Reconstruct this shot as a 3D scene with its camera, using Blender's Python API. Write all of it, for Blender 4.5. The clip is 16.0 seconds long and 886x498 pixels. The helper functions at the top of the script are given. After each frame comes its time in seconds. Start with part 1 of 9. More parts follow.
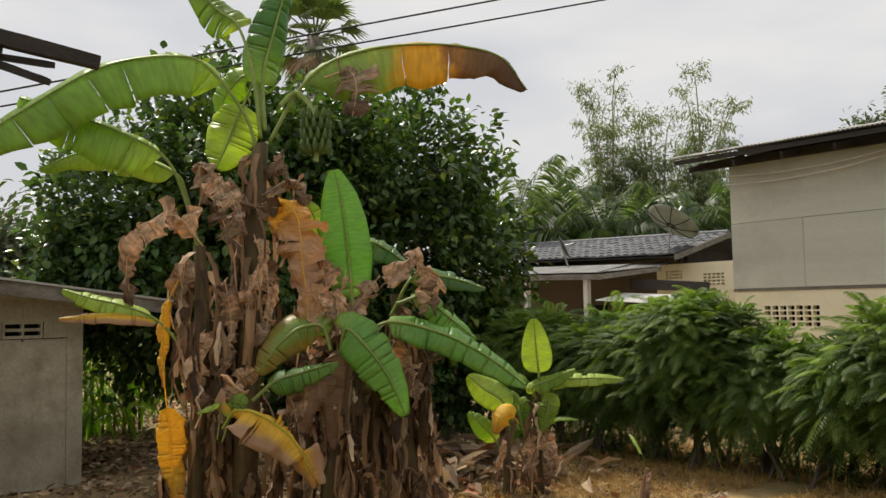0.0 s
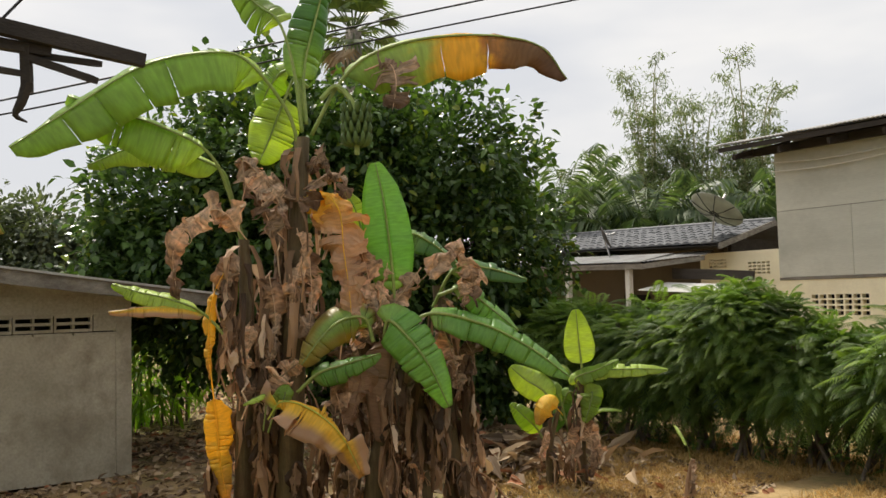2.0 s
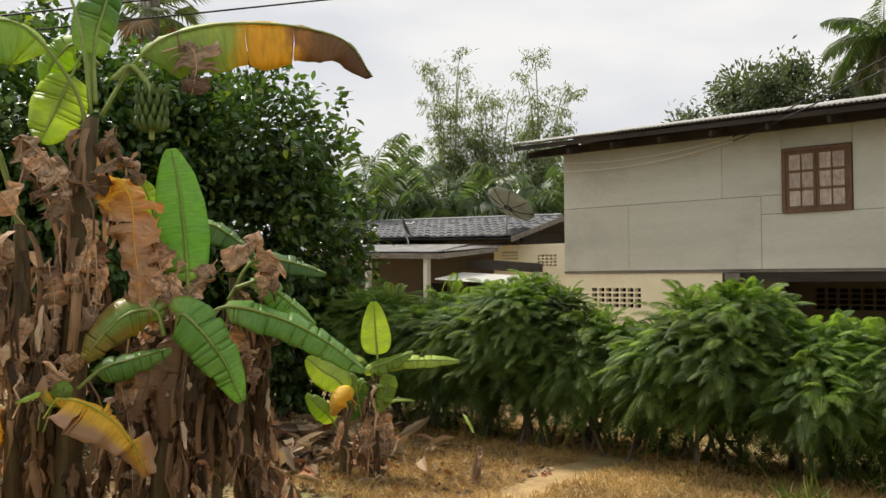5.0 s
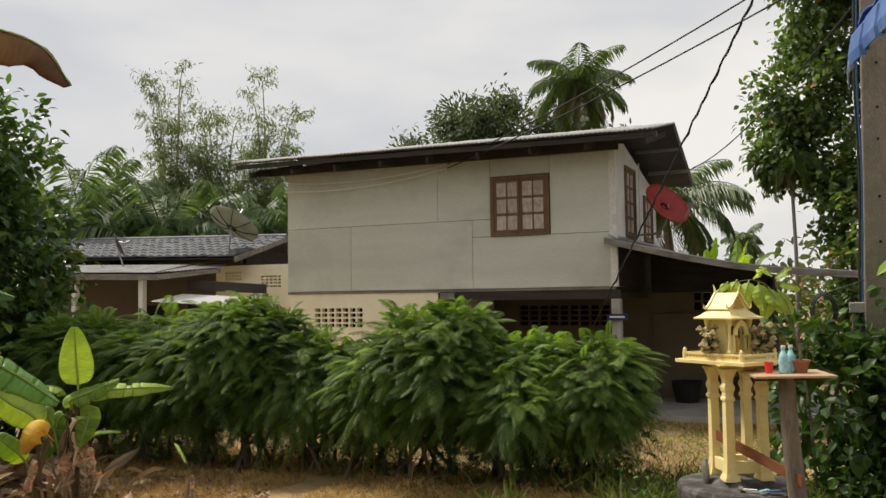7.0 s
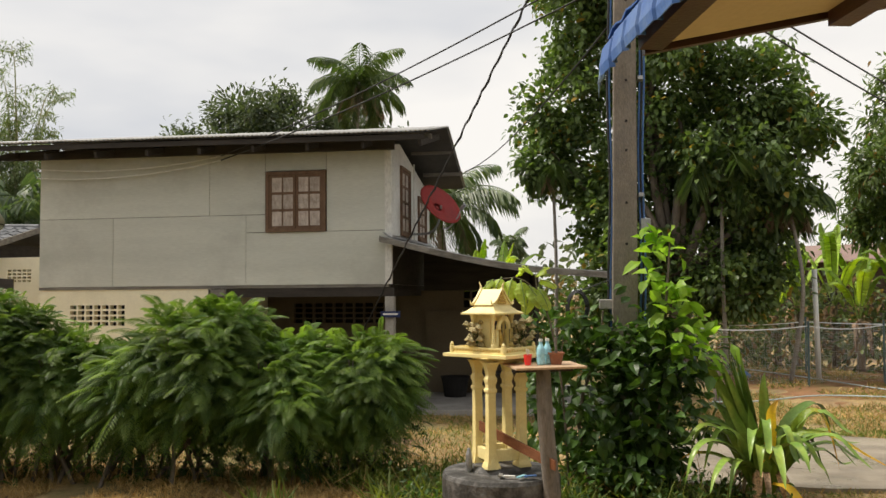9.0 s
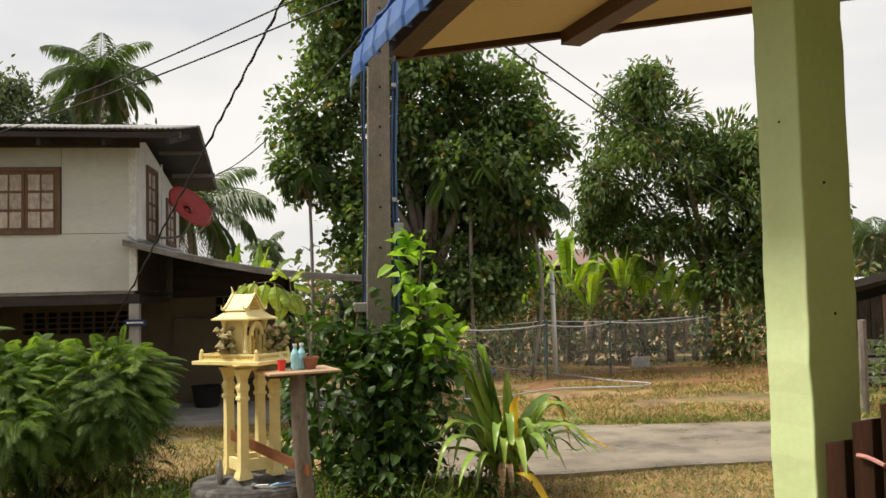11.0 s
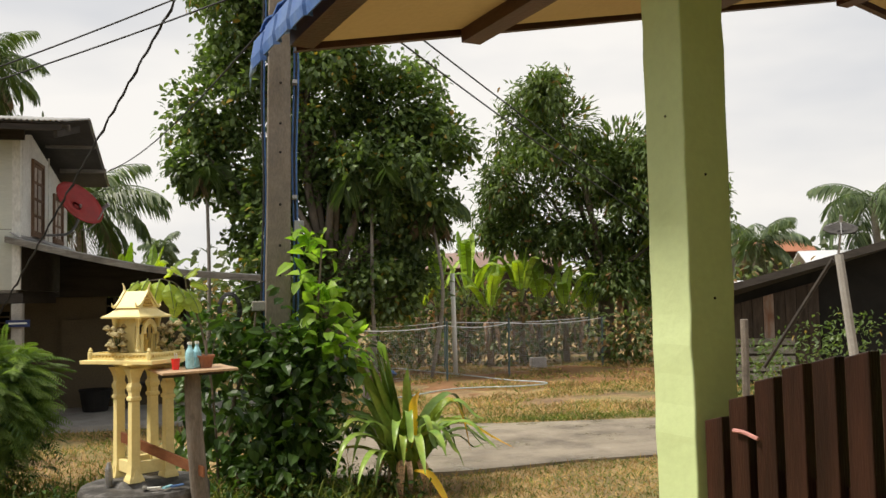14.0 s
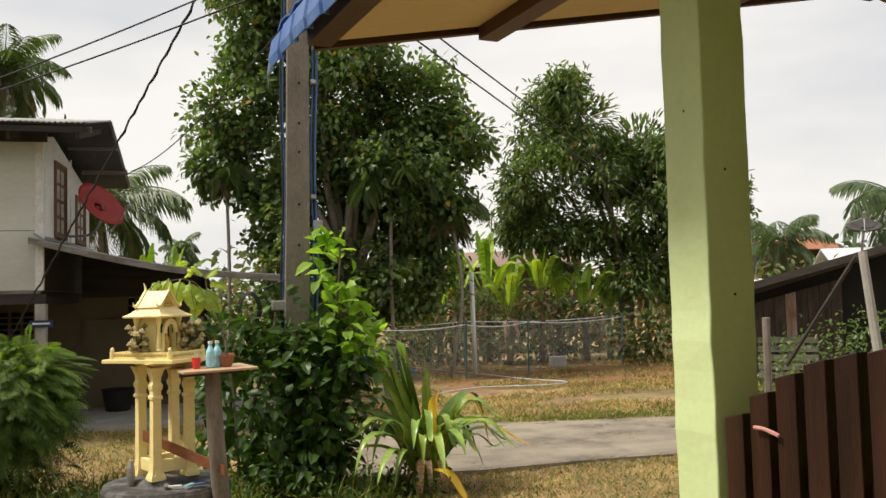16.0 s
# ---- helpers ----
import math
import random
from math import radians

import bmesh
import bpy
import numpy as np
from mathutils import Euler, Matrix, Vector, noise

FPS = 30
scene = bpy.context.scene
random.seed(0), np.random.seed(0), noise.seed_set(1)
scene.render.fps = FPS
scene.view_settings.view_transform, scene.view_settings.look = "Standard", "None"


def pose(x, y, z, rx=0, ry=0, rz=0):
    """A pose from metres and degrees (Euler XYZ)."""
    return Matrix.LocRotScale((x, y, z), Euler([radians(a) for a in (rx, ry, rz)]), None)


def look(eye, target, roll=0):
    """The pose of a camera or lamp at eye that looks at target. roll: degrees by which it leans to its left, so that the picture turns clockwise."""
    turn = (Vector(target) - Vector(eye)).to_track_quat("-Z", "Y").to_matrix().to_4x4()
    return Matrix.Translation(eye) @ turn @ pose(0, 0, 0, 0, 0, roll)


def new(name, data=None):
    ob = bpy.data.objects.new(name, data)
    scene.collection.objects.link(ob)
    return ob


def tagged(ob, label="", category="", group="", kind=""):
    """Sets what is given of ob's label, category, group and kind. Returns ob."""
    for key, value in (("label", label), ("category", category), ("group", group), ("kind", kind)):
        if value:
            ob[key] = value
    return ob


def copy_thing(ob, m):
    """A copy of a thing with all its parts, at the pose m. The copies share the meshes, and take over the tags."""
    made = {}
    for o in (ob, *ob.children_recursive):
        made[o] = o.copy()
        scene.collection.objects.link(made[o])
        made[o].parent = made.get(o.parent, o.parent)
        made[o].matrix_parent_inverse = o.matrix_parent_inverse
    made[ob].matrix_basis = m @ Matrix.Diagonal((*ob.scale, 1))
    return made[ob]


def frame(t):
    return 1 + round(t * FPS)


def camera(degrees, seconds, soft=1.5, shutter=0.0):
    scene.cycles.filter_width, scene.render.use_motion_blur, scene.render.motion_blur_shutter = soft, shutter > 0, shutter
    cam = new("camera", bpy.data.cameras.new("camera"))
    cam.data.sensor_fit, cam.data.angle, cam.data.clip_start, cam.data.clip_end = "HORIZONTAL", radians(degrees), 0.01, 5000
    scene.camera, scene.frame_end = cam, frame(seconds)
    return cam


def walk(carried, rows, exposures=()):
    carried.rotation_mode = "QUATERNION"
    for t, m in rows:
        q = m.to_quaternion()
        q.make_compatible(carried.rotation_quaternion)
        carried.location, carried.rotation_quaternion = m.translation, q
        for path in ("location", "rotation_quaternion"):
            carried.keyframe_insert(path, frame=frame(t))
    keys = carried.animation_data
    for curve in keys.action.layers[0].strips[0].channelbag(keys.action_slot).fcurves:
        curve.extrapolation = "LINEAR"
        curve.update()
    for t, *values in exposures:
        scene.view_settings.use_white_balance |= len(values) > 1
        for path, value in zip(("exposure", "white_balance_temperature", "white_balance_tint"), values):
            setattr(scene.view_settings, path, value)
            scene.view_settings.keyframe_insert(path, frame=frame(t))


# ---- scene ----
cam = camera(55.1, 16.0)
PATH = [
    (0, (-0.11, 0.004, 1.861), (-1.705, 1.202, 1.998), -1.0),
    (0.5, (-0.119, -0.006, 1.866), (-1.721, 1.185, 1.979), -1.7),
    (1, (-0.116, 0.003, 1.865), (-1.746, 1.157, 1.98), -1.6),
    (1.5, (-0.112, 0.002, 1.862), (-1.761, 1.129, 1.974), -1.4),
    (2, (-0.114, -0.005, 1.864), (-1.765, 1.117, 1.982), -1.4),
    (2.5, (-0.105, -0.003, 1.866), (-1.772, 1.095, 1.989), -1.3),
    (3, (-0.106, -0.004, 1.864), (-1.794, 1.06, 2.003), -1.0),
    (5.5, (-0.032, -0.033, 1.967), (-1.22, 1.574, 2.041), -0.2),
    (6, (0.011, -0.016, 1.97), (-1.023, 1.693, 2.064), -0.5),
    (6.5, (0.031, -0.001, 1.967), (-0.899, 1.766, 2.08), -0.6),
    (7, (0.045, 0.003, 1.959), (-0.778, 1.823, 2.073), -0.8),
    (7.5, (0.052, 0.007, 1.962), (-0.658, 1.874, 2.066), -0.8),
    (8, (0.041, 0.019, 1.956), (-0.601, 1.91, 2.056), -0.9),
    (8.5, (0.053, 0.009, 1.937), (-0.493, 1.93, 2.041), -0.9),
    (9, (0.07, 0.039, 1.928), (-0.256, 2.009, 2.034), -0.5),
    (9.5, (0.091, 0.048, 1.938), (-0.015, 2.042, 2.048), -1.1),
    (10, (0.098, 0.088, 1.945), (0.166, 2.084, 2.061), -2.2),
    (12.5, (0.078, 0.033, 1.869), (0.41, 2.003, 1.967), -0.4),
    (13, (0.09, 0.044, 1.877), (0.444, 2.009, 1.985), -1.2),
    (13.5, (0.096, 0.043, 1.873), (0.514, 1.995, 1.987), -1.8),
    (14, (0.093, 0.046, 1.872), (0.561, 1.987, 1.982), -1.3),
    (14.5, (0.098, 0.054, 1.867), (0.57, 1.995, 1.97), -1.1),
    (15, (0.091, 0.043, 1.861), (0.55, 1.987, 1.966), -1.3),
    (15.5, (0.097, 0.049, 1.864), (0.537, 1.997, 1.973), -1.5),
    (16, (0.099, 0.05, 1.865), (0.523, 2.001, 1.975), -1.5),
]
walk(cam, [(t, look(eye, target, roll)) for t, eye, target, roll in PATH],
     exposures=[(0, -0.01), (0.5, 0.25), (1.5, 0.17), (3, 0.18), (5.5, 0.2), (6, 0.19), (7, -0.05), (8, -0.02), (9, 0.08), (10, 0.1), (13, 0.07), (16, 0.08)])


# ---- light ----
SUN_EL, SUN_AZ = 55.0, 88.0          # degrees; azimuth to the left of straight ahead
world = bpy.data.worlds.new("world")
scene.world = world
world.use_nodes = True
wn, wl = world.node_tree.nodes, world.node_tree.links
bg = wn["Background"]
sky = wn.new("ShaderNodeTexSky")
sky.sky_type, sky.sun_disc = "NISHITA", False
sky.sun_elevation, sky.sun_rotation = radians(SUN_EL), radians(-SUN_AZ)
sky.air_density, sky.dust_density = 1.0, 4.0
cl_map, cl_n, cl_r, cl_mix, tc = (wn.new(k) for k in ("ShaderNodeMapping", "ShaderNodeTexNoise", "ShaderNodeValToRGB", "ShaderNodeMix", "ShaderNodeTexCoord"))
cl_map.inputs["Scale"].default_value = (1.0, 1.0, 3.2)
cl_n.inputs["Scale"].default_value, cl_n.inputs["Detail"].default_value = 1.25, 5
cl_r.color_ramp.elements[0].position, cl_r.color_ramp.elements[1].position = 0.4, 0.6
cl_r.color_ramp.elements[0].color = (6.3, 6.4, 6.65, 1)
cl_r.color_ramp.elements[1].color = (9.2, 8.85, 8.35, 1)
cl_mix.data_type = "RGBA"
cl_mix.inputs["Factor"].default_value = 0.93
wl.new(tc.outputs["Generated"], cl_map.inputs["Vector"])
wl.new(cl_map.outputs[0], cl_n.inputs["Vector"])
wl.new(cl_n.outputs["Fac"], cl_r.inputs["Fac"])
wl.new(sky.outputs[0], cl_mix.inputs["A"])
wl.new(cl_r.outputs[0], cl_mix.inputs["B"])
wl.new(cl_mix.outputs["Result"], bg.inputs["Color"])
bg.inputs["Strength"].default_value = 0.105
sun = new("sun", bpy.data.lights.new("sun", "SUN"))
sun.data.energy, sun.data.angle, sun.data.color = 4.6, radians(10), (1.0, 0.92, 0.8)
sun.matrix_world = look((0, 0, 0), (math.sin(radians(SUN_AZ)) * math.cos(radians(SUN_EL)), -math.cos(radians(SUN_AZ)) * math.cos(radians(SUN_EL)), -math.sin(radians(SUN_EL))))


# ---- materials ----
def node_mat(name):
    m = bpy.data.materials.new(name)
    m.use_nodes = True
    nt = m.node_tree
    return m, nt.nodes, nt.links, nt.nodes["Principled BSDF"]


def surface(name, a, b, scale=3.0, rough=0.8, bump=0.2, fine=60.0, metal=0.0, stain=None, stain_scale=0.8, stain_amount=0.5, stretch=(1, 1, 1), island=0.0, spec=0.3, grain=0.5):
    """Two-scale procedural surface: broad blotches between colours a and b, fine grain, optional stains."""
    m, n, l, p = node_mat(name)
    tc = n.new("ShaderNodeTexCoord")
    mp = n.new("ShaderNodeMapping")
    mp.inputs["Scale"].default_value = stretch
    l.new(tc.outputs["Object"], mp.inputs["Vector"])
    big, small = n.new("ShaderNodeTexNoise"), n.new("ShaderNodeTexNoise")
    big.inputs["Scale"].default_value, big.inputs["Detail"].default_value, big.inputs["Roughness"].default_value = scale, 6, 0.62
    small.inputs["Scale"].default_value, small.inputs["Detail"].default_value = fine, 3
    l.new(mp.outputs[0], big.inputs["Vector"])
    l.new(mp.outputs[0], small.inputs["Vector"])
    mx = n.new("ShaderNodeMix")
    mx.data_type = "RGBA"
    mx.inputs["A"].default_value, mx.inputs["B"].default_value = (*a, 1), (*b, 1)
    rp = n.new("ShaderNodeMapRange")
    rp.inputs["From Min"].default_value, rp.inputs["From Max"].default_value = 0.32, 0.68
    l.new(big.outputs["Fac"], rp.inputs["Value"])
    l.new(rp.outputs[0], mx.inputs["Factor"])
    col = mx.outputs["Result"]
    g = n.new("ShaderNodeMix")
    g.data_type, g.blend_type = "RGBA", "MULTIPLY"
    g.inputs["Factor"].default_value = grain
    gr = n.new("ShaderNodeMapRange")
    gr.inputs["From Min"].default_value, gr.inputs["From Max"].default_value = 0.25, 0.75
    gr.inputs["To Min"].default_value, gr.inputs["To Max"].default_value = 0.55, 1.25
    l.new(small.outputs["Fac"], gr.inputs["Value"])
    l.new(gr.outputs[0], g.inputs["B"])
    l.new(col, g.inputs["A"])
    col = g.outputs["Result"]
    if stain:
        sn = n.new("ShaderNodeTexNoise")
        sn.inputs["Scale"].default_value, sn.inputs["Detail"].default_value, sn.inputs["Roughness"].default_value = stain_scale, 8, 0.7
        l.new(tc.outputs["Object"], sn.inputs["Vector"])
        sr = n.new("ShaderNodeMapRange")
        sr.inputs["From Min"].default_value, sr.inputs["From Max"].default_value, sr.inputs["To Max"].default_value = 0.48, 0.66, stain_amount
        l.new(sn.outputs["Fac"], sr.inputs["Value"])
        sm = n.new("ShaderNodeMix")
        sm.data_type = "RGBA"
        sm.inputs["B"].default_value = (*stain, 1)
        l.new(sr.outputs[0], sm.inputs["Factor"])
        l.new(col, sm.inputs["A"])
        col = sm.outputs["Result"]
    if island:
        ge = n.new("ShaderNodeNewGeometry")
        oi = n.new("ShaderNodeObjectInfo")
        ad = n.new("ShaderNodeMath")
        ad.operation = "ADD"
        l.new(ge.outputs["Random Per Island"], ad.inputs[0])
        l.new(oi.outputs["Random"], ad.inputs[1])
        ir = n.new("ShaderNodeMapRange")
        ir.inputs["From Max"].default_value = 2.0
        ir.inputs["To Min"].default_value, ir.inputs["To Max"].default_value = 1 - island, 1 + island
        l.new(ad.outputs[0], ir.inputs["Value"])
        hv = n.new("ShaderNodeHueSaturation")
        l.new(ir.outputs[0], hv.inputs["Value"])
        l.new(col, hv.inputs["Color"])
        col = hv.outputs["Color"]
    l.new(col, p.inputs["Base Color"])
    p.inputs["Roughness"].default_value, p.inputs["Metallic"].default_value = rough, metal
    p.inputs["Specular IOR Level"].default_value = spec
    if bump:
        bp = n.new("ShaderNodeBump")
        bp.inputs["Strength"].default_value, bp.inputs["Distance"].default_value = bump, 0.02
        l.new(small.outputs["Fac"], bp.inputs["Height"])
        l.new(bp.outputs[0], p.inputs["Normal"])
    return m


def leaf_mat(name, dark, light, gloss=0.45, glow=0.35, odd=None, odd_share=0.04, veins=0.0, trans=None):
    """Leaf: colour differs from leaf to leaf, light passes through the blade."""
    m, n, l, p = node_mat(name)
    ge = n.new("ShaderNodeNewGeometry")
    rp = n.new("ShaderNodeValToRGB")
    e = rp.color_ramp.elements
    e[0].color, e[1].color = (*dark, 1), (*light, 1)
    if odd:
        e[1].position = 1 - odd_share - 0.005
        x = e.new(1 - odd_share)
        x.color = (*odd, 1)
    l.new(ge.outputs["Random Per Island"], rp.inputs["Fac"])
    tc, no = n.new("ShaderNodeTexCoord"), n.new("ShaderNodeTexNoise")
    no.inputs["Scale"].default_value = 1.3
    no.inputs["Detail"].default_value = 4
    l.new(tc.outputs["Object"], no.inputs["Vector"])
    mr = n.new("ShaderNodeMapRange")
    mr.inputs["From Min"].default_value, mr.inputs["From Max"].default_value = 0.3, 0.7
    mr.inputs["To Min"].default_value, mr.inputs["To Max"].default_value = 0.6, 1.4
    l.new(no.outputs["Fac"], mr.inputs["Value"])
    hv = n.new("ShaderNodeHueSaturation")
    l.new(mr.outputs[0], hv.inputs["Value"])
    l.new(rp.outputs[0], hv.inputs["Color"])
    l.new(hv.outputs[0], p.inputs["Base Color"])
    p.inputs["Roughness"].default_value = gloss
    p.inputs["Specular IOR Level"].default_value = 0.35
    tr, ms = n.new("ShaderNodeBsdfTranslucent"), n.new("ShaderNodeMixShader")
    tcol = n.new("ShaderNodeMix")
    tcol.data_type, tcol.blend_type = "RGBA", "MULTIPLY"
    tcol.inputs["Factor"].default_value = 1.0
    tcol.inputs["B"].default_value = (*(trans or (1.5, 1.7, 0.6)), 1)
    l.new(hv.outputs[0], tcol.inputs["A"])
    l.new(tcol.outputs["Result"], tr.inputs["Color"])
    ms.inputs["Fac"].default_value = glow
    l.new(p.outputs[0], ms.inputs[1])
    l.new(tr.outputs[0], ms.inputs[2])
    l.new(ms.outputs[0], n["Material Output"].inputs["Surface"])
    return m


def banana_mat(name, stops, glow=0.5, rough=0.33, side=30.0, edge=None, streak=0.8, vary=0.15, tint=(1.7, 1.5, 0.7)):
    """Banana blade: colour runs along the leaf (UV x), fine ribs run out from the midrib, blotches break both."""
    m, n, l, p = node_mat(name)
    uv, sx = n.new("ShaderNodeUVMap"), n.new("ShaderNodeSeparateXYZ")
    uv.uv_map = "UVMap"
    l.new(uv.outputs[0], sx.inputs[0])
    tc, no = n.new("ShaderNodeTexCoord"), n.new("ShaderNodeTexNoise")
    no.inputs["Scale"].default_value, no.inputs["Detail"].default_value = 5.0, 6
    l.new(tc.outputs["Object"], no.inputs["Vector"])
    off = n.new("ShaderNodeMath")
    off.operation = "MULTIPLY_ADD"
    off.inputs[1].default_value, off.inputs[2].default_value = 0.34, -0.17
    l.new(no.outputs["Fac"], off.inputs[0])
    ad = n.new("ShaderNodeMath")
    ad.operation = "ADD"
    l.new(off.outputs[0], ad.inputs[0])
    l.new(sx.outputs["X"], ad.inputs[1])
    rp = n.new("ShaderNodeValToRGB")
    e = rp.color_ramp.elements
    while len(e) < len(stops):
        e.new(0.5)
    for k, (at, c) in enumerate(stops):
        e[k].position, e[k].color = at, (*c, 1)
    l.new(ad.outputs[0], rp.inputs["Fac"])
    wv = n.new("ShaderNodeTexNoise")
    wm = n.new("ShaderNodeMapping")
    wm.inputs["Scale"].default_value = (side, 1.0, 1.0)
    l.new(uv.outputs[0], wm.inputs["Vector"])
    l.new(wm.outputs[0], wv.inputs["Vector"])
    wv.inputs["Scale"].default_value, wv.inputs["Detail"].default_value = 2.0, 4
    wr = n.new("ShaderNodeMapRange")
    wr.inputs["From Min"].default_value, wr.inputs["From Max"].default_value = 0.3, 0.7
    wr.inputs["To Min"].default_value, wr.inputs["To Max"].default_value = streak, 1.9 - streak
    l.new(wv.outputs["Fac"], wr.inputs["Value"])
    hv = n.new("ShaderNodeHueSaturation")
    oi, orr, om = n.new("ShaderNodeObjectInfo"), n.new("ShaderNodeMapRange"), n.new("ShaderNodeMath")
    orr.inputs["To Min"].default_value, orr.inputs["To Max"].default_value = 1 - vary, 1 + vary
    om.operation = "MULTIPLY"
    l.new(oi.outputs["Random"], orr.inputs["Value"])
    l.new(orr.outputs[0], om.inputs[0])
    l.new(wr.outputs[0], om.inputs[1])
    l.new(om.outputs[0], hv.inputs["Value"])
    l.new(rp.outputs[0], hv.inputs["Color"])
    col = hv.outputs[0]
    if edge:
        er, em, ea = n.new("ShaderNodeMapRange"), n.new("ShaderNodeMix"), n.new("ShaderNodeMath")
        ea.operation = "ADD"
        l.new(sx.outputs["Y"], ea.inputs[0])
        l.new(off.outputs[0], ea.inputs[1])
        er.inputs["From Min"].default_value, er.inputs["From Max"].default_value = 0.3, 0.62
        em.data_type = "RGBA"
        em.inputs["B"].default_value = (*edge, 1)
        l.new(ea.outputs[0], er.inputs["Value"])
        l.new(er.outputs[0], em.inputs["Factor"])
        l.new(col, em.inputs["A"])
        col = em.outputs["Result"]
    l.new(col, p.inputs["Base Color"])
    p.inputs["Roughness"].default_value = rough
    p.inputs["Specular IOR Level"].default_value = 0.5
    bp = n.new("ShaderNodeBump")
    bp.inputs["Strength"].default_value, bp.inputs["Distance"].default_value = 0.35, 0.02
    l.new(wv.outputs["Fac"], bp.inputs["Height"])
    l.new(bp.outputs[0], p.inputs["Normal"])
    tr, ms, tcol = n.new("ShaderNodeBsdfTranslucent"), n.new("ShaderNodeMixShader"), n.new("ShaderNodeMix")
    tcol.data_type, tcol.blend_type = "RGBA", "MULTIPLY"
    tcol.inputs["Factor"].default_value = 1.0
    tcol.inputs["B"].default_value = (*tint, 1)
    l.new(col, tcol.inputs["A"])
    l.new(tcol.outputs["Result"], tr.inputs["Color"])
    ms.inputs["Fac"].default_value = glow
    l.new(p.outputs[0], ms.inputs[1])
    l.new(tr.outputs[0], ms.inputs[2])
    l.new(ms.outputs[0], n["Material Output"].inputs["Surface"])
    return m


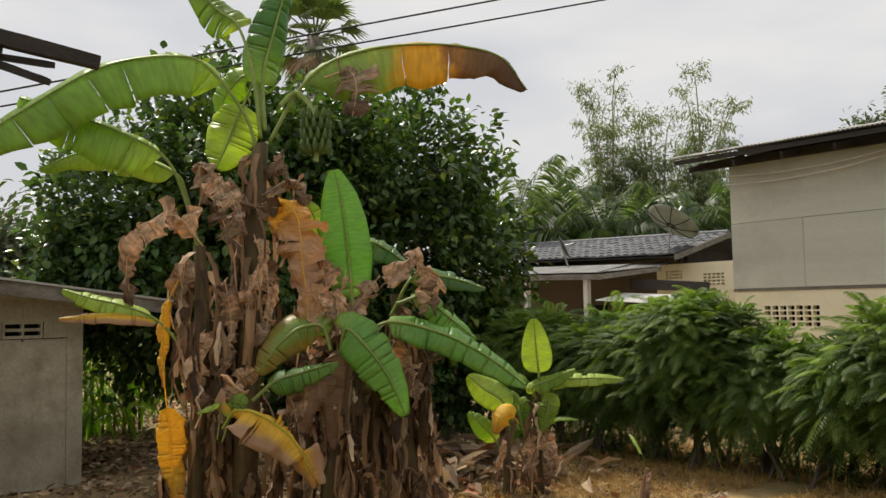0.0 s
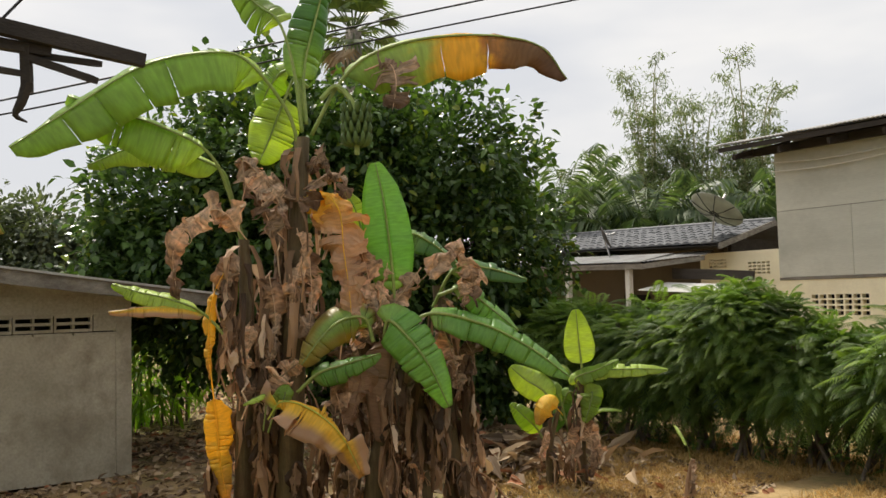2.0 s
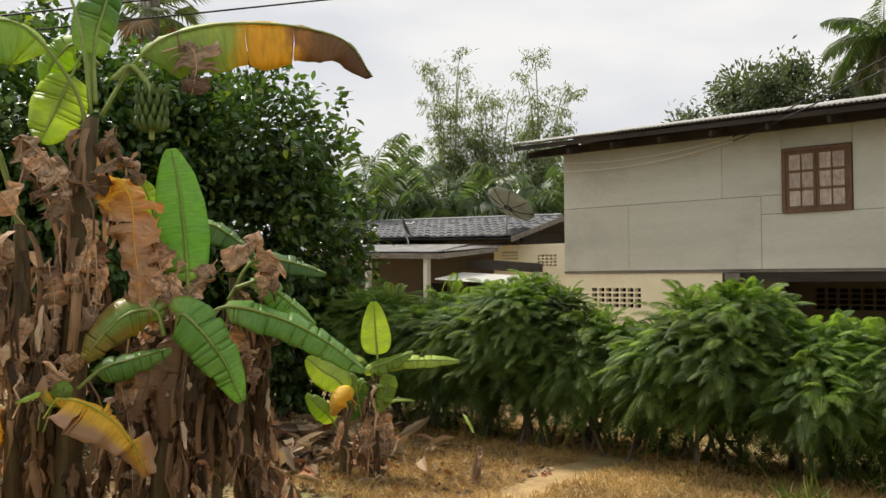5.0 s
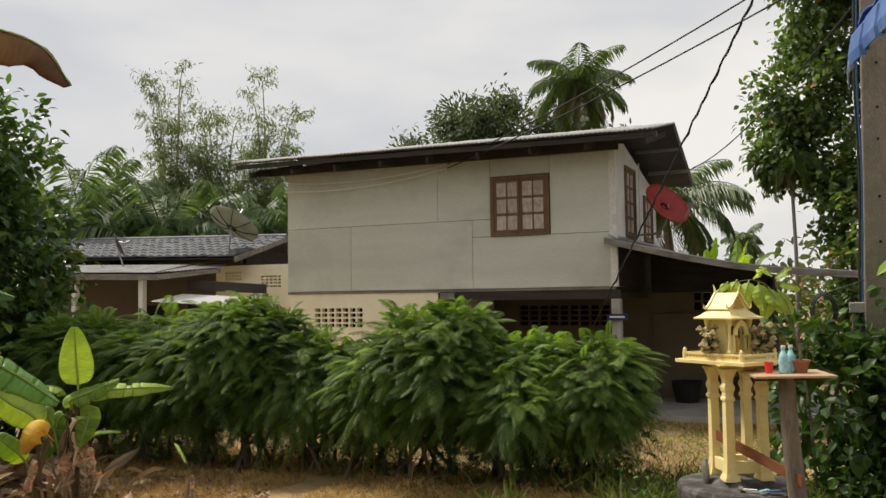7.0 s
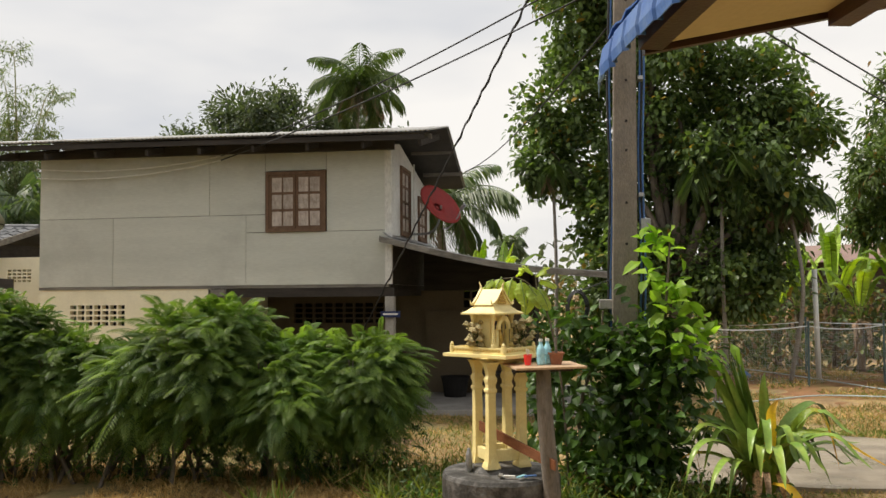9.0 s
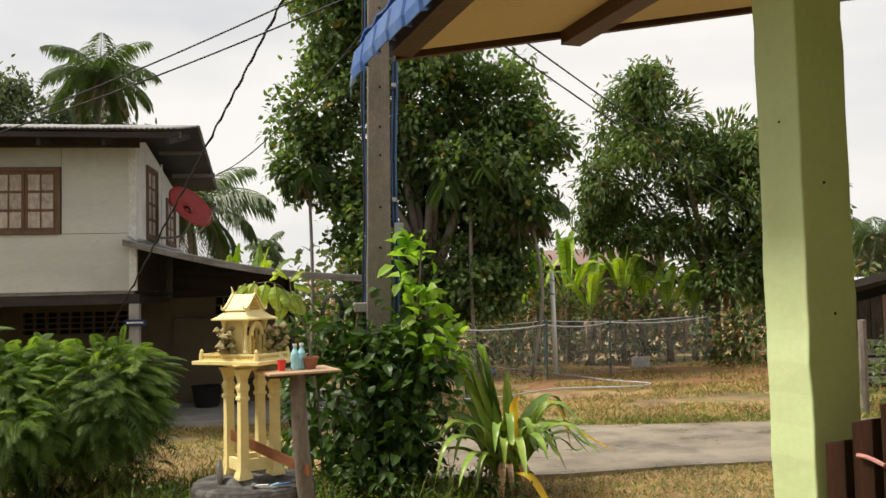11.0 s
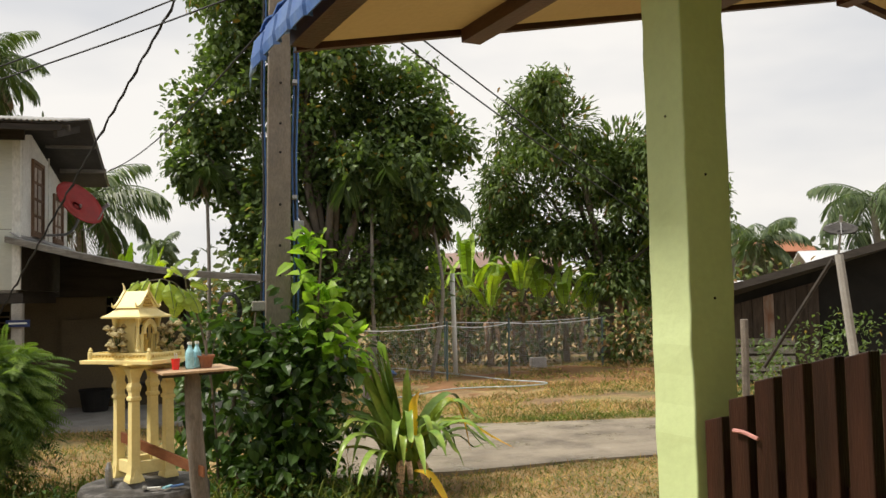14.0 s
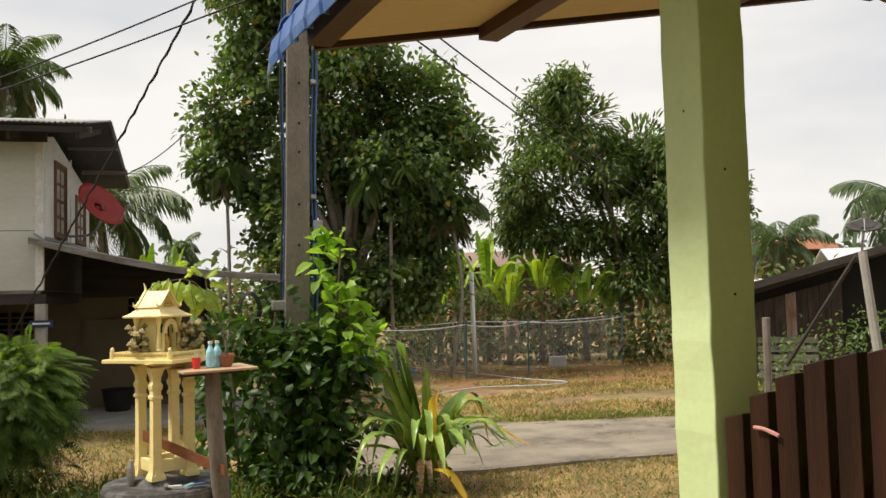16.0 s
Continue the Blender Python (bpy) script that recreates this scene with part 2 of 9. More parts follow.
GREEN, LIME, YELLOW, OCHRE, BROWN, DARKBROWN = (0.28, 0.43, 0.085), (0.47, 0.62, 0.15), (0.8, 0.56, 0.05), (0.56, 0.3, 0.07), (0.47, 0.31, 0.19), (0.15, 0.09, 0.055)
M = dict(
    # tan darkened so the colour carries the shade under house and porch
    tan_shaded=surface("shaded_tan_plaster", (0.11, 0.085, 0.055), (0.16, 0.125, 0.08), 1.5, 0.9, 0.1, 40, stain=(0.09, 0.07, 0.045), stain_scale=1.5),
    tilled=surface("red_brown_tilled_soil", (0.17, 0.08, 0.036), (0.29, 0.155, 0.072), 1.4, 0.95, 0.8, 18, stain=(0.2, 0.19, 0.06), stain_scale=0.9, stain_amount=0.75),
    cement=surface("fibre_cement_panel", (0.515, 0.525, 0.47), (0.63, 0.635, 0.57), 0.6, 0.9, 0.04, 25, stain=(0.36, 0.36, 0.32), stain_scale=0.5, stain_amount=0.6, stretch=(0.35, 0.35, 3.0), island=0.14, grain=0.2),
    cream=surface("cream_plaster", (0.85, 0.79, 0.58), (0.89, 0.83, 0.64), 1.5, 0.85, 0.08, 40, stain=(0.6, 0.54, 0.38), stain_scale=1.3, stain_amount=0.25, grain=0.15),
    white_board=surface("white_painted_board", (0.66, 0.65, 0.61), (0.74, 0.73, 0.69), 2.0, 0.8, 0.1, 40, stain=(0.42, 0.4, 0.36), stain_scale=1.6, stain_amount=0.5, stretch=(1, 1, 0.35)),
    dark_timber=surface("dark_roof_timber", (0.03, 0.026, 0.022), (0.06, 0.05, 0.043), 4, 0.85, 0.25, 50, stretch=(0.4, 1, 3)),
    grey_timber=surface("weathered_grey_timber", (0.16, 0.145, 0.125), (0.3, 0.28, 0.25), 3, 0.9, 0.5, 30, stretch=(0.5, 3, 6), stain=(0.07, 0.06, 0.05), stain_scale=4),
    window_wood=surface("weathered_window_wood", (0.13, 0.075, 0.045), (0.2, 0.125, 0.08), 5, 0.75, 0.3, 50, stretch=(2, 2, 0.6)),
    pane_board=surface("faded_shutter_panel", (0.4, 0.33, 0.28), (0.6, 0.53, 0.47), 6, 0.6, 0.15, 30, stretch=(3, 3, 0.5), stain=(0.17, 0.12, 0.09), stain_scale=7, stain_amount=0.6, island=0.2),
    tin=surface("old_corrugated_sheet", (0.3, 0.3, 0.295), (0.44, 0.44, 0.425), 2, 0.6, 0.1, 40, metal=0.0, stain=(0.2, 0.18, 0.16), stain_scale=2.5, stain_amount=0.6),
    # dark dish metal; under sheet roofs the colour stands in for shade
    tin_dark=surface("dark_metal_and_shade", (0.045, 0.042, 0.04), (0.075, 0.07, 0.065), 2, 0.9, 0.1, 30),
    tile=surface("grey_cement_tile", (0.11, 0.115, 0.125), (0.17, 0.175, 0.185), 3, 0.7, 0.2, 40, stain=(0.1, 0.1, 0.1), stain_scale=2, island=0.25),
    # near-black for the tub, and for shade in openings, vents and holes
    black=surface("dark_void", (0.012, 0.011, 0.01), (0.02, 0.018, 0.016), 3, 0.95, 0),
    blockwall=surface("bare_grey_block_wall", (0.29, 0.265, 0.21), (0.46, 0.42, 0.34), 1.1, 0.95, 0.2, 35, stain=(0.18, 0.155, 0.115), stain_scale=1.3, stain_amount=0.8, island=0.14, grain=0.35),
    concrete=surface("concrete", (0.33, 0.31, 0.28), (0.42, 0.4, 0.37), 2, 0.85, 0.2, 60, stain=(0.2, 0.185, 0.165), stain_scale=1.1, stain_amount=0.6),
    pole=surface("old_concrete_pole", (0.17, 0.145, 0.115), (0.25, 0.215, 0.175), 4, 0.9, 0.4, 70, stain=(0.12, 0.11, 0.1), stain_scale=3, stretch=(1, 1, 0.4)),
    wetstone=surface("mossy_dark_concrete_ring", (0.035, 0.033, 0.03), (0.1, 0.095, 0.088), 6, 0.7, 0.4, 40, stain=(0.25, 0.24, 0.23), stain_scale=6, stain_amount=0.5),
    gold=surface("yellow_shrine_paint", (0.78, 0.64, 0.27), (0.84, 0.71, 0.34), 3, 0.5, 0.05, 60, stain=(0.55, 0.43, 0.18), stain_scale=7, stain_amount=0.35, spec=0.5, grain=0.15),
    gold_dark=surface("ochre_shrine_ornament", (0.55, 0.36, 0.08), (0.62, 0.42, 0.11), 8, 0.5, 0.2, 60),
    board=surface("plywood_table_board", (0.45, 0.3, 0.18), (0.55, 0.38, 0.24), 5, 0.5, 0.1, 40, stretch=(1, 5, 5), spec=0.5),
    trunkwood=surface("weathered_post_wood", (0.15, 0.125, 0.1), (0.25, 0.215, 0.18), 5, 0.9, 0.5, 40, stretch=(3, 3, 0.5), stain=(0.07, 0.06, 0.05), stain_scale=4),
    redwood=surface("red_brown_plank", (0.2, 0.075, 0.035), (0.27, 0.11, 0.05), 4, 0.6, 0.2, 40, stretch=(1, 5, 5)),
    red=surface("red_dish_paint", (0.25, 0.018, 0.018), (0.31, 0.028, 0.025), 5, 0.5, 0.05, 50, stain=(0.2, 0.03, 0.025), stain_scale=6),
    pink=surface("pink_plastic", (0.5, 0.22, 0.2), (0.6, 0.3, 0.27), 8, 0.4, 0),
    cup=surface("red_plastic", (0.75, 0.03, 0.03), (0.8, 0.05, 0.04), 5, 0.3, 0, spec=0.5),
    blue_plastic=surface("pale_blue_plastic", (0.25, 0.55, 0.65), (0.4, 0.68, 0.75), 12, 0.25, 0.1, spec=0.5),
    terracotta=surface("terracotta", (0.28, 0.11, 0.06), (0.36, 0.16, 0.09), 9, 0.8, 0.2),
    steel=surface("grey_steel", (0.3, 0.3, 0.3), (0.4, 0.4, 0.4), 9, 0.45, 0.1, metal=0.7),
    cable=surface("black_cable", (0.02, 0.02, 0.02), (0.035, 0.035, 0.035), 9, 0.6, 0),
    conduit=surface("blue_conduit", (0.05, 0.12, 0.3), (0.08, 0.17, 0.38), 6, 0.5, 0.1),
    plate_blue=surface("dark_blue_enamel", (0.02, 0.03, 0.1), (0.03, 0.045, 0.13), 6, 0.5, 0.05),
    blue_roof=surface("blue_coated_sheet", (0.035, 0.1, 0.3), (0.05, 0.13, 0.36), 3, 0.48, 0.05, 50, stain=(0.2, 0.28, 0.4), stain_scale=5, stain_amount=0.35, spec=0.4),
    blue_light=surface("faded_blue_flashing", (0.2, 0.32, 0.5), (0.28, 0.41, 0.58), 4, 0.45, 0.05, 50, spec=0.5),
    barge=surface("dark_brown_painted_wood", (0.05, 0.019, 0.012), (0.08, 0.03, 0.018), 3, 0.45, 0.15, 50, stretch=(1, 1, 4), spec=0.5),
    soffit=surface("cream_ceiling_board", (0.5, 0.4, 0.23), (0.55, 0.45, 0.27), 2, 0.8, 0.05, 40, grain=0.15),
    lime_post=surface("pale_lime_plaster", (0.54, 0.65, 0.33), (0.6, 0.71, 0.39), 1.6, 0.65, 0.06, 45, stain=(0.45, 0.52, 0.26), stain_scale=4, stain_amount=0.2, grain=0.1),
    slat=surface("varnished_dark_slat", (0.018, 0.008, 0.005), (0.045, 0.018, 0.011), 4, 0.42, 0.2, 45, stretch=(5, 5, 0.5), island=0.2, spec=0.3),
    net=surface("grey_net", (0.62, 0.62, 0.62), (0.7, 0.7, 0.7), 5, 0.8, 0),
    rust=surface("rusty_sheet", (0.2, 0.1, 0.06), (0.32, 0.27, 0.24), 3, 0.8, 0.2, 40, stretch=(3, 3, 0.6)),
    pvc=surface("white_pvc", (0.72, 0.72, 0.68), (0.78, 0.78, 0.74), 4, 0.5, 0.05),
    hose=surface("pale_blue_hose", (0.4, 0.5, 0.52), (0.5, 0.58, 0.6), 8, 0.5, 0),
    bark=surface("grey_brown_bark", (0.11, 0.09, 0.07), (0.2, 0.165, 0.13), 6, 0.95, 0.6, 30, stretch=(2, 2, 0.5)),
    palmbark=surface("grey_palm_trunk", (0.2, 0.18, 0.155), (0.3, 0.275, 0.24), 6, 0.95, 0.5, 20, stretch=(0.5, 0.5, 4)),
    # brown stems, darkened further so the colour carries the clump's inner shade
    bananastem=surface("banana_pseudostem", (0.085, 0.065, 0.035), (0.2, 0.155, 0.08), 4, 0.6, 0.25, 30, stretch=(4, 4, 0.4), stain=(0.07, 0.04, 0.025), stain_scale=2.5, stain_amount=0.85),
    banana_petiole=surface("banana_petiole", (0.2, 0.29, 0.06), (0.3, 0.36, 0.11), 5, 0.5, 0.1, 30),
    fruit=surface("green_banana_fruit", (0.06, 0.1, 0.025), (0.11, 0.17, 0.045), 9, 0.5, 0.1),
    drygrass=leaf_mat("dry_grass_blade", (0.3, 0.19, 0.065), (0.58, 0.41, 0.17), 0.8, 0.25, trans=(1.1, 1, 0.8)),
    greengrass=leaf_mat("green_grass_blade", (0.07, 0.11, 0.02), (0.2, 0.22, 0.05), 0.7, 0.3),
    litter=leaf_mat("dead_leaf_litter", (0.08, 0.05, 0.03), (0.48, 0.36, 0.23), 0.85, 0.15, odd=(0.32, 0.14, 0.07), odd_share=0.1, trans=(1, 0.9, 0.8)),
    jack=leaf_mat("dark_glossy_leaf", (0.03, 0.06, 0.022), (0.1, 0.165, 0.045), 0.27, 0.3, odd=(0.16, 0.2, 0.03), odd_share=0.05),
    feather=leaf_mat("feathery_hedge_leaf", (0.06, 0.11, 0.026), (0.175, 0.25, 0.055), 0.5, 0.42),
    mango=leaf_mat("mango_leaf", (0.055, 0.09, 0.03), (0.15, 0.205, 0.06), 0.35, 0.35, odd=(0.22, 0.12, 0.045), odd_share=0.03),
    broad=leaf_mat("broad_tree_leaf", (0.055, 0.09, 0.032), (0.15, 0.21, 0.068), 0.38, 0.38, odd=(0.3, 0.2, 0.04), odd_share=0.02),
    # bamboo green paled so the colour carries distance haze
    bamboo=leaf_mat("bamboo_leaf", (0.1, 0.135, 0.065), (0.22, 0.26, 0.13), 0.6, 0.35),
    # grey-green leaf colours have the distance haze mixed in
    far=leaf_mat("far_tree_leaf", (0.065, 0.085, 0.055), (0.12, 0.14, 0.09), 0.7, 0.3),
    palm=leaf_mat("palm_leaflet", (0.05, 0.085, 0.028), (0.12, 0.16, 0.05), 0.45, 0.3),
    palm_dry=leaf_mat("dead_palm_leaflet", (0.22, 0.15, 0.09), (0.35, 0.27, 0.17), 0.8, 0.2, trans=(1, 0.9, 0.7)),
    oilpalm=leaf_mat("oil_palm_leaflet", (0.07, 0.11, 0.055), (0.15, 0.19, 0.1), 0.5, 0.3),
    thicket=leaf_mat("tangled_thicket_leaf", (0.045, 0.07, 0.025), (0.13, 0.17, 0.055), 0.5, 0.3, odd=(0.24, 0.15, 0.075), odd_share=0.25),
    # dark leaf; inside the hedge its tone stands in for shade
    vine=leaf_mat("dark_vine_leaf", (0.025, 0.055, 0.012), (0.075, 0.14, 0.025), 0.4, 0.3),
    newleaf=leaf_mat("young_lime_leaf", (0.14, 0.26, 0.03), (0.3, 0.45, 0.06), 0.4, 0.45),
    # dark and pale strips put shadow gaps and highlights into colour
    dry=leaf_mat("dry_banana_leaf", (0.06, 0.038, 0.024), (0.44, 0.28, 0.165), 0.75, 0.25, odd=(0.7, 0.54, 0.38), odd_share=0.16, trans=(1.1, 0.95, 0.8)),
    flower=surface("dried_marigold", (0.26, 0.21, 0.1), (0.46, 0.39, 0.21), 30, 0.9, 0.3, island=0.3),
    b_green=banana_mat("banana_green", [(0.0, LIME), (0.35, GREEN), (1.0, GREEN)], 0.6),
    b_mid=banana_mat("banana_deep_green", [(0.0, (0.3, 0.46, 0.11)), (0.2, (0.19, 0.41, 0.08)), (1.0, (0.23, 0.44, 0.09))], 0.45, 0.27),
    b_dark=banana_mat("banana_dark_green", [(0.0, GREEN), (0.5, (0.085, 0.21, 0.04)), (1.0, (0.1, 0.24, 0.05))], 0.4),
    b_lime=banana_mat("banana_pale_green", [(0.0, LIME), (0.6, LIME), (1.0, (0.32, 0.46, 0.06))], 0.55),
    b_turning=banana_mat("banana_turning_brown", [(0.0, GREEN), (0.3, LIME), (0.42, YELLOW), (0.54, YELLOW), (0.58, OCHRE), (0.63, (0.33, 0.19, 0.07)), (1.0, (0.2, 0.11, 0.06))], 0.5, 0.6),
    b_yellow=banana_mat("banana_yellow", [(0.0, LIME), (0.12, YELLOW), (0.75, YELLOW), (1.0, OCHRE)], 0.35, 0.55, edge=BROWN),
    b_yellowall=banana_mat("banana_all_yellow", [(0.0, YELLOW), (0.7, YELLOW), (1.0, OCHRE)], 0.35, 0.55),
    b_hang=banana_mat("banana_yellow_to_brown", [(0.0, YELLOW), (0.3, OCHRE), (0.5, BROWN), (1.0, BROWN)], 0.3, 0.7),
    b_dry=banana_mat("banana_dry", [(0.0, DARKBROWN), (0.4, BROWN), (0.62, (0.46, 0.35, 0.25)), (1.0, DARKBROWN)], 0.35, 0.8, 14, streak=0.35, vary=0.5, tint=(1.15, 1.0, 0.8)),
    # dry leaf whose pale bands are highlights put into the ramp
    b_drypale=banana_mat("banana_dry_pale", [(0.0, (0.66, 0.49, 0.33)), (0.25, BROWN), (0.45, (0.7, 0.52, 0.35)), (0.7, BROWN), (1.0, DARKBROWN)], 0.35, 0.8, 14, streak=0.4, vary=0.4, tint=(1.15, 1.0, 0.8)),
    b_redbrown=banana_mat("banana_red_brown", [(0.0, (0.28, 0.17, 0.1)), (0.5, (0.37, 0.235, 0.14)), (1.0, (0.24, 0.14, 0.08))], 0.3, 0.7, vary=0.2, tint=(1.2, 1.0, 0.8)),
    # lime brightened so the leaf colour carries backlit glow
    b_sapling=banana_mat("sapling_lime", [(0.0, (0.5, 0.64, 0.13)), (1.0, (0.58, 0.68, 0.16))], 0.6),
    b_greenedge=banana_mat("banana_green_dry_edge", [(0.0, GREEN), (0.6, GREEN), (1.0, (0.4, 0.3, 0.06))], 0.35, edge=(0.3, 0.25, 0.06)),
)


# ---- mesh helpers ----
class Buf:
    """Collects vertices and faces, with an optional UV for each vertex."""

    def __init__(self):
        self.v, self.f, self.uv, self.n = [], [], [], 0

    def add(self, verts, faces, uvs=None):
        k = self.n
        self.v.extend(tuple(map(float, p)) for p in verts)
        self.f.extend(tuple(i + k for i in q) for q in faces)
        self.uv.extend(uvs if uvs is not None else [(0.0, 0.0)] * len(verts))
        self.n = len(self.v)
        return self

    def box(self, lo, hi, m=None):
        (x0, y0, z0), (x1, y1, z1) = lo, hi
        vs = [(x0, y0, z0), (x1, y0, z0), (x1, y1, z0), (x0, y1, z0), (x0, y0, z1), (x1, y0, z1), (x1, y1, z1), (x0, y1, z1)]
        if m is not None:
            vs = [m @ Vector(p) for p in vs]
        return self.add(vs, [(3, 2, 1, 0), (4, 5, 6, 7), (0, 1, 5, 4), (1, 2, 6, 5), (2, 3, 7, 6), (3, 0, 4, 7)])

    def slab(self, quad, thick):
        """A board from four corners (counter-clockwise from its face), thickened backwards along the normal."""
        q = [Vector(p) for p in quad]
        nrm = (q[1] - q[0]).cross(q[3] - q[0]).normalized() * -thick
        return self.add(q + [p + nrm for p in q], [(0, 1, 2, 3), (7, 6, 5, 4), (0, 4, 5, 1), (1, 5, 6, 2), (2, 6, 7, 3), (3, 7, 4, 0)])

    def tube(self, pts, radii, sides=8, cap=True):
        pts = [Vector(p) for p in pts]
        if not hasattr(radii, "__len__"):
            radii = [radii] * len(pts)
        rings, faces = [], []
        ref = Vector((0.3, 0.9, 0.2))
        for i, p in enumerate(pts):
            d = (pts[min(i + 1, len(pts) - 1)] - pts[max(i - 1, 0)]).normalized()
            a = d.cross(ref)
            if a.length < 0.05:
                a = d.cross(Vector((1, 0, 0)))
            a.normalize()
            b = d.cross(a)
            rings += [p + (a * math.cos(t) + b * math.sin(t)) * radii[i] for t in (2 * math.pi * k / sides for k in range(sides))]
        for i in range(len(pts) - 1):
            for k in range(sides):
                j = (k + 1) % sides
                faces.append((i * sides + k, i * sides + j, (i + 1) * sides + j, (i + 1) * sides + k))
        if cap:
            faces += [tuple(range(sides))[::-1], tuple(range((len(pts) - 1) * sides, len(pts) * sides))]
        return self.add(rings, faces)

    def lathe(self, prof, sides=16, at=(0, 0, 0), square=False):
        """Profile of (radius, height) turned about the upright; square: four-sided, corners on the diagonals."""
        n = 4 if square else sides
        o = math.pi / 4 if square else 0
        vs = [(at[0] + r * math.cos(o + 2 * math.pi * k / n), at[1] + r * math.sin(o + 2 * math.pi * k / n), at[2] + z) for r, z in prof for k in range(n)]
        fs = [(i * n + k, i * n + (k + 1) % n, (i + 1) * n + (k + 1) % n, (i + 1) * n + k) for i in range(len(prof) - 1) for k in range(n)]
        fs += [tuple(range(n))[::-1], tuple(range((len(prof) - 1) * n, len(prof) * n))]
        return self.add(vs, fs)

    def sheet(self, origin, along, down, count, amp, pitch, thick=0.0, rows=1):
        """Corrugated sheet: waves follow each other along 'along', ridges run down 'down'."""
        o, a, d = Vector(origin), Vector(along), Vector(down)
        nrm = a.cross(d).normalized()
        if nrm.z < 0:
            nrm = -nrm
        n = count
        vs, fs = [], []
        for j in range(rows + 1):
            for i in range(n + 1):
                w = math.sin(2 * math.pi * i / n * a.length / pitch) * amp
                vs.append(o + a * (i / n) + d * (j / rows) + nrm * w)
        for j in range(rows):
            for i in range(n):
                k = j * (n + 1) + i
                fs.append((k, k + 1, k + n + 2, k + n + 1))
        return self.add(vs, fs)


def obj(name, buf, material, parent=None, label="", smooth=False, loc=None, bevel=0.0):
    me = bpy.data.meshes.new(name)
    me.from_pydata(buf.v, [], buf.f)
    if any(u != (0.0, 0.0) for u in buf.uv[:200]):
        lay = me.uv_layers.new(name="UVMap")
        idx = np.empty(len(me.loops), dtype=np.int32)
        me.loops.foreach_get("vertex_index", idx)
        lay.data.foreach_set("uv", np.array(buf.uv, dtype=np.float32)[idx].ravel())
    me.materials.append(material)
    if smooth:
        me.polygons.foreach_set("use_smooth", [True] * len(me.polygons))
    me.update()
    ob = new(name, me)
    if bevel:
        b = ob.modifiers.new("bevel", "BEVEL")
        b.width, b.segments, b.limit_method = bevel, 2, "ANGLE"
    if parent:
        ob.parent = parent
    if label:
        ob["label"] = label
    if loc is not None:
        ob.matrix_basis = loc
    return ob


def part(name, buf, material, parent, label="", smooth=False, bevel=0.0):
    return obj(name, buf, material, parent, label, smooth, None, bevel)


def thing(name, label, category, m=None, group="", kind=""):
    e = new(name)
    if m is not None:
        e.matrix_basis = m
    return tagged(e, label, category, group, kind)


def catmull(pts, n):
    p = np.array(pts, float)
    p = np.vstack([2 * p[0] - p[1], p, 2 * p[-1] - p[-2]])
    out = []
    for k in range(n):
        s = k / (n - 1) * (len(p) - 3)
        i = min(int(s), len(p) - 4)
        t = s - i
        a, b, c, d = p[i : i + 4]
        out.append(0.5 * (2 * b + (c - a) * t + (2 * a - 5 * b + 4 * c - d) * t * t + (3 * b - a - 3 * c + d) * t**3))
    return np.array(out)


def leaves(rng, pos, dirs, length, width, fold=0.25, curl=0.25, jitter=0.3, nrm=None):
    """A cloud of pointed leaves (six corners each): pos and dirs are n x 3."""
    n = len(pos)
    d = dirs / (np.linalg.norm(dirs, axis=1, keepdims=True) + 1e-9)
    up = nrm if nrm is not None else np.tile((0, 0, 1.0), (n, 1)) + rng.normal(0, jitter, (n, 3))
    s = np.cross(d, up)
    s /= np.linalg.norm(s, axis=1, keepdims=True) + 1e-9
    u = np.cross(s, d)
    L = (length * rng.uniform(0.7, 1.25, n))[:, None]
    W = (width * rng.uniform(0.75, 1.2, n))[:, None] * 0.5
    base, tip = pos, pos + d * L - u * L * curl
    m1, m2 = pos + d * L * 0.35, pos + d * L * 0.7 - u * L * curl * 0.45
    v = np.stack([base, m1 + s * W + u * W * fold, m2 + s * W * 0.8 + u * W * fold, tip, m2 - s * W * 0.8 + u * W * fold, m1 - s * W + u * W * fold, m1, m2], 1).reshape(-1, 3)
    k = np.arange(n)[:, None] * 8
    f = np.concatenate([k + [0, 1, 6], k + [0, 6, 5], k + [2, 3, 7], k + [7, 3, 4]], 0)
    q = np.concatenate([k + [1, 2, 7, 6], k + [6, 7, 4, 5]], 0)
    return v, [tuple(r) for r in f.tolist()] + [tuple(r) for r in q.tolist()]


def rand_dirs(rng, n):
    d = rng.normal(0, 1, (n, 3))
    return d / np.linalg.norm(d, axis=1, keepdims=True)


def lobes_points(rng, lobes, n, shell=0.55):
    """Points in the outer shells of ellipsoids (centre, radii), with outward directions."""
    vol = np.array([r[0] * r[1] + r[1] * r[2] + r[0] * r[2] for _, r in lobes])
    pick = rng.choice(len(lobes), n, p=vol / vol.sum())
    c, r = np.array([l[0] for l in lobes])[pick], np.array([l[1] for l in lobes])[pick]
    d = rand_dirs(rng, n)
    rad = (shell + (1 - shell) * rng.random(n) ** 0.6) * (1 + 0.1 * rng.normal(0, 1, n))
    return c + d * r * rad[:, None], d


def tuft_points(rng, lobes, tufts, per, spread, shell=0.6):
    """Leaves gathered in twig-end tufts, so the crown has clumps and gaps."""
    c, d = lobes_points(rng, lobes, tufts, shell)
    pos = np.repeat(c, per, 0) + rng.normal(0, spread, (tufts * per, 3))
    dirs = np.repeat(d, per, 0) * 0.7 + rng.normal(0, 0.7, (tufts * per, 3)) + np.array((0, 0, -0.15))
    return pos, dirs, c


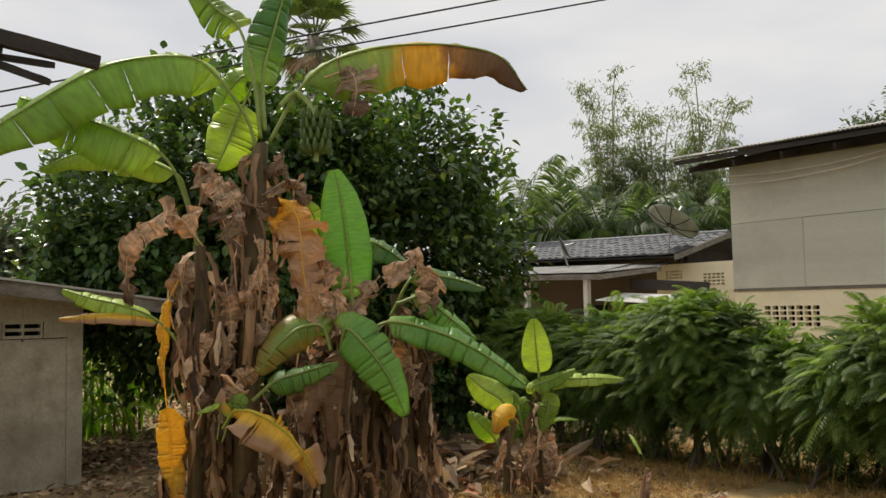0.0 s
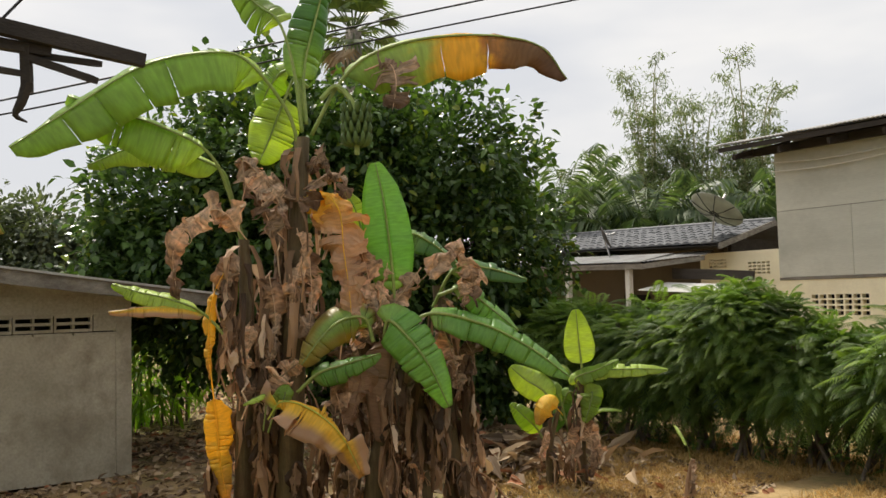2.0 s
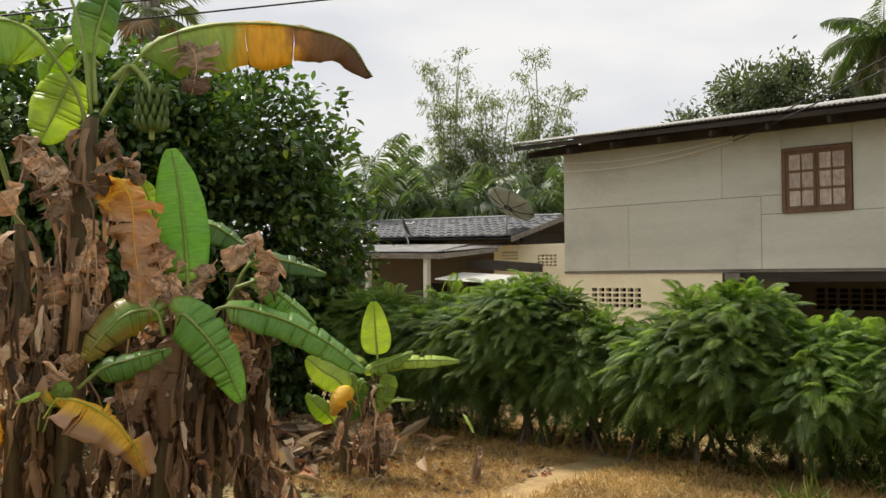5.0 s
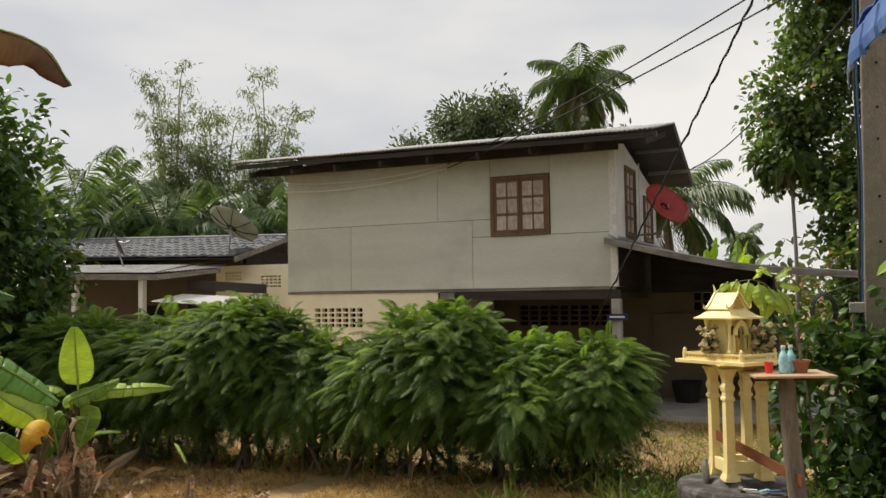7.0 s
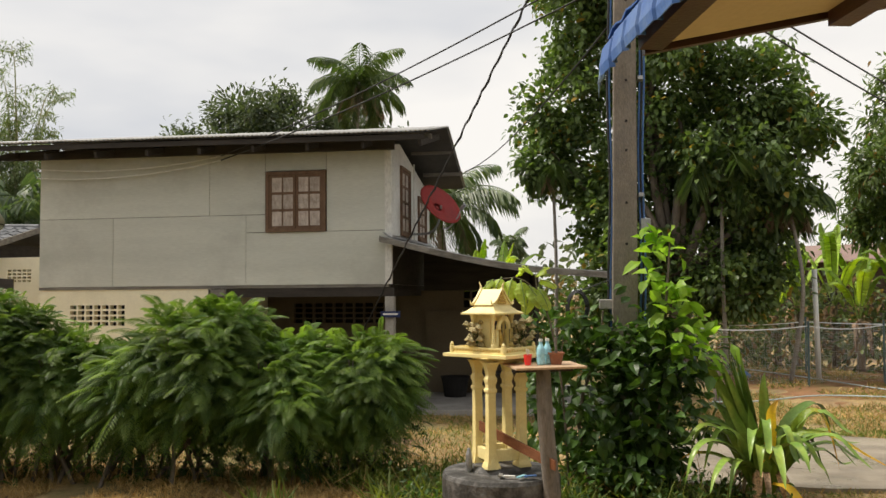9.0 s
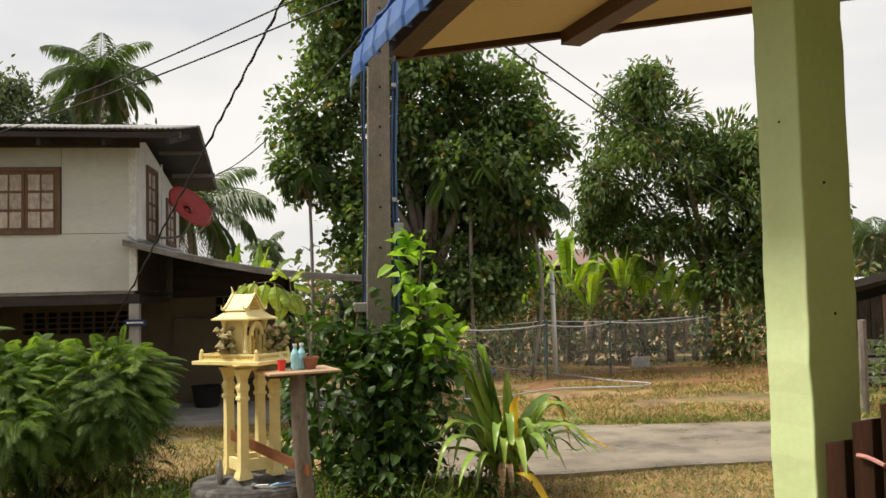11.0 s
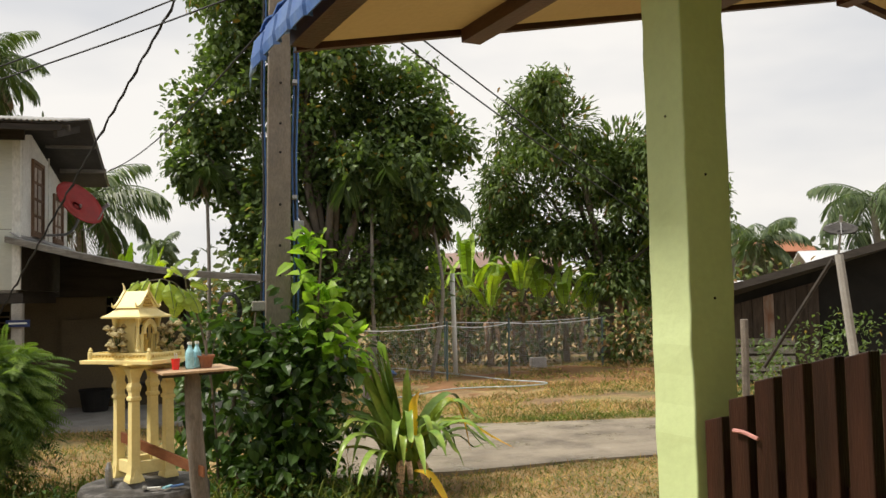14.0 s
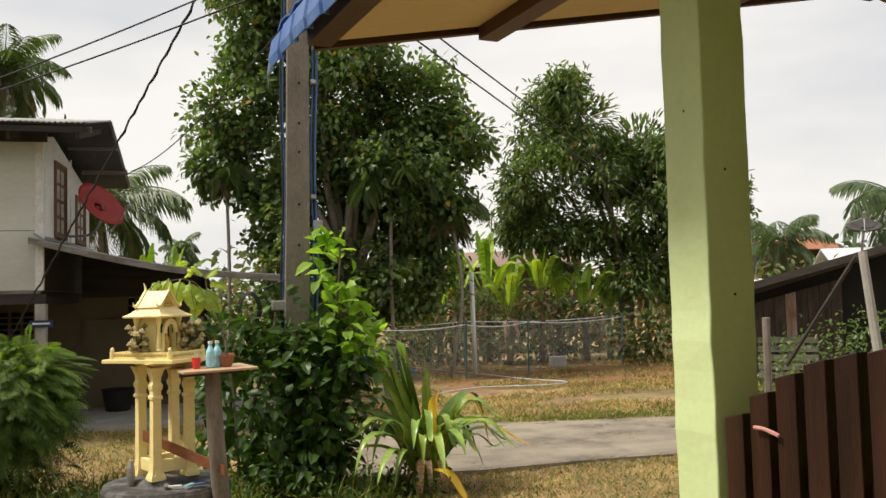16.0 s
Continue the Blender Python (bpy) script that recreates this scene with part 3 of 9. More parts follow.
def limbs(rng, base, tops, r0, sag=0.1, sides=7):
    """Trunk and branches as one tapered mesh: from base to each top through a shared bole."""
    b = Buf()
    fork = Vector(base).lerp(Vector(np.mean(tops, 0)), 0.35)
    b.tube(catmull([base, Vector(base).lerp(fork, 0.5) + Vector(rng.normal(0, 0.05, 3)), fork], 6), np.linspace(r0, r0 * 0.75, 6), sides + 2)
    for t in tops:
        t = Vector(t)
        mid = fork.lerp(t, 0.5) + Vector(rng.normal(0, (t - fork).length * 0.08, 3))
        b.tube(catmull([fork, mid, t], 7), np.linspace(r0 * 0.5, r0 * 0.07, 7), 5)
    return b


# ---- ground, road ----
def ground_material():
    m, n, l, p = node_mat("ground_grass_and_soil")
    tc = n.new("ShaderNodeTexCoord")

    def noise_of(scale, detail=6, rough=0.6):
        t = n.new("ShaderNodeTexNoise")
        t.inputs["Scale"].default_value, t.inputs["Detail"].default_value, t.inputs["Roughness"].default_value = scale, detail, rough
        l.new(tc.outputs["Object"], t.inputs["Vector"])
        return t.outputs["Fac"]

    def mixed(fac, a, b, lo, hi):
        r, x = n.new("ShaderNodeMapRange"), n.new("ShaderNodeMix")
        r.inputs["From Min"].default_value, r.inputs["From Max"].default_value = lo, hi
        x.data_type = "RGBA"
        l.new(fac, r.inputs["Value"])
        l.new(r.outputs[0], x.inputs["Factor"])
        for key, c in (("A", a), ("B", b)):
            if isinstance(c, tuple):
                x.inputs[key].default_value = (*c, 1)
            else:
                l.new(c, x.inputs[key])
        return x.outputs["Result"]

    straw = mixed(noise_of(9), (0.3, 0.2, 0.085), (0.47, 0.33, 0.15), 0.3, 0.7)
    soil = mixed(noise_of(3), (0.12, 0.075, 0.045), (0.25, 0.16, 0.09), 0.3, 0.7)
    green = mixed(noise_of(14), (0.06, 0.09, 0.02), (0.17, 0.18, 0.06), 0.3, 0.7)
    c = mixed(noise_of(0.5), straw, soil, 0.48, 0.64)
    c = mixed(noise_of(0.33, 8, 0.7), c, green, 0.5, 0.66)
    c = mixed(noise_of(60, 2), c, (0.1, 0.07, 0.04), 0.6, 0.85)
    l.new(c, p.inputs["Base Color"])
    p.inputs["Roughness"].default_value = 0.95
    bp = n.new("ShaderNodeBump")
    bp.inputs["Strength"].default_value, bp.inputs["Distance"].default_value = 0.6, 0.05
    l.new(noise_of(35, 4), bp.inputs["Height"])
    l.new(bp.outputs[0], p.inputs["Normal"])
    return m


def height(x, y):
    return 0.05 * noise.noise((x * 0.35, y * 0.35, 3.1)) + 0.02 * noise.noise((x * 1.3, y * 1.3, 9.0)) - 0.03


def build_ground():
    b = Buf()
    xs = [-900, -300, -120, -60, *np.arange(-32, 32.1, 0.5), 60, 120, 300, 900]
    ys = [-900, -300, -100, -40, -15, *np.arange(-6, 34.1, 0.5), 60, 120, 300, 900]
    vs = [(x, y, height(x, y) if abs(x) < 33 and -7 < y < 35 else -0.05) for y in ys for x in xs]
    w = len(xs)
    b.add(vs, [(j * w + i, j * w + i + 1, (j + 1) * w + i + 1, (j + 1) * w + i) for j in range(len(ys) - 1) for i in range(w - 1)])
    tagged(obj("ground", b, ground_material(), smooth=True), "dry grass and bare brown soil yard", "ground", kind="structure")


build_ground()


def wet_concrete():
    m = surface("damp_concrete_road", (0.23, 0.195, 0.148), (0.33, 0.285, 0.22), 1.2, 0.6, 0.1, 70, stain=(0.12, 0.1, 0.08), stain_scale=0.7, stain_amount=0.9, stretch=(0.5, 1.4, 1), grain=0.25)
    n, l = m.node_tree.nodes, m.node_tree.links
    t, r = n.new("ShaderNodeTexNoise"), n.new("ShaderNodeMapRange")
    tc = n.new("ShaderNodeTexCoord")
    t.inputs["Scale"].default_value, t.inputs["Detail"].default_value = 0.9, 8
    t.inputs["Roughness"].default_value = 0.7
    l.new(tc.outputs["Object"], t.inputs["Vector"])
    r.inputs["From Min"].default_value, r.inputs["From Max"].default_value = 0.46, 0.62
    r.inputs["To Min"].default_value, r.inputs["To Max"].default_value = 0.75, 0.12
    l.new(t.outputs["Fac"], r.inputs["Value"])
    l.new(r.outputs[0], n["Principled BSDF"].inputs["Roughness"])
    return m


def build_road():
    b = Buf()
    rng = np.random.default_rng(3)
    n = 60
    near, far = [], []
    for i in range(n + 1):
        x = 0.3 + i * 0.7
        near.append((x, 9.0 + 0.02 * (x - 3) + rng.normal(0, 0.05), 0.012))
        far.append((x, 12.02 - 0.15 * (min(x, 7.0) - 3.35) + rng.normal(0, 0.05), 0.012))
    vs = near + far + [(x, y, -0.15) for x, y, _ in near] + [(x, y, -0.15) for x, y, _ in far]
    k = n + 1
    fs = []
    for i in range(n):
        fs += [(i, i + 1, k + i + 1, k + i), (2 * k + i, 2 * k + i + 1, i + 1, i), (k + i, k + i + 1, 3 * k + i + 1, 3 * k + i)]
    b.add(vs, fs)
    tagged(obj("road", b, wet_concrete()), "narrow damp concrete lane with wet patches", "road", kind="structure")
    pl = Buf()
    nx, ny = 30, 20
    vs = []
    for j in range(ny + 1):
        for i in range(nx + 1):
            x, y = 2.2 + 10.5 * i / nx, 15.6 + 6.6 * j / ny
            ed = min(1.0, 4 * min(i / nx, 1 - i / nx), 4 * min(j / ny, 1 - j / ny))
            vs.append((x + 0.4 * noise.noise((x, y, 1)), y + 0.4 * noise.noise((x, y, 5)), height(x, y) - 0.02 + 0.05 * ed + 0.03 * noise.noise((x * 2.5, y * 2.5, 7))))
    pl.add(vs, [(j * (nx + 1) + i, j * (nx + 1) + i + 1, (j + 1) * (nx + 1) + i + 1, (j + 1) * (nx + 1) + i) for j in range(ny) for i in range(nx)])
    tagged(obj("plot", pl, M["tilled"], smooth=True), "bare tilled red-brown garden plot", "ground", kind="structure")
    s = Buf().box((-9.2, 13.75, -0.1), (0.7, 17.8, 0.05))
    tagged(obj("carport_floor", s, M["concrete"], bevel=0.01), "bare concrete floor slab under the carport", "floor", kind="structure")


build_road()

# ---- the two-storey house ----
def pierced_wall(x0, x1, z0, z1, y0, y1, holes):
    """Wall along x from y0 to y1 with rectangular holes (x0, x1, z0, z1) through it."""
    b = Buf()
    xs = sorted({x0, x1, *(h[0] for h in holes), *(h[1] for h in holes)})
    zs = sorted({z0, z1, *(h[2] for h in holes), *(h[3] for h in holes)})
    for a, c in zip(xs, xs[1:]):
        for d, e in zip(zs, zs[1:]):
            mx, mz = (a + c) / 2, (d + e) / 2
            if not any(h[0] < mx < h[1] and h[2] < mz < h[3] for h in holes):
                b.box((a, y0, d), (c, y1, e))
    return b


def vent_holes(x0, x1, z0, z1, cols, rows, rib=0.035):
    w, h = (x1 - x0) / cols, (z1 - z0) / rows
    return [(x0 + i * w + rib / 2, x0 + (i + 1) * w - rib / 2, z0 + j * h + rib / 2, z0 + (j + 1) * h - rib / 2) for i in range(cols) for j in range(rows)]


def shutter_window(parent, m, w, h, leaves_n=2, rows=3, cols=2, name="window"):
    """Timber window in the local x-z plane, facing -y: casing, two leaves of six panels each."""
    win = new(name)
    win.parent, win.matrix_basis = parent, m
    c = Buf()
    t = 0.055
    c.box((0, -0.03, 0), (t, 0.08, h)).box((w - t, -0.03, 0), (w, 0.08, h)).box((t, -0.03, h - t), (w - t, 0.08, h)).box((t, -0.045, 0), (w - t, 0.08, t))
    part("casing", c, M["window_wood"], win)
    lw = (w - 2 * t) / leaves_n
    for k in range(leaves_n):
        x0 = t + k * lw + 0.004
        x1 = t + (k + 1) * lw - 0.004
        s, r = 0.042, Buf()
        z0, z1 = t + 0.004, h - t - 0.004
        r.box((x0, -0.012, z0), (x0 + s, 0.025, z1)).box((x1 - s, -0.012, z0), (x1, 0.025, z1))
        ph, pw = (z1 - z0 - s) / rows, (x1 - x0 - s) / cols
        for j in range(rows + 1):
            r.box((x0 + s, -0.01, z0 + j * ph), (x1 - s, 0.023, z0 + j * ph + s))
        for i in range(1, cols):
            for j in range(rows):
                r.box((x0 + i * pw + 0.01, -0.008, z0 + j * ph + s), (x0 + i * pw + s - 0.01, 0.021, z0 + (j + 1) * ph))
        part("sash", r, M["window_wood"], win)
        for i in range(cols):
            for j in range(rows):
                part("panel", Buf().box((x0 + i * pw + 0.012, 0.004, z0 + j * ph + 0.012), (x0 + (i + 1) * pw + s - 0.012, 0.012, z0 + (j + 1) * ph + s - 0.012)), M["pane_board"], win)
    return win


HX0, HX1, HY = -9.3, -3.1, 13.5


def build_house():
    h = thing("house", "two-storey house of grey panels over a cream lower wall", "house")
    # upper front: fibre-cement panels with open joints, over a backing
    part("backing", Buf().box((HX0 + 0.02, HY + 0.012, 2.12), (-5.16, HY + 0.1, 4.36)).box((-4.1, HY + 0.012, 2.12), (HX1 - 0.02, HY + 0.1, 4.36)).box((-5.16, HY + 0.012, 2.12), (-4.1, HY + 0.1, 2.98)).box((-5.16, HY + 0.012, 4.0), (-4.1, HY + 0.1, 4.36)), M["grey_timber"], h)
    g = 0.005
    low, mid, top = 2.1, 3.28, 4.38
    for a, b_, z0, z1 in ((HX0, -7.91, low, mid), (-7.91, -5.5, low, mid), (-5.5, HX1, low, 2.98), (HX0, -6.15, mid, top), (-6.15, -5.16, mid, top), (-4.1, HX1, 2.98, top), (-5.5, -5.16, 2.98, mid), (-5.16, -4.1, 4.0, top)):
        part("panel", Buf().box((a + g, HY - 0.004, z0 + g), (b_ - g * 0.6, HY + 0.011, z1 - g)), M["cement"], h)
    part("batten", Buf().box((HX1 - 0.01, HY - 0.02, 2.1), (HX1 + 0.1, HY + 0.06, 4.4)), M["white_board"], h, "pale corner batten")
    shutter_window(h, pose(-5.145, HY - 0.01, 2.98), 1.035, 1.01)
    part("floor_edge", Buf().box((HX0, HY - 0.002, 2.052), (HX1 + 0.05, HY + 0.1, 2.1)), M["grey_timber"], h)
    # side of the upper floor
    w1, w2 = (14.6, 15.4, 2.96, 4.2), (16.2, 17.0, 2.96, 3.84)
    side = Buf()
    ys = [HY + 0.06, w1[0], w1[1], w2[0], w2[1], 17.5]
    roofz = lambda y: 4.36 + (y - HY) * 0.24 if y < 14.5 else 4.6 - (y - 14.5) * 0.2
    for a, b_ in zip(ys, ys[1:]):
        hole = next((w for w in (w1, w2) if w[0] == a), None)
        segs = [(2.1, hole[2]), (hole[3], None)] if hole else [(2.1, None)]
        for z0, z1 in segs:
            za, zb = (z1 or roofz(a)), (z1 or roofz(b_))
            side.add([(HX1, a, z0), (HX1, b_, z0), (HX1, b_, zb), (HX1, a, za), (HX1 - 0.1, a, z0), (HX1 - 0.1, b_, z0), (HX1 - 0.1, b_, zb), (HX1 - 0.1, a, za)], [(0, 1, 2, 3), (7, 6, 5, 4), (0, 3, 7, 4), (1, 5, 6, 2), (3, 2, 6, 7), (0, 4, 5, 1)])
    part("wall", side, M["white_board"], h, "off-white boarded side wall")
    shutter_window(h, Matrix.Translation((HX1 + 0.01, 14.6, 2.96)) @ pose(0, 0, 0, 0, 0, 90), 0.8, 1.24, 1, 4, 2)
    shutter_window(h, Matrix.Translation((HX1 + 0.01, 16.2, 2.96)) @ pose(0, 0, 0, 0, 0, 90), 0.8, 0.88, 1, 3, 2)
    for k in (13.95, 15.8):
        part("cover_strip", Buf().box((HX1, k, 2.85), (HX1 + 0.02, k + 0.05, 4.4)), M["white_board"], h)
    part("wall", Buf().box((HX0, HY + 0.1, 2.1), (HX0 + 0.1, 17.5, 4.36)), M["cement"], h)
    part("wall", Buf().box((HX0 + 0.1, 17.4, 0), (HX1 - 0.1, 17.5, 4.2)), M["cement"], h)
    # dark sheet laid over the side wall in place of the lean-to's shade
    part("skirt_board", Buf().box((HX1 + 0.004, HY + 0.07, 2.1), (HX1 + 0.022, 17.45, 2.83)), M["dark_timber"], h, "dark sheet standing in for shade under the lean-to")
    part("upper_floor", Buf().box((HX0 + 0.05, HY + 0.1, 2.02), (HX1 - 0.03, 17.4, 2.1)), M["dark_timber"], h)
    for k in range(7):
        part("joist", Buf().box((HX0 + 0.3 + k * 0.98, HY + 0.12, 1.9), (HX0 + 0.36 + k * 0.98, 17.3, 2.015)), M["dark_timber"], h)
    # roof: two corrugated slopes, overhanging more in front and on the carport side
    el, er, rl, rr, bl, br = (Vector(p) for p in ((-9.9, 12.6, 4.5), (-2.24, 12.6, 4.42), (-9.9, 14.55, 4.89), (-2.2, 14.5, 4.84), (-9.9, 18.0, 4.2), (-2.38, 17.9, 4.2)))
    rf = Buf()
    n = 330
    vs, fs = [], []
    for row in ((el, er, 0.014), (rl, rr, 0.014), (bl, br, 0.014)):
        for i in range(n + 1):
            vs.append(row[0].lerp(row[1], i / n) + Vector((0, 0, row[2] * math.sin(i / n * 7.7 / 0.075 * 2 * math.pi) + 0.008 * noise.noise((i * 0.05, 0, 0)))))
    for j in range(2):
        fs += [(j * (n + 1) + i, j * (n + 1) + i + 1, (j + 1) * (n + 1) + i + 1, (j + 1) * (n + 1) + i) for i in range(n)]
    rf.add(vs, fs)
    rob = part("roof", rf, M["tin"], h, "grey corrugated sheet roof", smooth=True)
    sol = rob.modifiers.new("thickness", "SOLIDIFY")
    sol.thickness, sol.offset = 0.012, -1
    # dark sheets below both slopes put the eave shade into colour
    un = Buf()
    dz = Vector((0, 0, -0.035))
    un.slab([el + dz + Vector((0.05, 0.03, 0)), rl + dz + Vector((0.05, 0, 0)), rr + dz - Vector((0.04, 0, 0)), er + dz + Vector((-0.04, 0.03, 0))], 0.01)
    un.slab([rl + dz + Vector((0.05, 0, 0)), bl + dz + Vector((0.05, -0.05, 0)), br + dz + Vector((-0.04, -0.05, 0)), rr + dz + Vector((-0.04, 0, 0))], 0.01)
    part("roof_lining", un, M["tin_dark"], h, "dark sheet standing in for shade under the roof")
    part("fascia", Buf().slab([el + Vector((0.05, 0.05, -0.13)), er + Vector((-0.05, 0.05, -0.13)), er + Vector((-0.05, 0.05, -0.05)), el + Vector((0.05, 0.05, -0.05))], 0.03), M["dark_timber"], h)
    for k in range(9):
        x = -9.6 + k * 0.9
        part("rafter", Buf().slab([(x, 12.7, 4.3), (x + 0.05, 12.7, 4.3), (x + 0.05, 14.4, 4.7), (x, 14.4, 4.7)], 0.1), M["dark_timber"], h)
    for y, z in ((13.3, 4.42), (15.6, 4.55), (16.8, 4.3)):
        part("purlin", Buf().box((HX1, y, z), (-2.3, y + 0.07, z + 0.08)), M["grey_timber"], h)
    part("soffit_beam", Buf().slab([(-9.8, HY - 0.25, 4.3), (-2.9, HY - 0.25, 4.26), (-2.9, HY - 0.25, 4.42), (-9.8, HY - 0.25, 4.44)], 0.06), M["dark_timber"], h)
    # lower storey
    part("wall", pierced_wall(HX0, -6.17, 0, 2.05, HY + 0.02, HY + 0.14, vent_holes(-8.73, -7.68, 1.42, 1.8, 7, 4, 0.028)), M["cream"], h, "cream wall with vent blocks")
    part("vent_backing", Buf().box((-8.9, HY + 0.5, 1.3), (-7.5, HY + 0.52, 1.95)), M["black"], h)
    part("wall", Buf().box((-6.29, HY + 0.14, 0), (-6.17, 16.24, 2.02)), M["cream"], h)
    # back walls darkened in colour for the shade under the upper floor
    part("wall", pierced_wall(-9.2, -0.9, 0, 2.0, 16.3, 16.42, vent_holes(-5.66, -3.8, 1.36, 1.78, 9, 4, 0.03) + vent_holes(-2.25, -1.6, 1.65, 2.0, 4, 2) + [(-6.85, -6.2, 0, 1.92)]), M["tan_shaded"], h, "tan back wall with vent blocks, colour darkened for shade")
    part("wall", Buf().box((-2.95, 16.2, 0.05), (-0.9, 16.29, 1.6)), M["tan_shaded"], h)
    # dark strip of wall stands in for shade below the carport roof
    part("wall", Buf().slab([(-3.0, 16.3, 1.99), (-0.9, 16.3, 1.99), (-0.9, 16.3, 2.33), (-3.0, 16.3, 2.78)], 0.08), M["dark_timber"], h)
    # black panel stands in for shade inside the doorway
    part("door", Buf().box((-6.85, 16.36, 0), (-6.2, 16.4, 1.92)), M["black"], h, "open doorway, black panel for its shade")
    part("vent_backing", Buf().box((-5.9, 16.6, 1.2), (-1.4, 16.62, 1.98)), M["black"], h)
    part("pillar", Buf().box((-3.12, HY - 0.01, 0), (-2.97, HY + 0.14, 1.9)), M["concrete"], h, "bare concrete pillar", bevel=0.01)
    part("beam", Buf().box((-6.17, HY + 0.01, 1.9), (-2.97, HY + 0.13, 2.045)), M["dark_timber"], h)
    part("bracket", Buf().box((-6.1, HY - 0.06, 1.92), (-5.85, HY + 0.06, 2.04)), M["grey_timber"], h)
    sign = part("sign", Buf().box((-3.18, HY - 0.05, 1.56), (-2.86, HY - 0.03, 1.66)), M["plate_blue"], h, "small dark blue plate")
    part("bar", Buf().box((-3.14, HY - 0.054, 1.6), (-2.9, HY - 0.051, 1.625)), M["pvc"], sign)
    return h


build_house()


def build_carport():
    c = thing("carport", "lean-to carport with a sagging sheet roof and grey timber edge", "carport")
    prof = catmull([(-3.16, 13.3, 2.86), (-1.9, 13.3, 2.55), (-0.8, 13.3, 2.35), (0.66, 13.3, 2.22)], 20)
    n = len(prof)
    b = Buf()
    vs = [(x, y + j * 4.4, z + 0.02 + j * 0.05) for j in (0, 1) for x, y, z in prof] + [(x, y + j * 4.4, z + j * 0.05) for j in (0, 1) for x, y, z in prof]
    fs = []
    for i in range(n - 1):
        fs += [(i, i + 1, n + i + 1, n + i), (2 * n + i, 3 * n + i, 3 * n + i + 1, 2 * n + i + 1), (i, 2 * n + i, 2 * n + i + 1, i + 1)]
    b.add(vs, fs)
    part("roof", b, M["tin"], c, "grey sheet roof")
    # dark sheet below the carport roof, its colour standing in for shade
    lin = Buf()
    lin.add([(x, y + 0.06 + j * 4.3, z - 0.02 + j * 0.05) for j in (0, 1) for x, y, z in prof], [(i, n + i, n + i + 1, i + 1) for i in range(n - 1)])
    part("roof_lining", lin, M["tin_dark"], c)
    e = Buf()
    e.add([(x, y - 0.02 + k, z - s) for k in (0, 0.04) for s in (-0.005, 0.085) for x, y, z in prof], [q for i in range(n - 1) for q in ((n + i, n + i + 1, i + 1, i), (2 * n + i, 2 * n + i + 1, 3 * n + i + 1, 3 * n + i), (i, i + 1, 2 * n + i + 1, 2 * n + i), (n + i, 3 * n + i, 3 * n + i + 1, n + i + 1))])
    part("edge_board", e, M["grey_timber"], c, "weathered grey edge board")
    for y in (13.4, 17.4):
        part("post", Buf().tube([(0.6, y, 0), (0.6, y, 2.2)], 0.05, 8), M["grey_timber"], c)
    # dark screen added to keep light out of the carport's back
    part("side_screen", Buf().box((-0.95, 16.3, 0), (-0.85, 17.6, 2.3)), M["dark_timber"], c)
    part("flashing", Buf().slab([(-3.1, 13.3, 2.92), (-3.1, 17.5, 2.97), (-3.0, 17.5, 2.9), (-3.0, 13.3, 2.85)], 0.01), M["steel"], c)


build_carport()


def clutter():
    t = thing("washing_tub", "dark plastic tub standing on the carport floor", "tub")
    part("body", Buf().lathe([(0.2, 0.05), (0.26, 0.4), (0.28, 0.42), (0.25, 0.4), (0.19, 0.1)], 16, (-2.3, 15.6, 0)), M["black"], t)
    t = thing("bench", "low dark wooden bench under the carport", "bench")
    part("seat", Buf().box((-1.9, 15.7, 0.42), (-1.0, 16.1, 0.47)), M["dark_timber"], t)
    for x in (-1.85, -1.1):
        for y in (15.73, 16.02):
            part("leg", Buf().box((x, y, 0.05), (x + 0.05, y + 0.05, 0.42)), M["dark_timber"], t)


clutter()


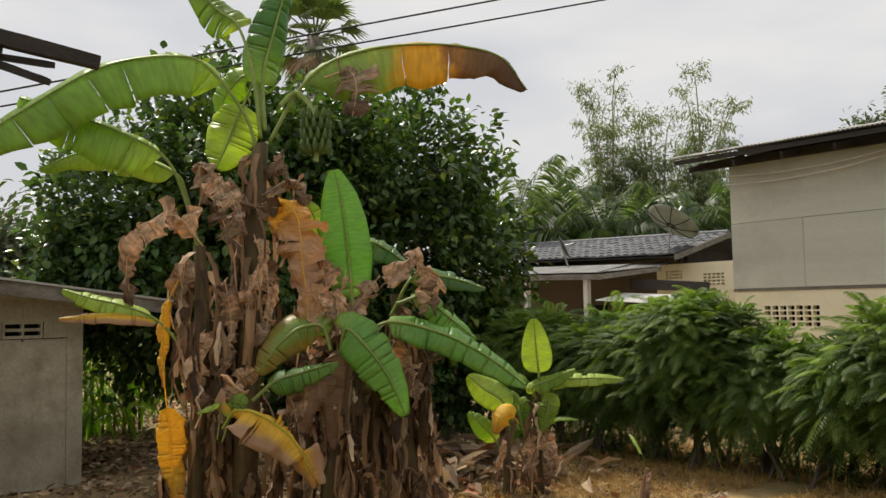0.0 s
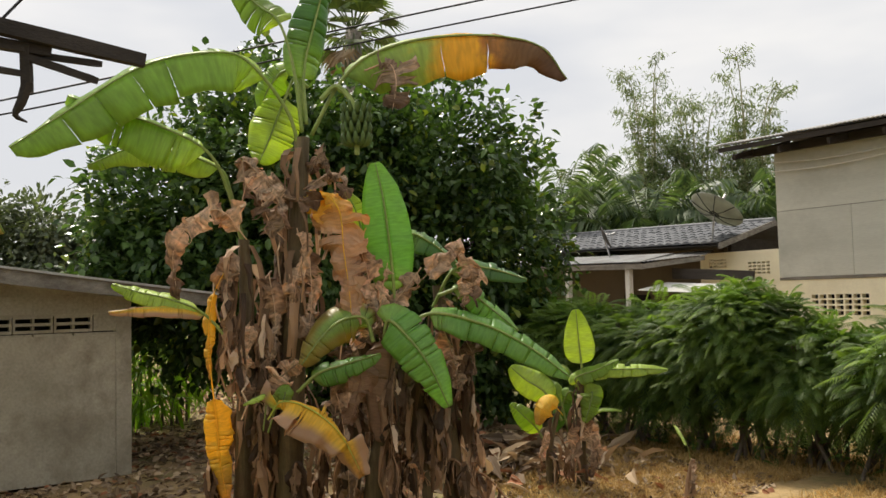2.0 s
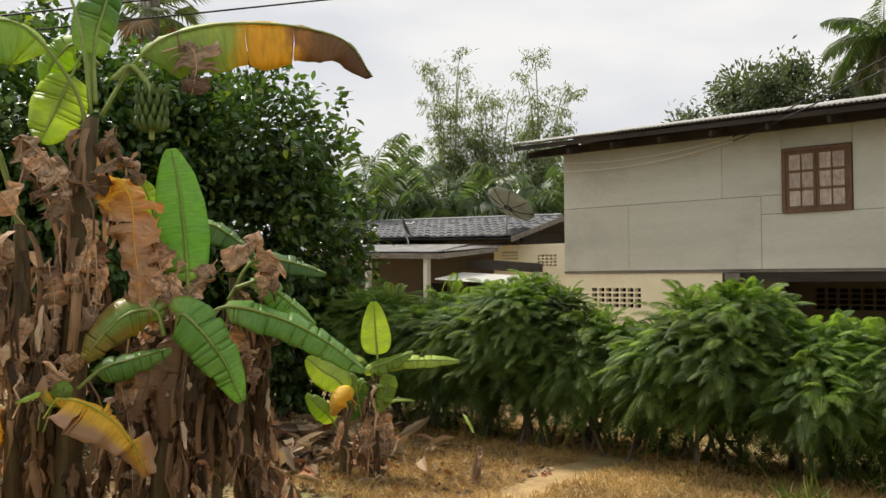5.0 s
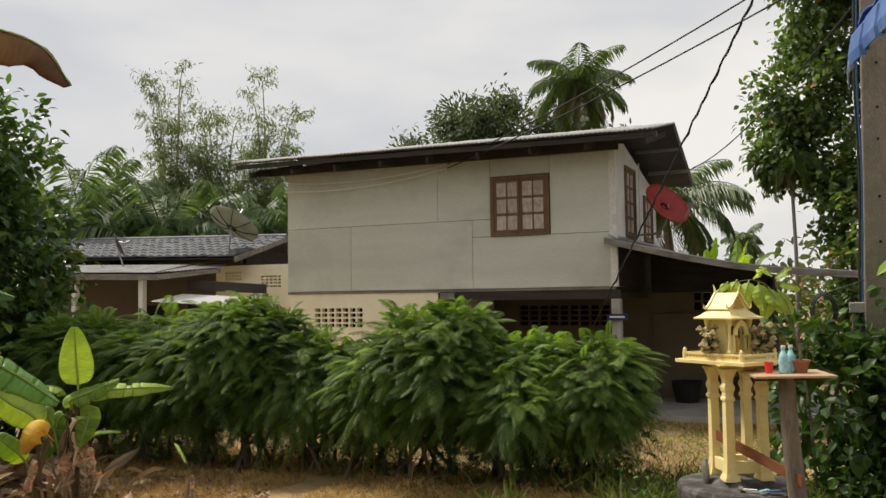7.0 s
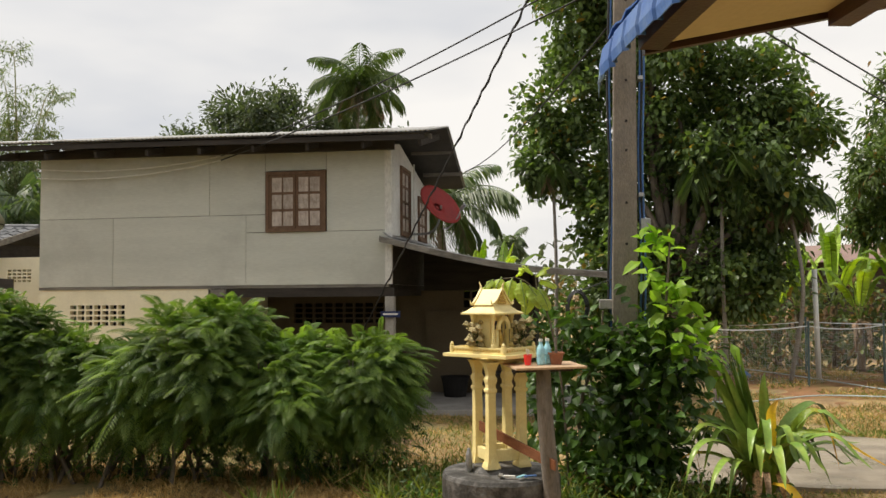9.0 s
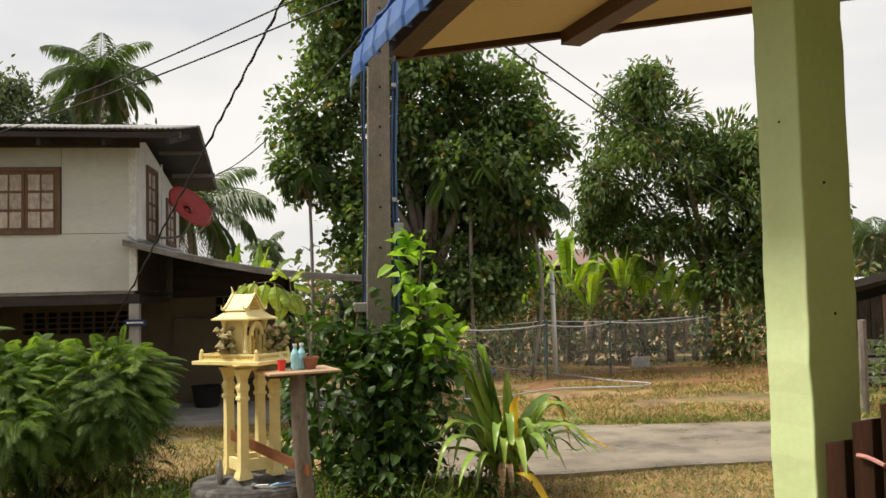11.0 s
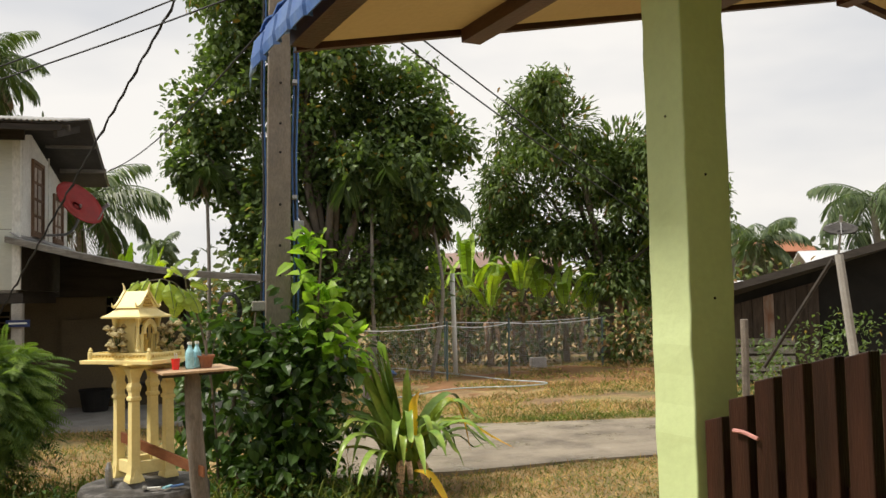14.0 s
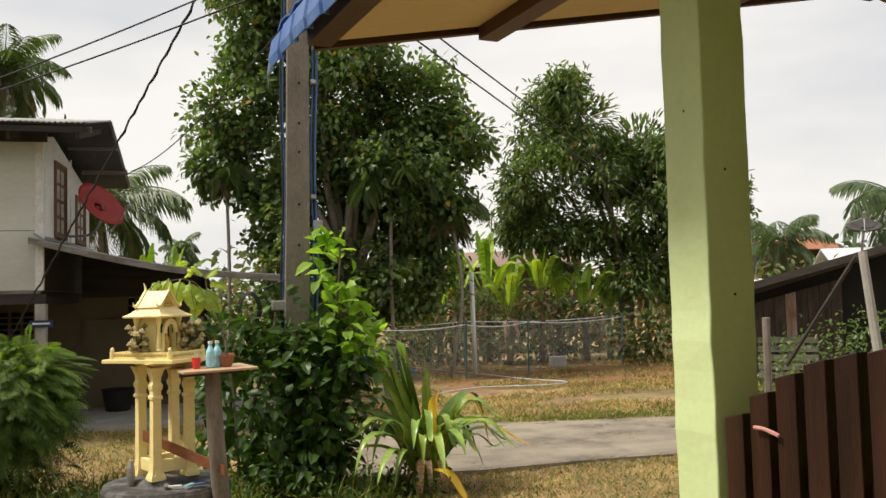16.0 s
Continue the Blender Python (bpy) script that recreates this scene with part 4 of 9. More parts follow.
def satellite_dish(name, label, centre, normal, r, mat, foot, ribs=0, offset_arm=False):
    t = thing(name, label, "satellite dish")
    nrm = Vector(normal).normalized()
    q = nrm.to_track_quat("Z", "Y").to_matrix().to_4x4()
    m = Matrix.Translation(centre) @ q
    b = Buf()
    rings, sides = 5, 28
    vs = [m @ Vector((r * k / rings * math.cos(a), r * k / rings * math.sin(a), 0.22 * r * (k / rings) ** 2)) for k in range(1, rings + 1) for a in (2 * math.pi * i / sides for i in range(sides))]
    vs.append(m @ Vector((0, 0, 0)))
    fs = [(k * sides + i, k * sides + (i + 1) % sides, (k + 1) * sides + (i + 1) % sides, (k + 1) * sides + i) for k in range(rings - 1) for i in range(sides)]
    fs += [(len(vs) - 1, i, (i + 1) % sides) for i in range(sides)]
    d = part("reflector", b.add(vs, fs), mat, t, smooth=True)
    s = d.modifiers.new("thickness", "SOLIDIFY")
    s.thickness = 0.012
    f = m @ Vector((0, 0, 0.75 * r))
    if offset_arm:
        p0 = Vector(centre) + Vector((0.2, 0.05, -0.36))
        f = p0 + Vector((0.24, -0.06, 0.34))
        part("feed_arm", Buf().tube(catmull([p0 - Vector((0.12, 0, 0.02)), p0, p0.lerp(f, 0.5) + Vector((0.02, 0, -0.02)), f], 8), 0.013, 6), M["steel"], t)
    for k in range(0 if offset_arm else 3):
        a = 2 * math.pi * (k + 0.2) / 3
        part("feed_arm", Buf().tube([m @ Vector((r * 0.95 * math.cos(a), r * 0.95 * math.sin(a), 0.2 * r)), f], 0.009, 6), M["steel"], t)
    part("receiver", Buf().tube([f - nrm * 0.03, f + nrm * 0.1], [0.035, 0.03], 8), M["steel"], t)
    for k in range(ribs):
        a = 2 * math.pi * k / ribs
        part("rib", Buf().tube([m @ Vector((r * s * math.cos(a), r * s * math.sin(a), 0.22 * r * s * s - 0.015)) for s in (0.05, 0.5, 1)], 0.01, 5), M["cable"], t)
    part("bracket", Buf().tube(catmull(foot, 8), 0.022, 8), M["steel"], t)
    return t


satellite_dish("satellite_dish", "faded red satellite dish on the house's side wall", (-2.5, 15.0, 3.48), (0.66, -0.46, 0.56), 0.44, M["red"], [(-3.08, 15.6, 3.05), (-2.7, 15.4, 3.06), (-2.5, 15.15, 3.25), (-2.44, 15.03, 3.52)], 0, True)


# ---- low tiled house behind the hedge ----
def build_low_house():
    h = thing("bungalow", "low cream bungalow with a grey cement-tile roof", "house")
    tilt = lambda x: -0.025 * (x + 12.2)
    L, R = -21.0, -12.2
    def slope_tiles(x0, x1, y0, z0, y1, z1, cols, rows, seed):
        rng = np.random.default_rng(seed)
        b = Buf()
        w = (x1 - x0) / cols
        for j in range(rows):
            for i in range(cols):
                ya, yb = y0 + (y1 - y0) * j / rows, y0 + (y1 - y0) * (j + 1.12) / rows
                za, zb = z0 + (z1 - z0) * j / rows + 0.03, z0 + (z1 - z0) * (j + 1.12) / rows + 0.004
                xa, xb = x0 + i * w, x0 + (i + 1) * w * 1.0
                e = rng.normal(0, 0.004)
                prof = [(0, 0.0), (0.25, 0.035), (0.5, 0.045), (0.75, 0.02), (1, 0.0)]
                vs = [(x0 + (i + u) * w, y, z + hgt + e + tilt(xa)) for y, z in ((ya, za), (yb, zb)) for u, hgt in prof]
                vs += [(x0 + (i + u) * w, ya, za - 0.02 + e + tilt(xa)) for u, _ in prof]
                b.add(vs, [(k, k + 1, k + 6, k + 5) for k in range(4)] + [(10 + k, 11 + k, k + 1, k) for k in range(4)])
        return b
    tagged(part("roof", slope_tiles(L, R + 0.0, 15.6, 2.95, 17.6, 3.5, 34, 7, 1), M["tile"], h, "rows of grey cement tiles"), kind="stuff")
    part("roof_slope", Buf().slab([(L, 17.6, 3.48 + tilt(L)), (R, 17.6, 3.48), (R, 20, 2.7), (L, 20, 2.7 + tilt(L))], 0.03), M["tile"], h)
    # dark board below the tiles carries the roof's shade in its colour
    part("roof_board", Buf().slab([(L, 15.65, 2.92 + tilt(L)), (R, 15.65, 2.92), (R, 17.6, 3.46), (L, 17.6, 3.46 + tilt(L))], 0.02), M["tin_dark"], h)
    part("ridge_cap", Buf().tube([(L, 17.6, 3.53 + tilt(L)), (R + 0.03, 17.6, 3.53)], 0.07, 8), M["tile"], h)
    part("barge_board", Buf().slab([(R + 0.05, 15.55, 2.82), (R + 0.05, 17.62, 3.4), (R + 0.05, 17.62, 3.53), (R + 0.05, 15.55, 2.95)], 0.04), M["grey_timber"], h)
    part("barge_board", Buf().slab([(R + 0.05, 17.62, 3.4), (R + 0.05, 20, 2.62), (R + 0.05, 20, 2.75), (R + 0.05, 17.62, 3.53)], 0.04), M["grey_timber"], h)
    part("wall", pierced_wall(-13.3, -10.9, 0, 2.78, 16.3, 16.42, vent_holes(-13.05, -12.55, 2.42, 2.64, 5, 3, 0.03) + vent_holes(-12.0, -11.42, 2.24, 2.54, 5, 4, 0.03)), M["cream"], h, "cream wall with vent blocks")
    part("vent_backing", Buf().box((-13.2, 16.6, 2.0), (-11.0, 16.62, 2.75)), M["black"], h)
    # darkened tan puts the porch shade into the wall colour
    part("wall", Buf().box((-20.5, 17.2, 0), (-13.3, 17.32, 2.95)), M["tan_shaded"], h)
    part("wall", Buf().box((-13.42, 16.3, 0), (-13.3, 17.2, 2.78)), M["tan_shaded"], h)
    part("gable", Buf().box((-12.6, 16.42, 2.78), (-12.5, 18.4, 3.1)), M["dark_timber"], h)
    # black panels on the wall stand in for shaded doorways
    part("doorway", Buf().box((-16.6, 17.16, 0), (-15.7, 17.198, 1.85)), M["black"], h)
    part("doorway", Buf().box((-14.9, 17.16, 0.2), (-14.2, 17.198, 1.9)), M["black"], h)
    # porch
    part("porch_roof", Buf().sheet((-19.5, 14.45, 2.62 + 0.13), (6.05, 0, -0.15), (-0.0, 1.15, 0.2), 300, 0.015, 0.09), M["tin"], h)
    # dark sheet below the porch roof, coloured as shade
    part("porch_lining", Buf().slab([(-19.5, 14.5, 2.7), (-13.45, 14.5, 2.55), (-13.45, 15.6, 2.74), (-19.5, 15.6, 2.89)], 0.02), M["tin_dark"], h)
    part("porch_fascia", Buf().slab([(-19.5, 14.46, 2.58), (-13.43, 14.46, 2.43), (-13.43, 14.46, 2.56), (-19.5, 14.46, 2.71)], 0.03), M["grey_timber"], h)
    part("porch_fascia", Buf().slab([(-13.42, 14.44, 2.43), (-12.6, 15.6, 2.6), (-12.6, 15.6, 2.7), (-13.42, 14.44, 2.55)], 0.03), M["grey_timber"], h)
    part("porch_roof", Buf().sheet((-13.45, 14.45, 2.6), (0.85, 1.15, 0.12), (-0.4, 0.9, 0.16), 60, 0.015, 0.09), M["tin"], h)
    for x in (-18.2, -16.1, -14.05):
        part("post", Buf().box((x, 14.55, 0), (x + 0.13, 14.68, 2.5)), M["white_board"], h, bevel=0.008)
    part("awning", Buf().sheet((-13.3, 15.15, 2.12), (2.2, 0.1, -0.12), (-0.25, -0.75, -0.16), 120, 0.012, 0.08), M["pvc"], h, "bright new metal awning sheet")
    part("awning_board", Buf().slab([(-13.3, 15.3, 2.2), (-11.2, 15.4, 2.1), (-11.2, 15.4, 2.3), (-13.3, 15.3, 2.45)], 0.03), M["dark_timber"], h)


build_low_house()
M["mesh_dish"] = leaf_mat("pale_dish_mesh", (0.3, 0.31, 0.26), (0.34, 0.35, 0.29), 0.6, 0.5, trans=(1, 1, 0.95))
satellite_dish("mesh_dish", "large grey mesh satellite dish on a pole", (-12.42, 15.75, 3.62), (0.15, 0.56, 0.78), 0.62, M["mesh_dish"], [(-12.55, 15.8, 2.98), (-12.5, 15.8, 3.3), (-12.44, 15.77, 3.58)], 8)
satellite_dish("old_dish", "small dark dish seen edge-on over the porch", (-15.35, 15.2, 3.28), (0.63, 0.64, 0.4), 0.3, M["tin_dark"], [(-15.2, 15.3, 2.7), (-15.28, 15.25, 3.0), (-15.33, 15.2, 3.26)])


# ---- block shed ----
def first_vent(parent, y, bw, bh, j):
    """A vent block: two rows of slots between ribs, in the row under the eave."""
    b = Buf()
    for k in range(3):
        b.box((-10.16, y + 0.006, j * bh + 0.004 + k * 0.078), (-10.04, y + bw - 0.006, j * bh + 0.036 + k * 0.078))
    for k in range(3):
        b.box((-10.155, y + 0.006 + k * 0.184, j * bh + 0.03), (-10.045, y + 0.03 + k * 0.184, j * bh + 0.165))
    part("vent_block", b, M["blockwall"], parent)


def build_shed():
    s = thing("block_shed", "small grey block shed with a low sheet roof", "shed")
    top = lambda y: 1.98 - 0.125 * (y - 2.45)
    core = Buf()
    core.box((-13.0, -4.0, 0), (-10.17, 2.36, 1.78))
    part("core", core, M["black"], s)
    bw, bh, y1 = 0.4, 0.2, 2.46
    rng = np.random.default_rng(5)
    meshes = Buf().box((-0.06, 0.006, 0.006), (0.06, bw - 0.006, bh - 0.006))
    first = None
    for j in range(10):
        for i in range(13):
            y = y1 - (i + 1) * bw + (0.2 if j % 2 else 0)
            if y + bw > y1 + 0.01:
                y = y1 - bw
            if j == 8 and y < 1.95:
                first_vent(s, y, bw, bh, j)
                continue
            m = Matrix.Translation((-10.1 + rng.normal(0, 0.0015), y, j * bh))
            if first is None:
                first = obj("block", meshes, M["blockwall"], s, loc=m)
            else:
                o = first.copy()
                scene.collection.objects.link(o)
                o.matrix_basis = m
    part("pier", Buf().box((-10.17, 2.3, 0), (-10.03, 2.47, 1.95)), M["blockwall"], s, bevel=0.01)
    part("render_coat", Buf().box((-10.05, -4.0, 0), (-10.032, 2.29, 1.57)), M["blockwall"], s, "thin grey render over blocks")
    part("wall", Buf().box((-13.0, 2.36, 0), (-10.17, 2.46, 1.9)), M["blockwall"], s)
    part("gable_strip", Buf().slab([(-10.05, -4, 1.78), (-10.05, 2.46, 1.78), (-10.05, 2.46, top(2.46)), (-10.05, -4, top(-4))], 0.06), M["blockwall"], s)
    part("roof", Buf().slab([(-9.55, -5, top(-5) + 0.235), (-9.55, 3.32, top(3.4) + 0.138), (-13.2, 3.4, top(3.4) + 0.2), (-13.2, -5, top(-5) + 0.3)], 0.025), M["tin"], s, "pale sheet roof")
    part("edge_board", Buf().slab([(-9.58, -5, top(-5) + 0.02), (-9.58, 3.3, top(3.4) - 0.02), (-9.58, 3.3, top(3.4) + 0.113), (-9.58, -5, top(-5) + 0.21)], 0.035), M["grey_timber"], s, "grey roof edge board")


build_shed()


# ---- shrine and offering table ----
SHRINE = pose(-0.71, 7.3, 0, 0, 0, -34)


def build_shrine():
    ring = thing("concrete_ring", "dark mossy concrete well ring used as a plinth", "plinth")
    part("ring", Buf().lathe([(0.48, 0.0), (0.48, 0.19), (0.495, 0.21), (0.5, 0.24), (0.5, 0.4), (0.485, 0.43), (0.44, 0.44), (0.3, 0.445)], 40, (-0.65, 7.3, 0)), M["wetstone"], ring, smooth=False)
    part("pad", Buf().lathe([(0.3, 0.43), (0.27, 0.47), (0.25, 0.49), (0.1, 0.493)], 9, (-0.68, 7.32, 0)), M["wetstone"], ring, "lump of dark mortar")
    s = thing("spirit_house", "yellow-painted spirit house on pillars with a stepped roof", "shrine")
    g = M["gold"]
    # stand: four square pillars with flared feet on a low frame
    st = pose(-0.66, 7.3, 0.485, 0, 0, 30)
    a = 0.14
    for k in range(4):
        m = st @ pose(0, 0, 0, 0, 0, 90 * k)
        part("base_rail", Buf().box((-a + 0.03, -a - 0.022, 0.055), (a - 0.03, -a + 0.022, 0.15), m), g, s, bevel=0.004)
        part("pillar", Buf().lathe([(0.085, 0), (0.083, 0.02), (0.062, 0.06), (0.05, 0.13), (0.046, 0.62), (0.06, 0.63), (0.06, 0.65), (0.047, 0.66), (0.047, 0.69), (0.058, 0.71), (0.062, 0.735), (0.045, 0.765), (0.05, 0.8), (0.072, 0.85), (0.09, 0.875)], 4, (-a, -a, 0), square=True), g, s).matrix_basis = m
        foot = Buf()
        for sx in (-1, 1):
            foot.add([m @ Vector(p) for p in ((-a + sx * 0.05, -a - 0.062, 0.0), (-a, -a - 0.062, 0.0), (-a, -a - 0.045, 0.1), (-a + sx * 0.05, -a - 0.03, 0.0))], [(0, 1, 2), (1, 3, 2), (0, 2, 3)])
        part("foot_ornament", foot, g, s)
    part("apron", Buf().lathe([(0.21, 0.86), (0.25, 0.89), (0.33, 0.905), (0.33, 0.913)], 4, (0, 0, 0), square=True), g, s).matrix_basis = st
    # deck with railing, longer along the front
    dx, dy, dz = 0.285, 0.2, 1.425
    dk = part("deck", Buf().box((-dx - 0.065, -dy - 0.05, dz - 0.03), (dx + 0.065, dy + 0.05, dz)), g, s, bevel=0.004)
    dk.matrix_basis = SHRINE
    for k, (w, d) in enumerate(((dx, dy), (dy, dx), (dx, dy), (dy, dx))):
        m = SHRINE @ pose(0, 0, dz, 0, 0, 90 * k)
        part("railing", Buf().box((-w + 0.012, -d - 0.01, 0.042), (w - 0.012, -d + 0.01, 0.056), m).box((-w + 0.012, -d - 0.01, 0.0), (w - 0.012, -d + 0.01, 0.014), m).box((-w + 0.012, -d - 0.004, 0.014), (w - 0.012, -d + 0.004, 0.042), m), g, s)
        fr = Buf()
        n = int(2 * w / 0.034)
        for i in range(n):
            x = -w + 0.02 + i * (2 * w - 0.04) / n
            e = (2 * w - 0.04) / n
            fr.add([m @ Vector(p) for p in ((x, -d - 0.009, 0.016), (x + e * 0.5, -d - 0.011, 0.04), (x + e, -d - 0.009, 0.016), (x + e * 0.5, -d - 0.006, 0.024))], [(0, 1, 3), (3, 1, 2)])
        part("rail_ornament", fr, M["gold_dark"], s)
        part("finial", Buf().lathe([(0.02, 0.0), (0.02, 0.06), (0.012, 0.064), (0.017, 0.074), (0.012, 0.086), (0.003, 0.098)], 8, (-w, -d, 0)), g, s).matrix_basis = m
    # chapel: plinth, four columns, back wall and the arched niche
    cx, cy = 0.11, 0.12
    part("chapel_plinth", Buf().lathe([(0.2, 0), (0.2, 0.02), (0.175, 0.03), (0.175, 0.05)], 4, (0, 0, dz), square=True), g, s).matrix_basis = SHRINE
    part("chapel_wall", Buf().box((-cx, -cy * 0.8, dz + 0.05), (cx * 0.55, cy * 0.8, dz + 0.33)), g, s).matrix_basis = SHRINE
    for x in (-cx, cx):
        for y in (-cy, cy):
            part("column", Buf().lathe([(0.024, 0.05), (0.024, 0.065), (0.014, 0.08), (0.013, 0.25), (0.022, 0.29), (0.03, 0.33)], 8, (x, y, dz)), g, s).matrix_basis = SHRINE
    arch = Buf()
    for k in range(10):
        t0, t1 = math.pi * k / 10, math.pi * (k + 1) / 10
        arch.slab([(cx + 0.004, 0.05 * math.cos(t0), dz + 0.2 + 0.075 * math.sin(t0)), (cx + 0.004, 0.085 * math.cos(t0), dz + 0.2 + 0.12 * math.sin(t0)), (cx + 0.004, 0.085 * math.cos(t1), dz + 0.2 + 0.12 * math.sin(t1)), (cx + 0.004, 0.05 * math.cos(t1), dz + 0.2 + 0.075 * math.sin(t1))], -0.02)
    for y in (-0.07, 0.07):
        arch.box((cx - 0.016, y - 0.016, dz + 0.05), (cx + 0.004, y + 0.016, dz + 0.2))
    part("arch", arch, g, s).matrix_basis = SHRINE
    # dark panel behind the arch puts the niche's shade into colour
    part("niche", Buf().box((cx * 0.55, -0.055, dz + 0.06), (cx * 0.6, 0.055, dz + 0.27)), M["dark_timber"], s, "dark panel standing in for shade in the recess").matrix_basis = SHRINE
    part("niche_figure", Buf().lathe([(0.03, 0.06), (0.024, 0.1), (0.03, 0.15), (0.012, 0.18), (0.016, 0.2), (0.003, 0.24)], 8, (cx * 0.75, 0, dz)), M["gold_dark"], s, "plain ochre figure").matrix_basis = SHRINE
    # hipped eave and the steep flared gable above it
    ez = 1.748
    part("eave", Buf().lathe([(0.17, 0.0), (0.268, 0.004), (0.272, 0.016), (0.22, 0.036), (0.165, 0.07), (0.15, 0.09)], 4, (0, 0, ez), square=True), g, s).matrix_basis = SHRINE
    prof = [(-0.125, 0.085), (-0.1, 0.1), (-0.062, 0.14), (-0.03, 0.182), (0, 0.218), (0.03, 0.182), (0.062, 0.14), (0.1, 0.1), (0.125, 0.085)]
    roof = Buf()
    roof.add([(x, y, ez + z) for x in (-0.115, 0.105) for y, z in prof], [(k, k + 9, k + 10, k + 1) for k in range(8)] + [tuple(range(9)), tuple(range(17, 8, -1))])
    part("gable_roof", roof, g, s).matrix_basis = SHRINE
    for x, o in ((-0.128, -1), (0.106, 1)):
        v = Buf()
        for (ya, za), (yb, zb) in zip(prof, prof[1:]):
            v.add([(x, ya, ez + za), (x, yb, ez + zb), (x, yb, ez + zb + 0.016), (x, ya, ez + za + 0.016), (x + 0.018, ya, ez + za), (x + 0.018, yb, ez + zb), (x + 0.018, yb, ez + zb + 0.016), (x + 0.018, ya, ez + za + 0.016)], [(3, 2, 1, 0), (4, 5, 6, 7), (0, 1, 5, 4), (2, 3, 7, 6)])
        v.tube([(x + 0.009, 0, ez + 0.21), (x + 0.009 + o * 0.006, 0, ez + 0.25), (x + 0.009 + o * 0.022, 0, ez + 0.285)], [0.012, 0.008, 0.002], 6)
        for sgn in (-1, 1):
            v.tube([(x + 0.009, sgn * 0.12, ez + 0.088), (x + 0.009, sgn * 0.142, ez + 0.098), (x + 0.009, sgn * 0.15, ez + 0.128)], [0.01, 0.008, 0.002], 6)
        part("barge_ornament", v, g, s).matrix_basis = SHRINE
    tri = Buf()
    for row, n in ((0, 4), (1, 3), (2, 2), (3, 1)):
        for i in range(n):
            tri.lathe([(0.013, -0.012), (0.016, 0.0), (0.004, 0.016)], 6, (0.11, (i - (n - 1) / 2) * 0.028, ez + 0.105 + 0.025 * row))
    part("pediment_ornament", tri, M["gold_dark"], s).matrix_basis = SHRINE
    # dried flower bunches either side of the chapel
    rng = np.random.default_rng(8)
    for cx_, cy_ in ((-0.045, -0.165), (0.2, 0.14)):
        v = thing("flower_vase", "bunch of dried marigolds in a small vase", "flowers", SHRINE @ pose(cx_, cy_, dz), "vases on the shrine deck")
        part("vase", Buf().lathe([(0.016, 0), (0.03, 0.02), (0.026, 0.045), (0.014, 0.06), (0.02, 0.075)], 10), g, v)
        heads, stems = Buf(), Buf()
        for k in range(32):
            a_, r_, z = k * 2.4 + rng.normal(0, 0.3), rng.uniform(0.02, 0.105), rng.uniform(0.05, 0.28)
            p = Vector((r_ * math.cos(a_), r_ * math.sin(a_), z))
            stems.tube([(0, 0, 0.06), p * 0.6 + Vector((0, 0, 0.03)), p], 0.003, 4)
            for lay in range(3):
                rr = 0.031 - 0.007 * lay
                ring_ = [p + Vector((rr * (1 + 0.25 * (i % 2)) * math.cos(i * math.pi / 5), rr * (1 + 0.25 * (i % 2)) * math.sin(i * math.pi / 5), 0.009 * lay - 0.006 * (i % 2))) for i in range(10)]
                heads.add(ring_ + [p + Vector((0, 0, 0.014 + 0.008 * lay)), p - Vector((0, 0, 0.02))], [(i, (i + 1) % 10, 10) for i in range(10)] + [((i + 1) % 10, i, 11) for i in range(10)])
        part("stems", stems, M["vine"], v)
        part("blossoms", heads, M["flower"], v)


build_shrine()


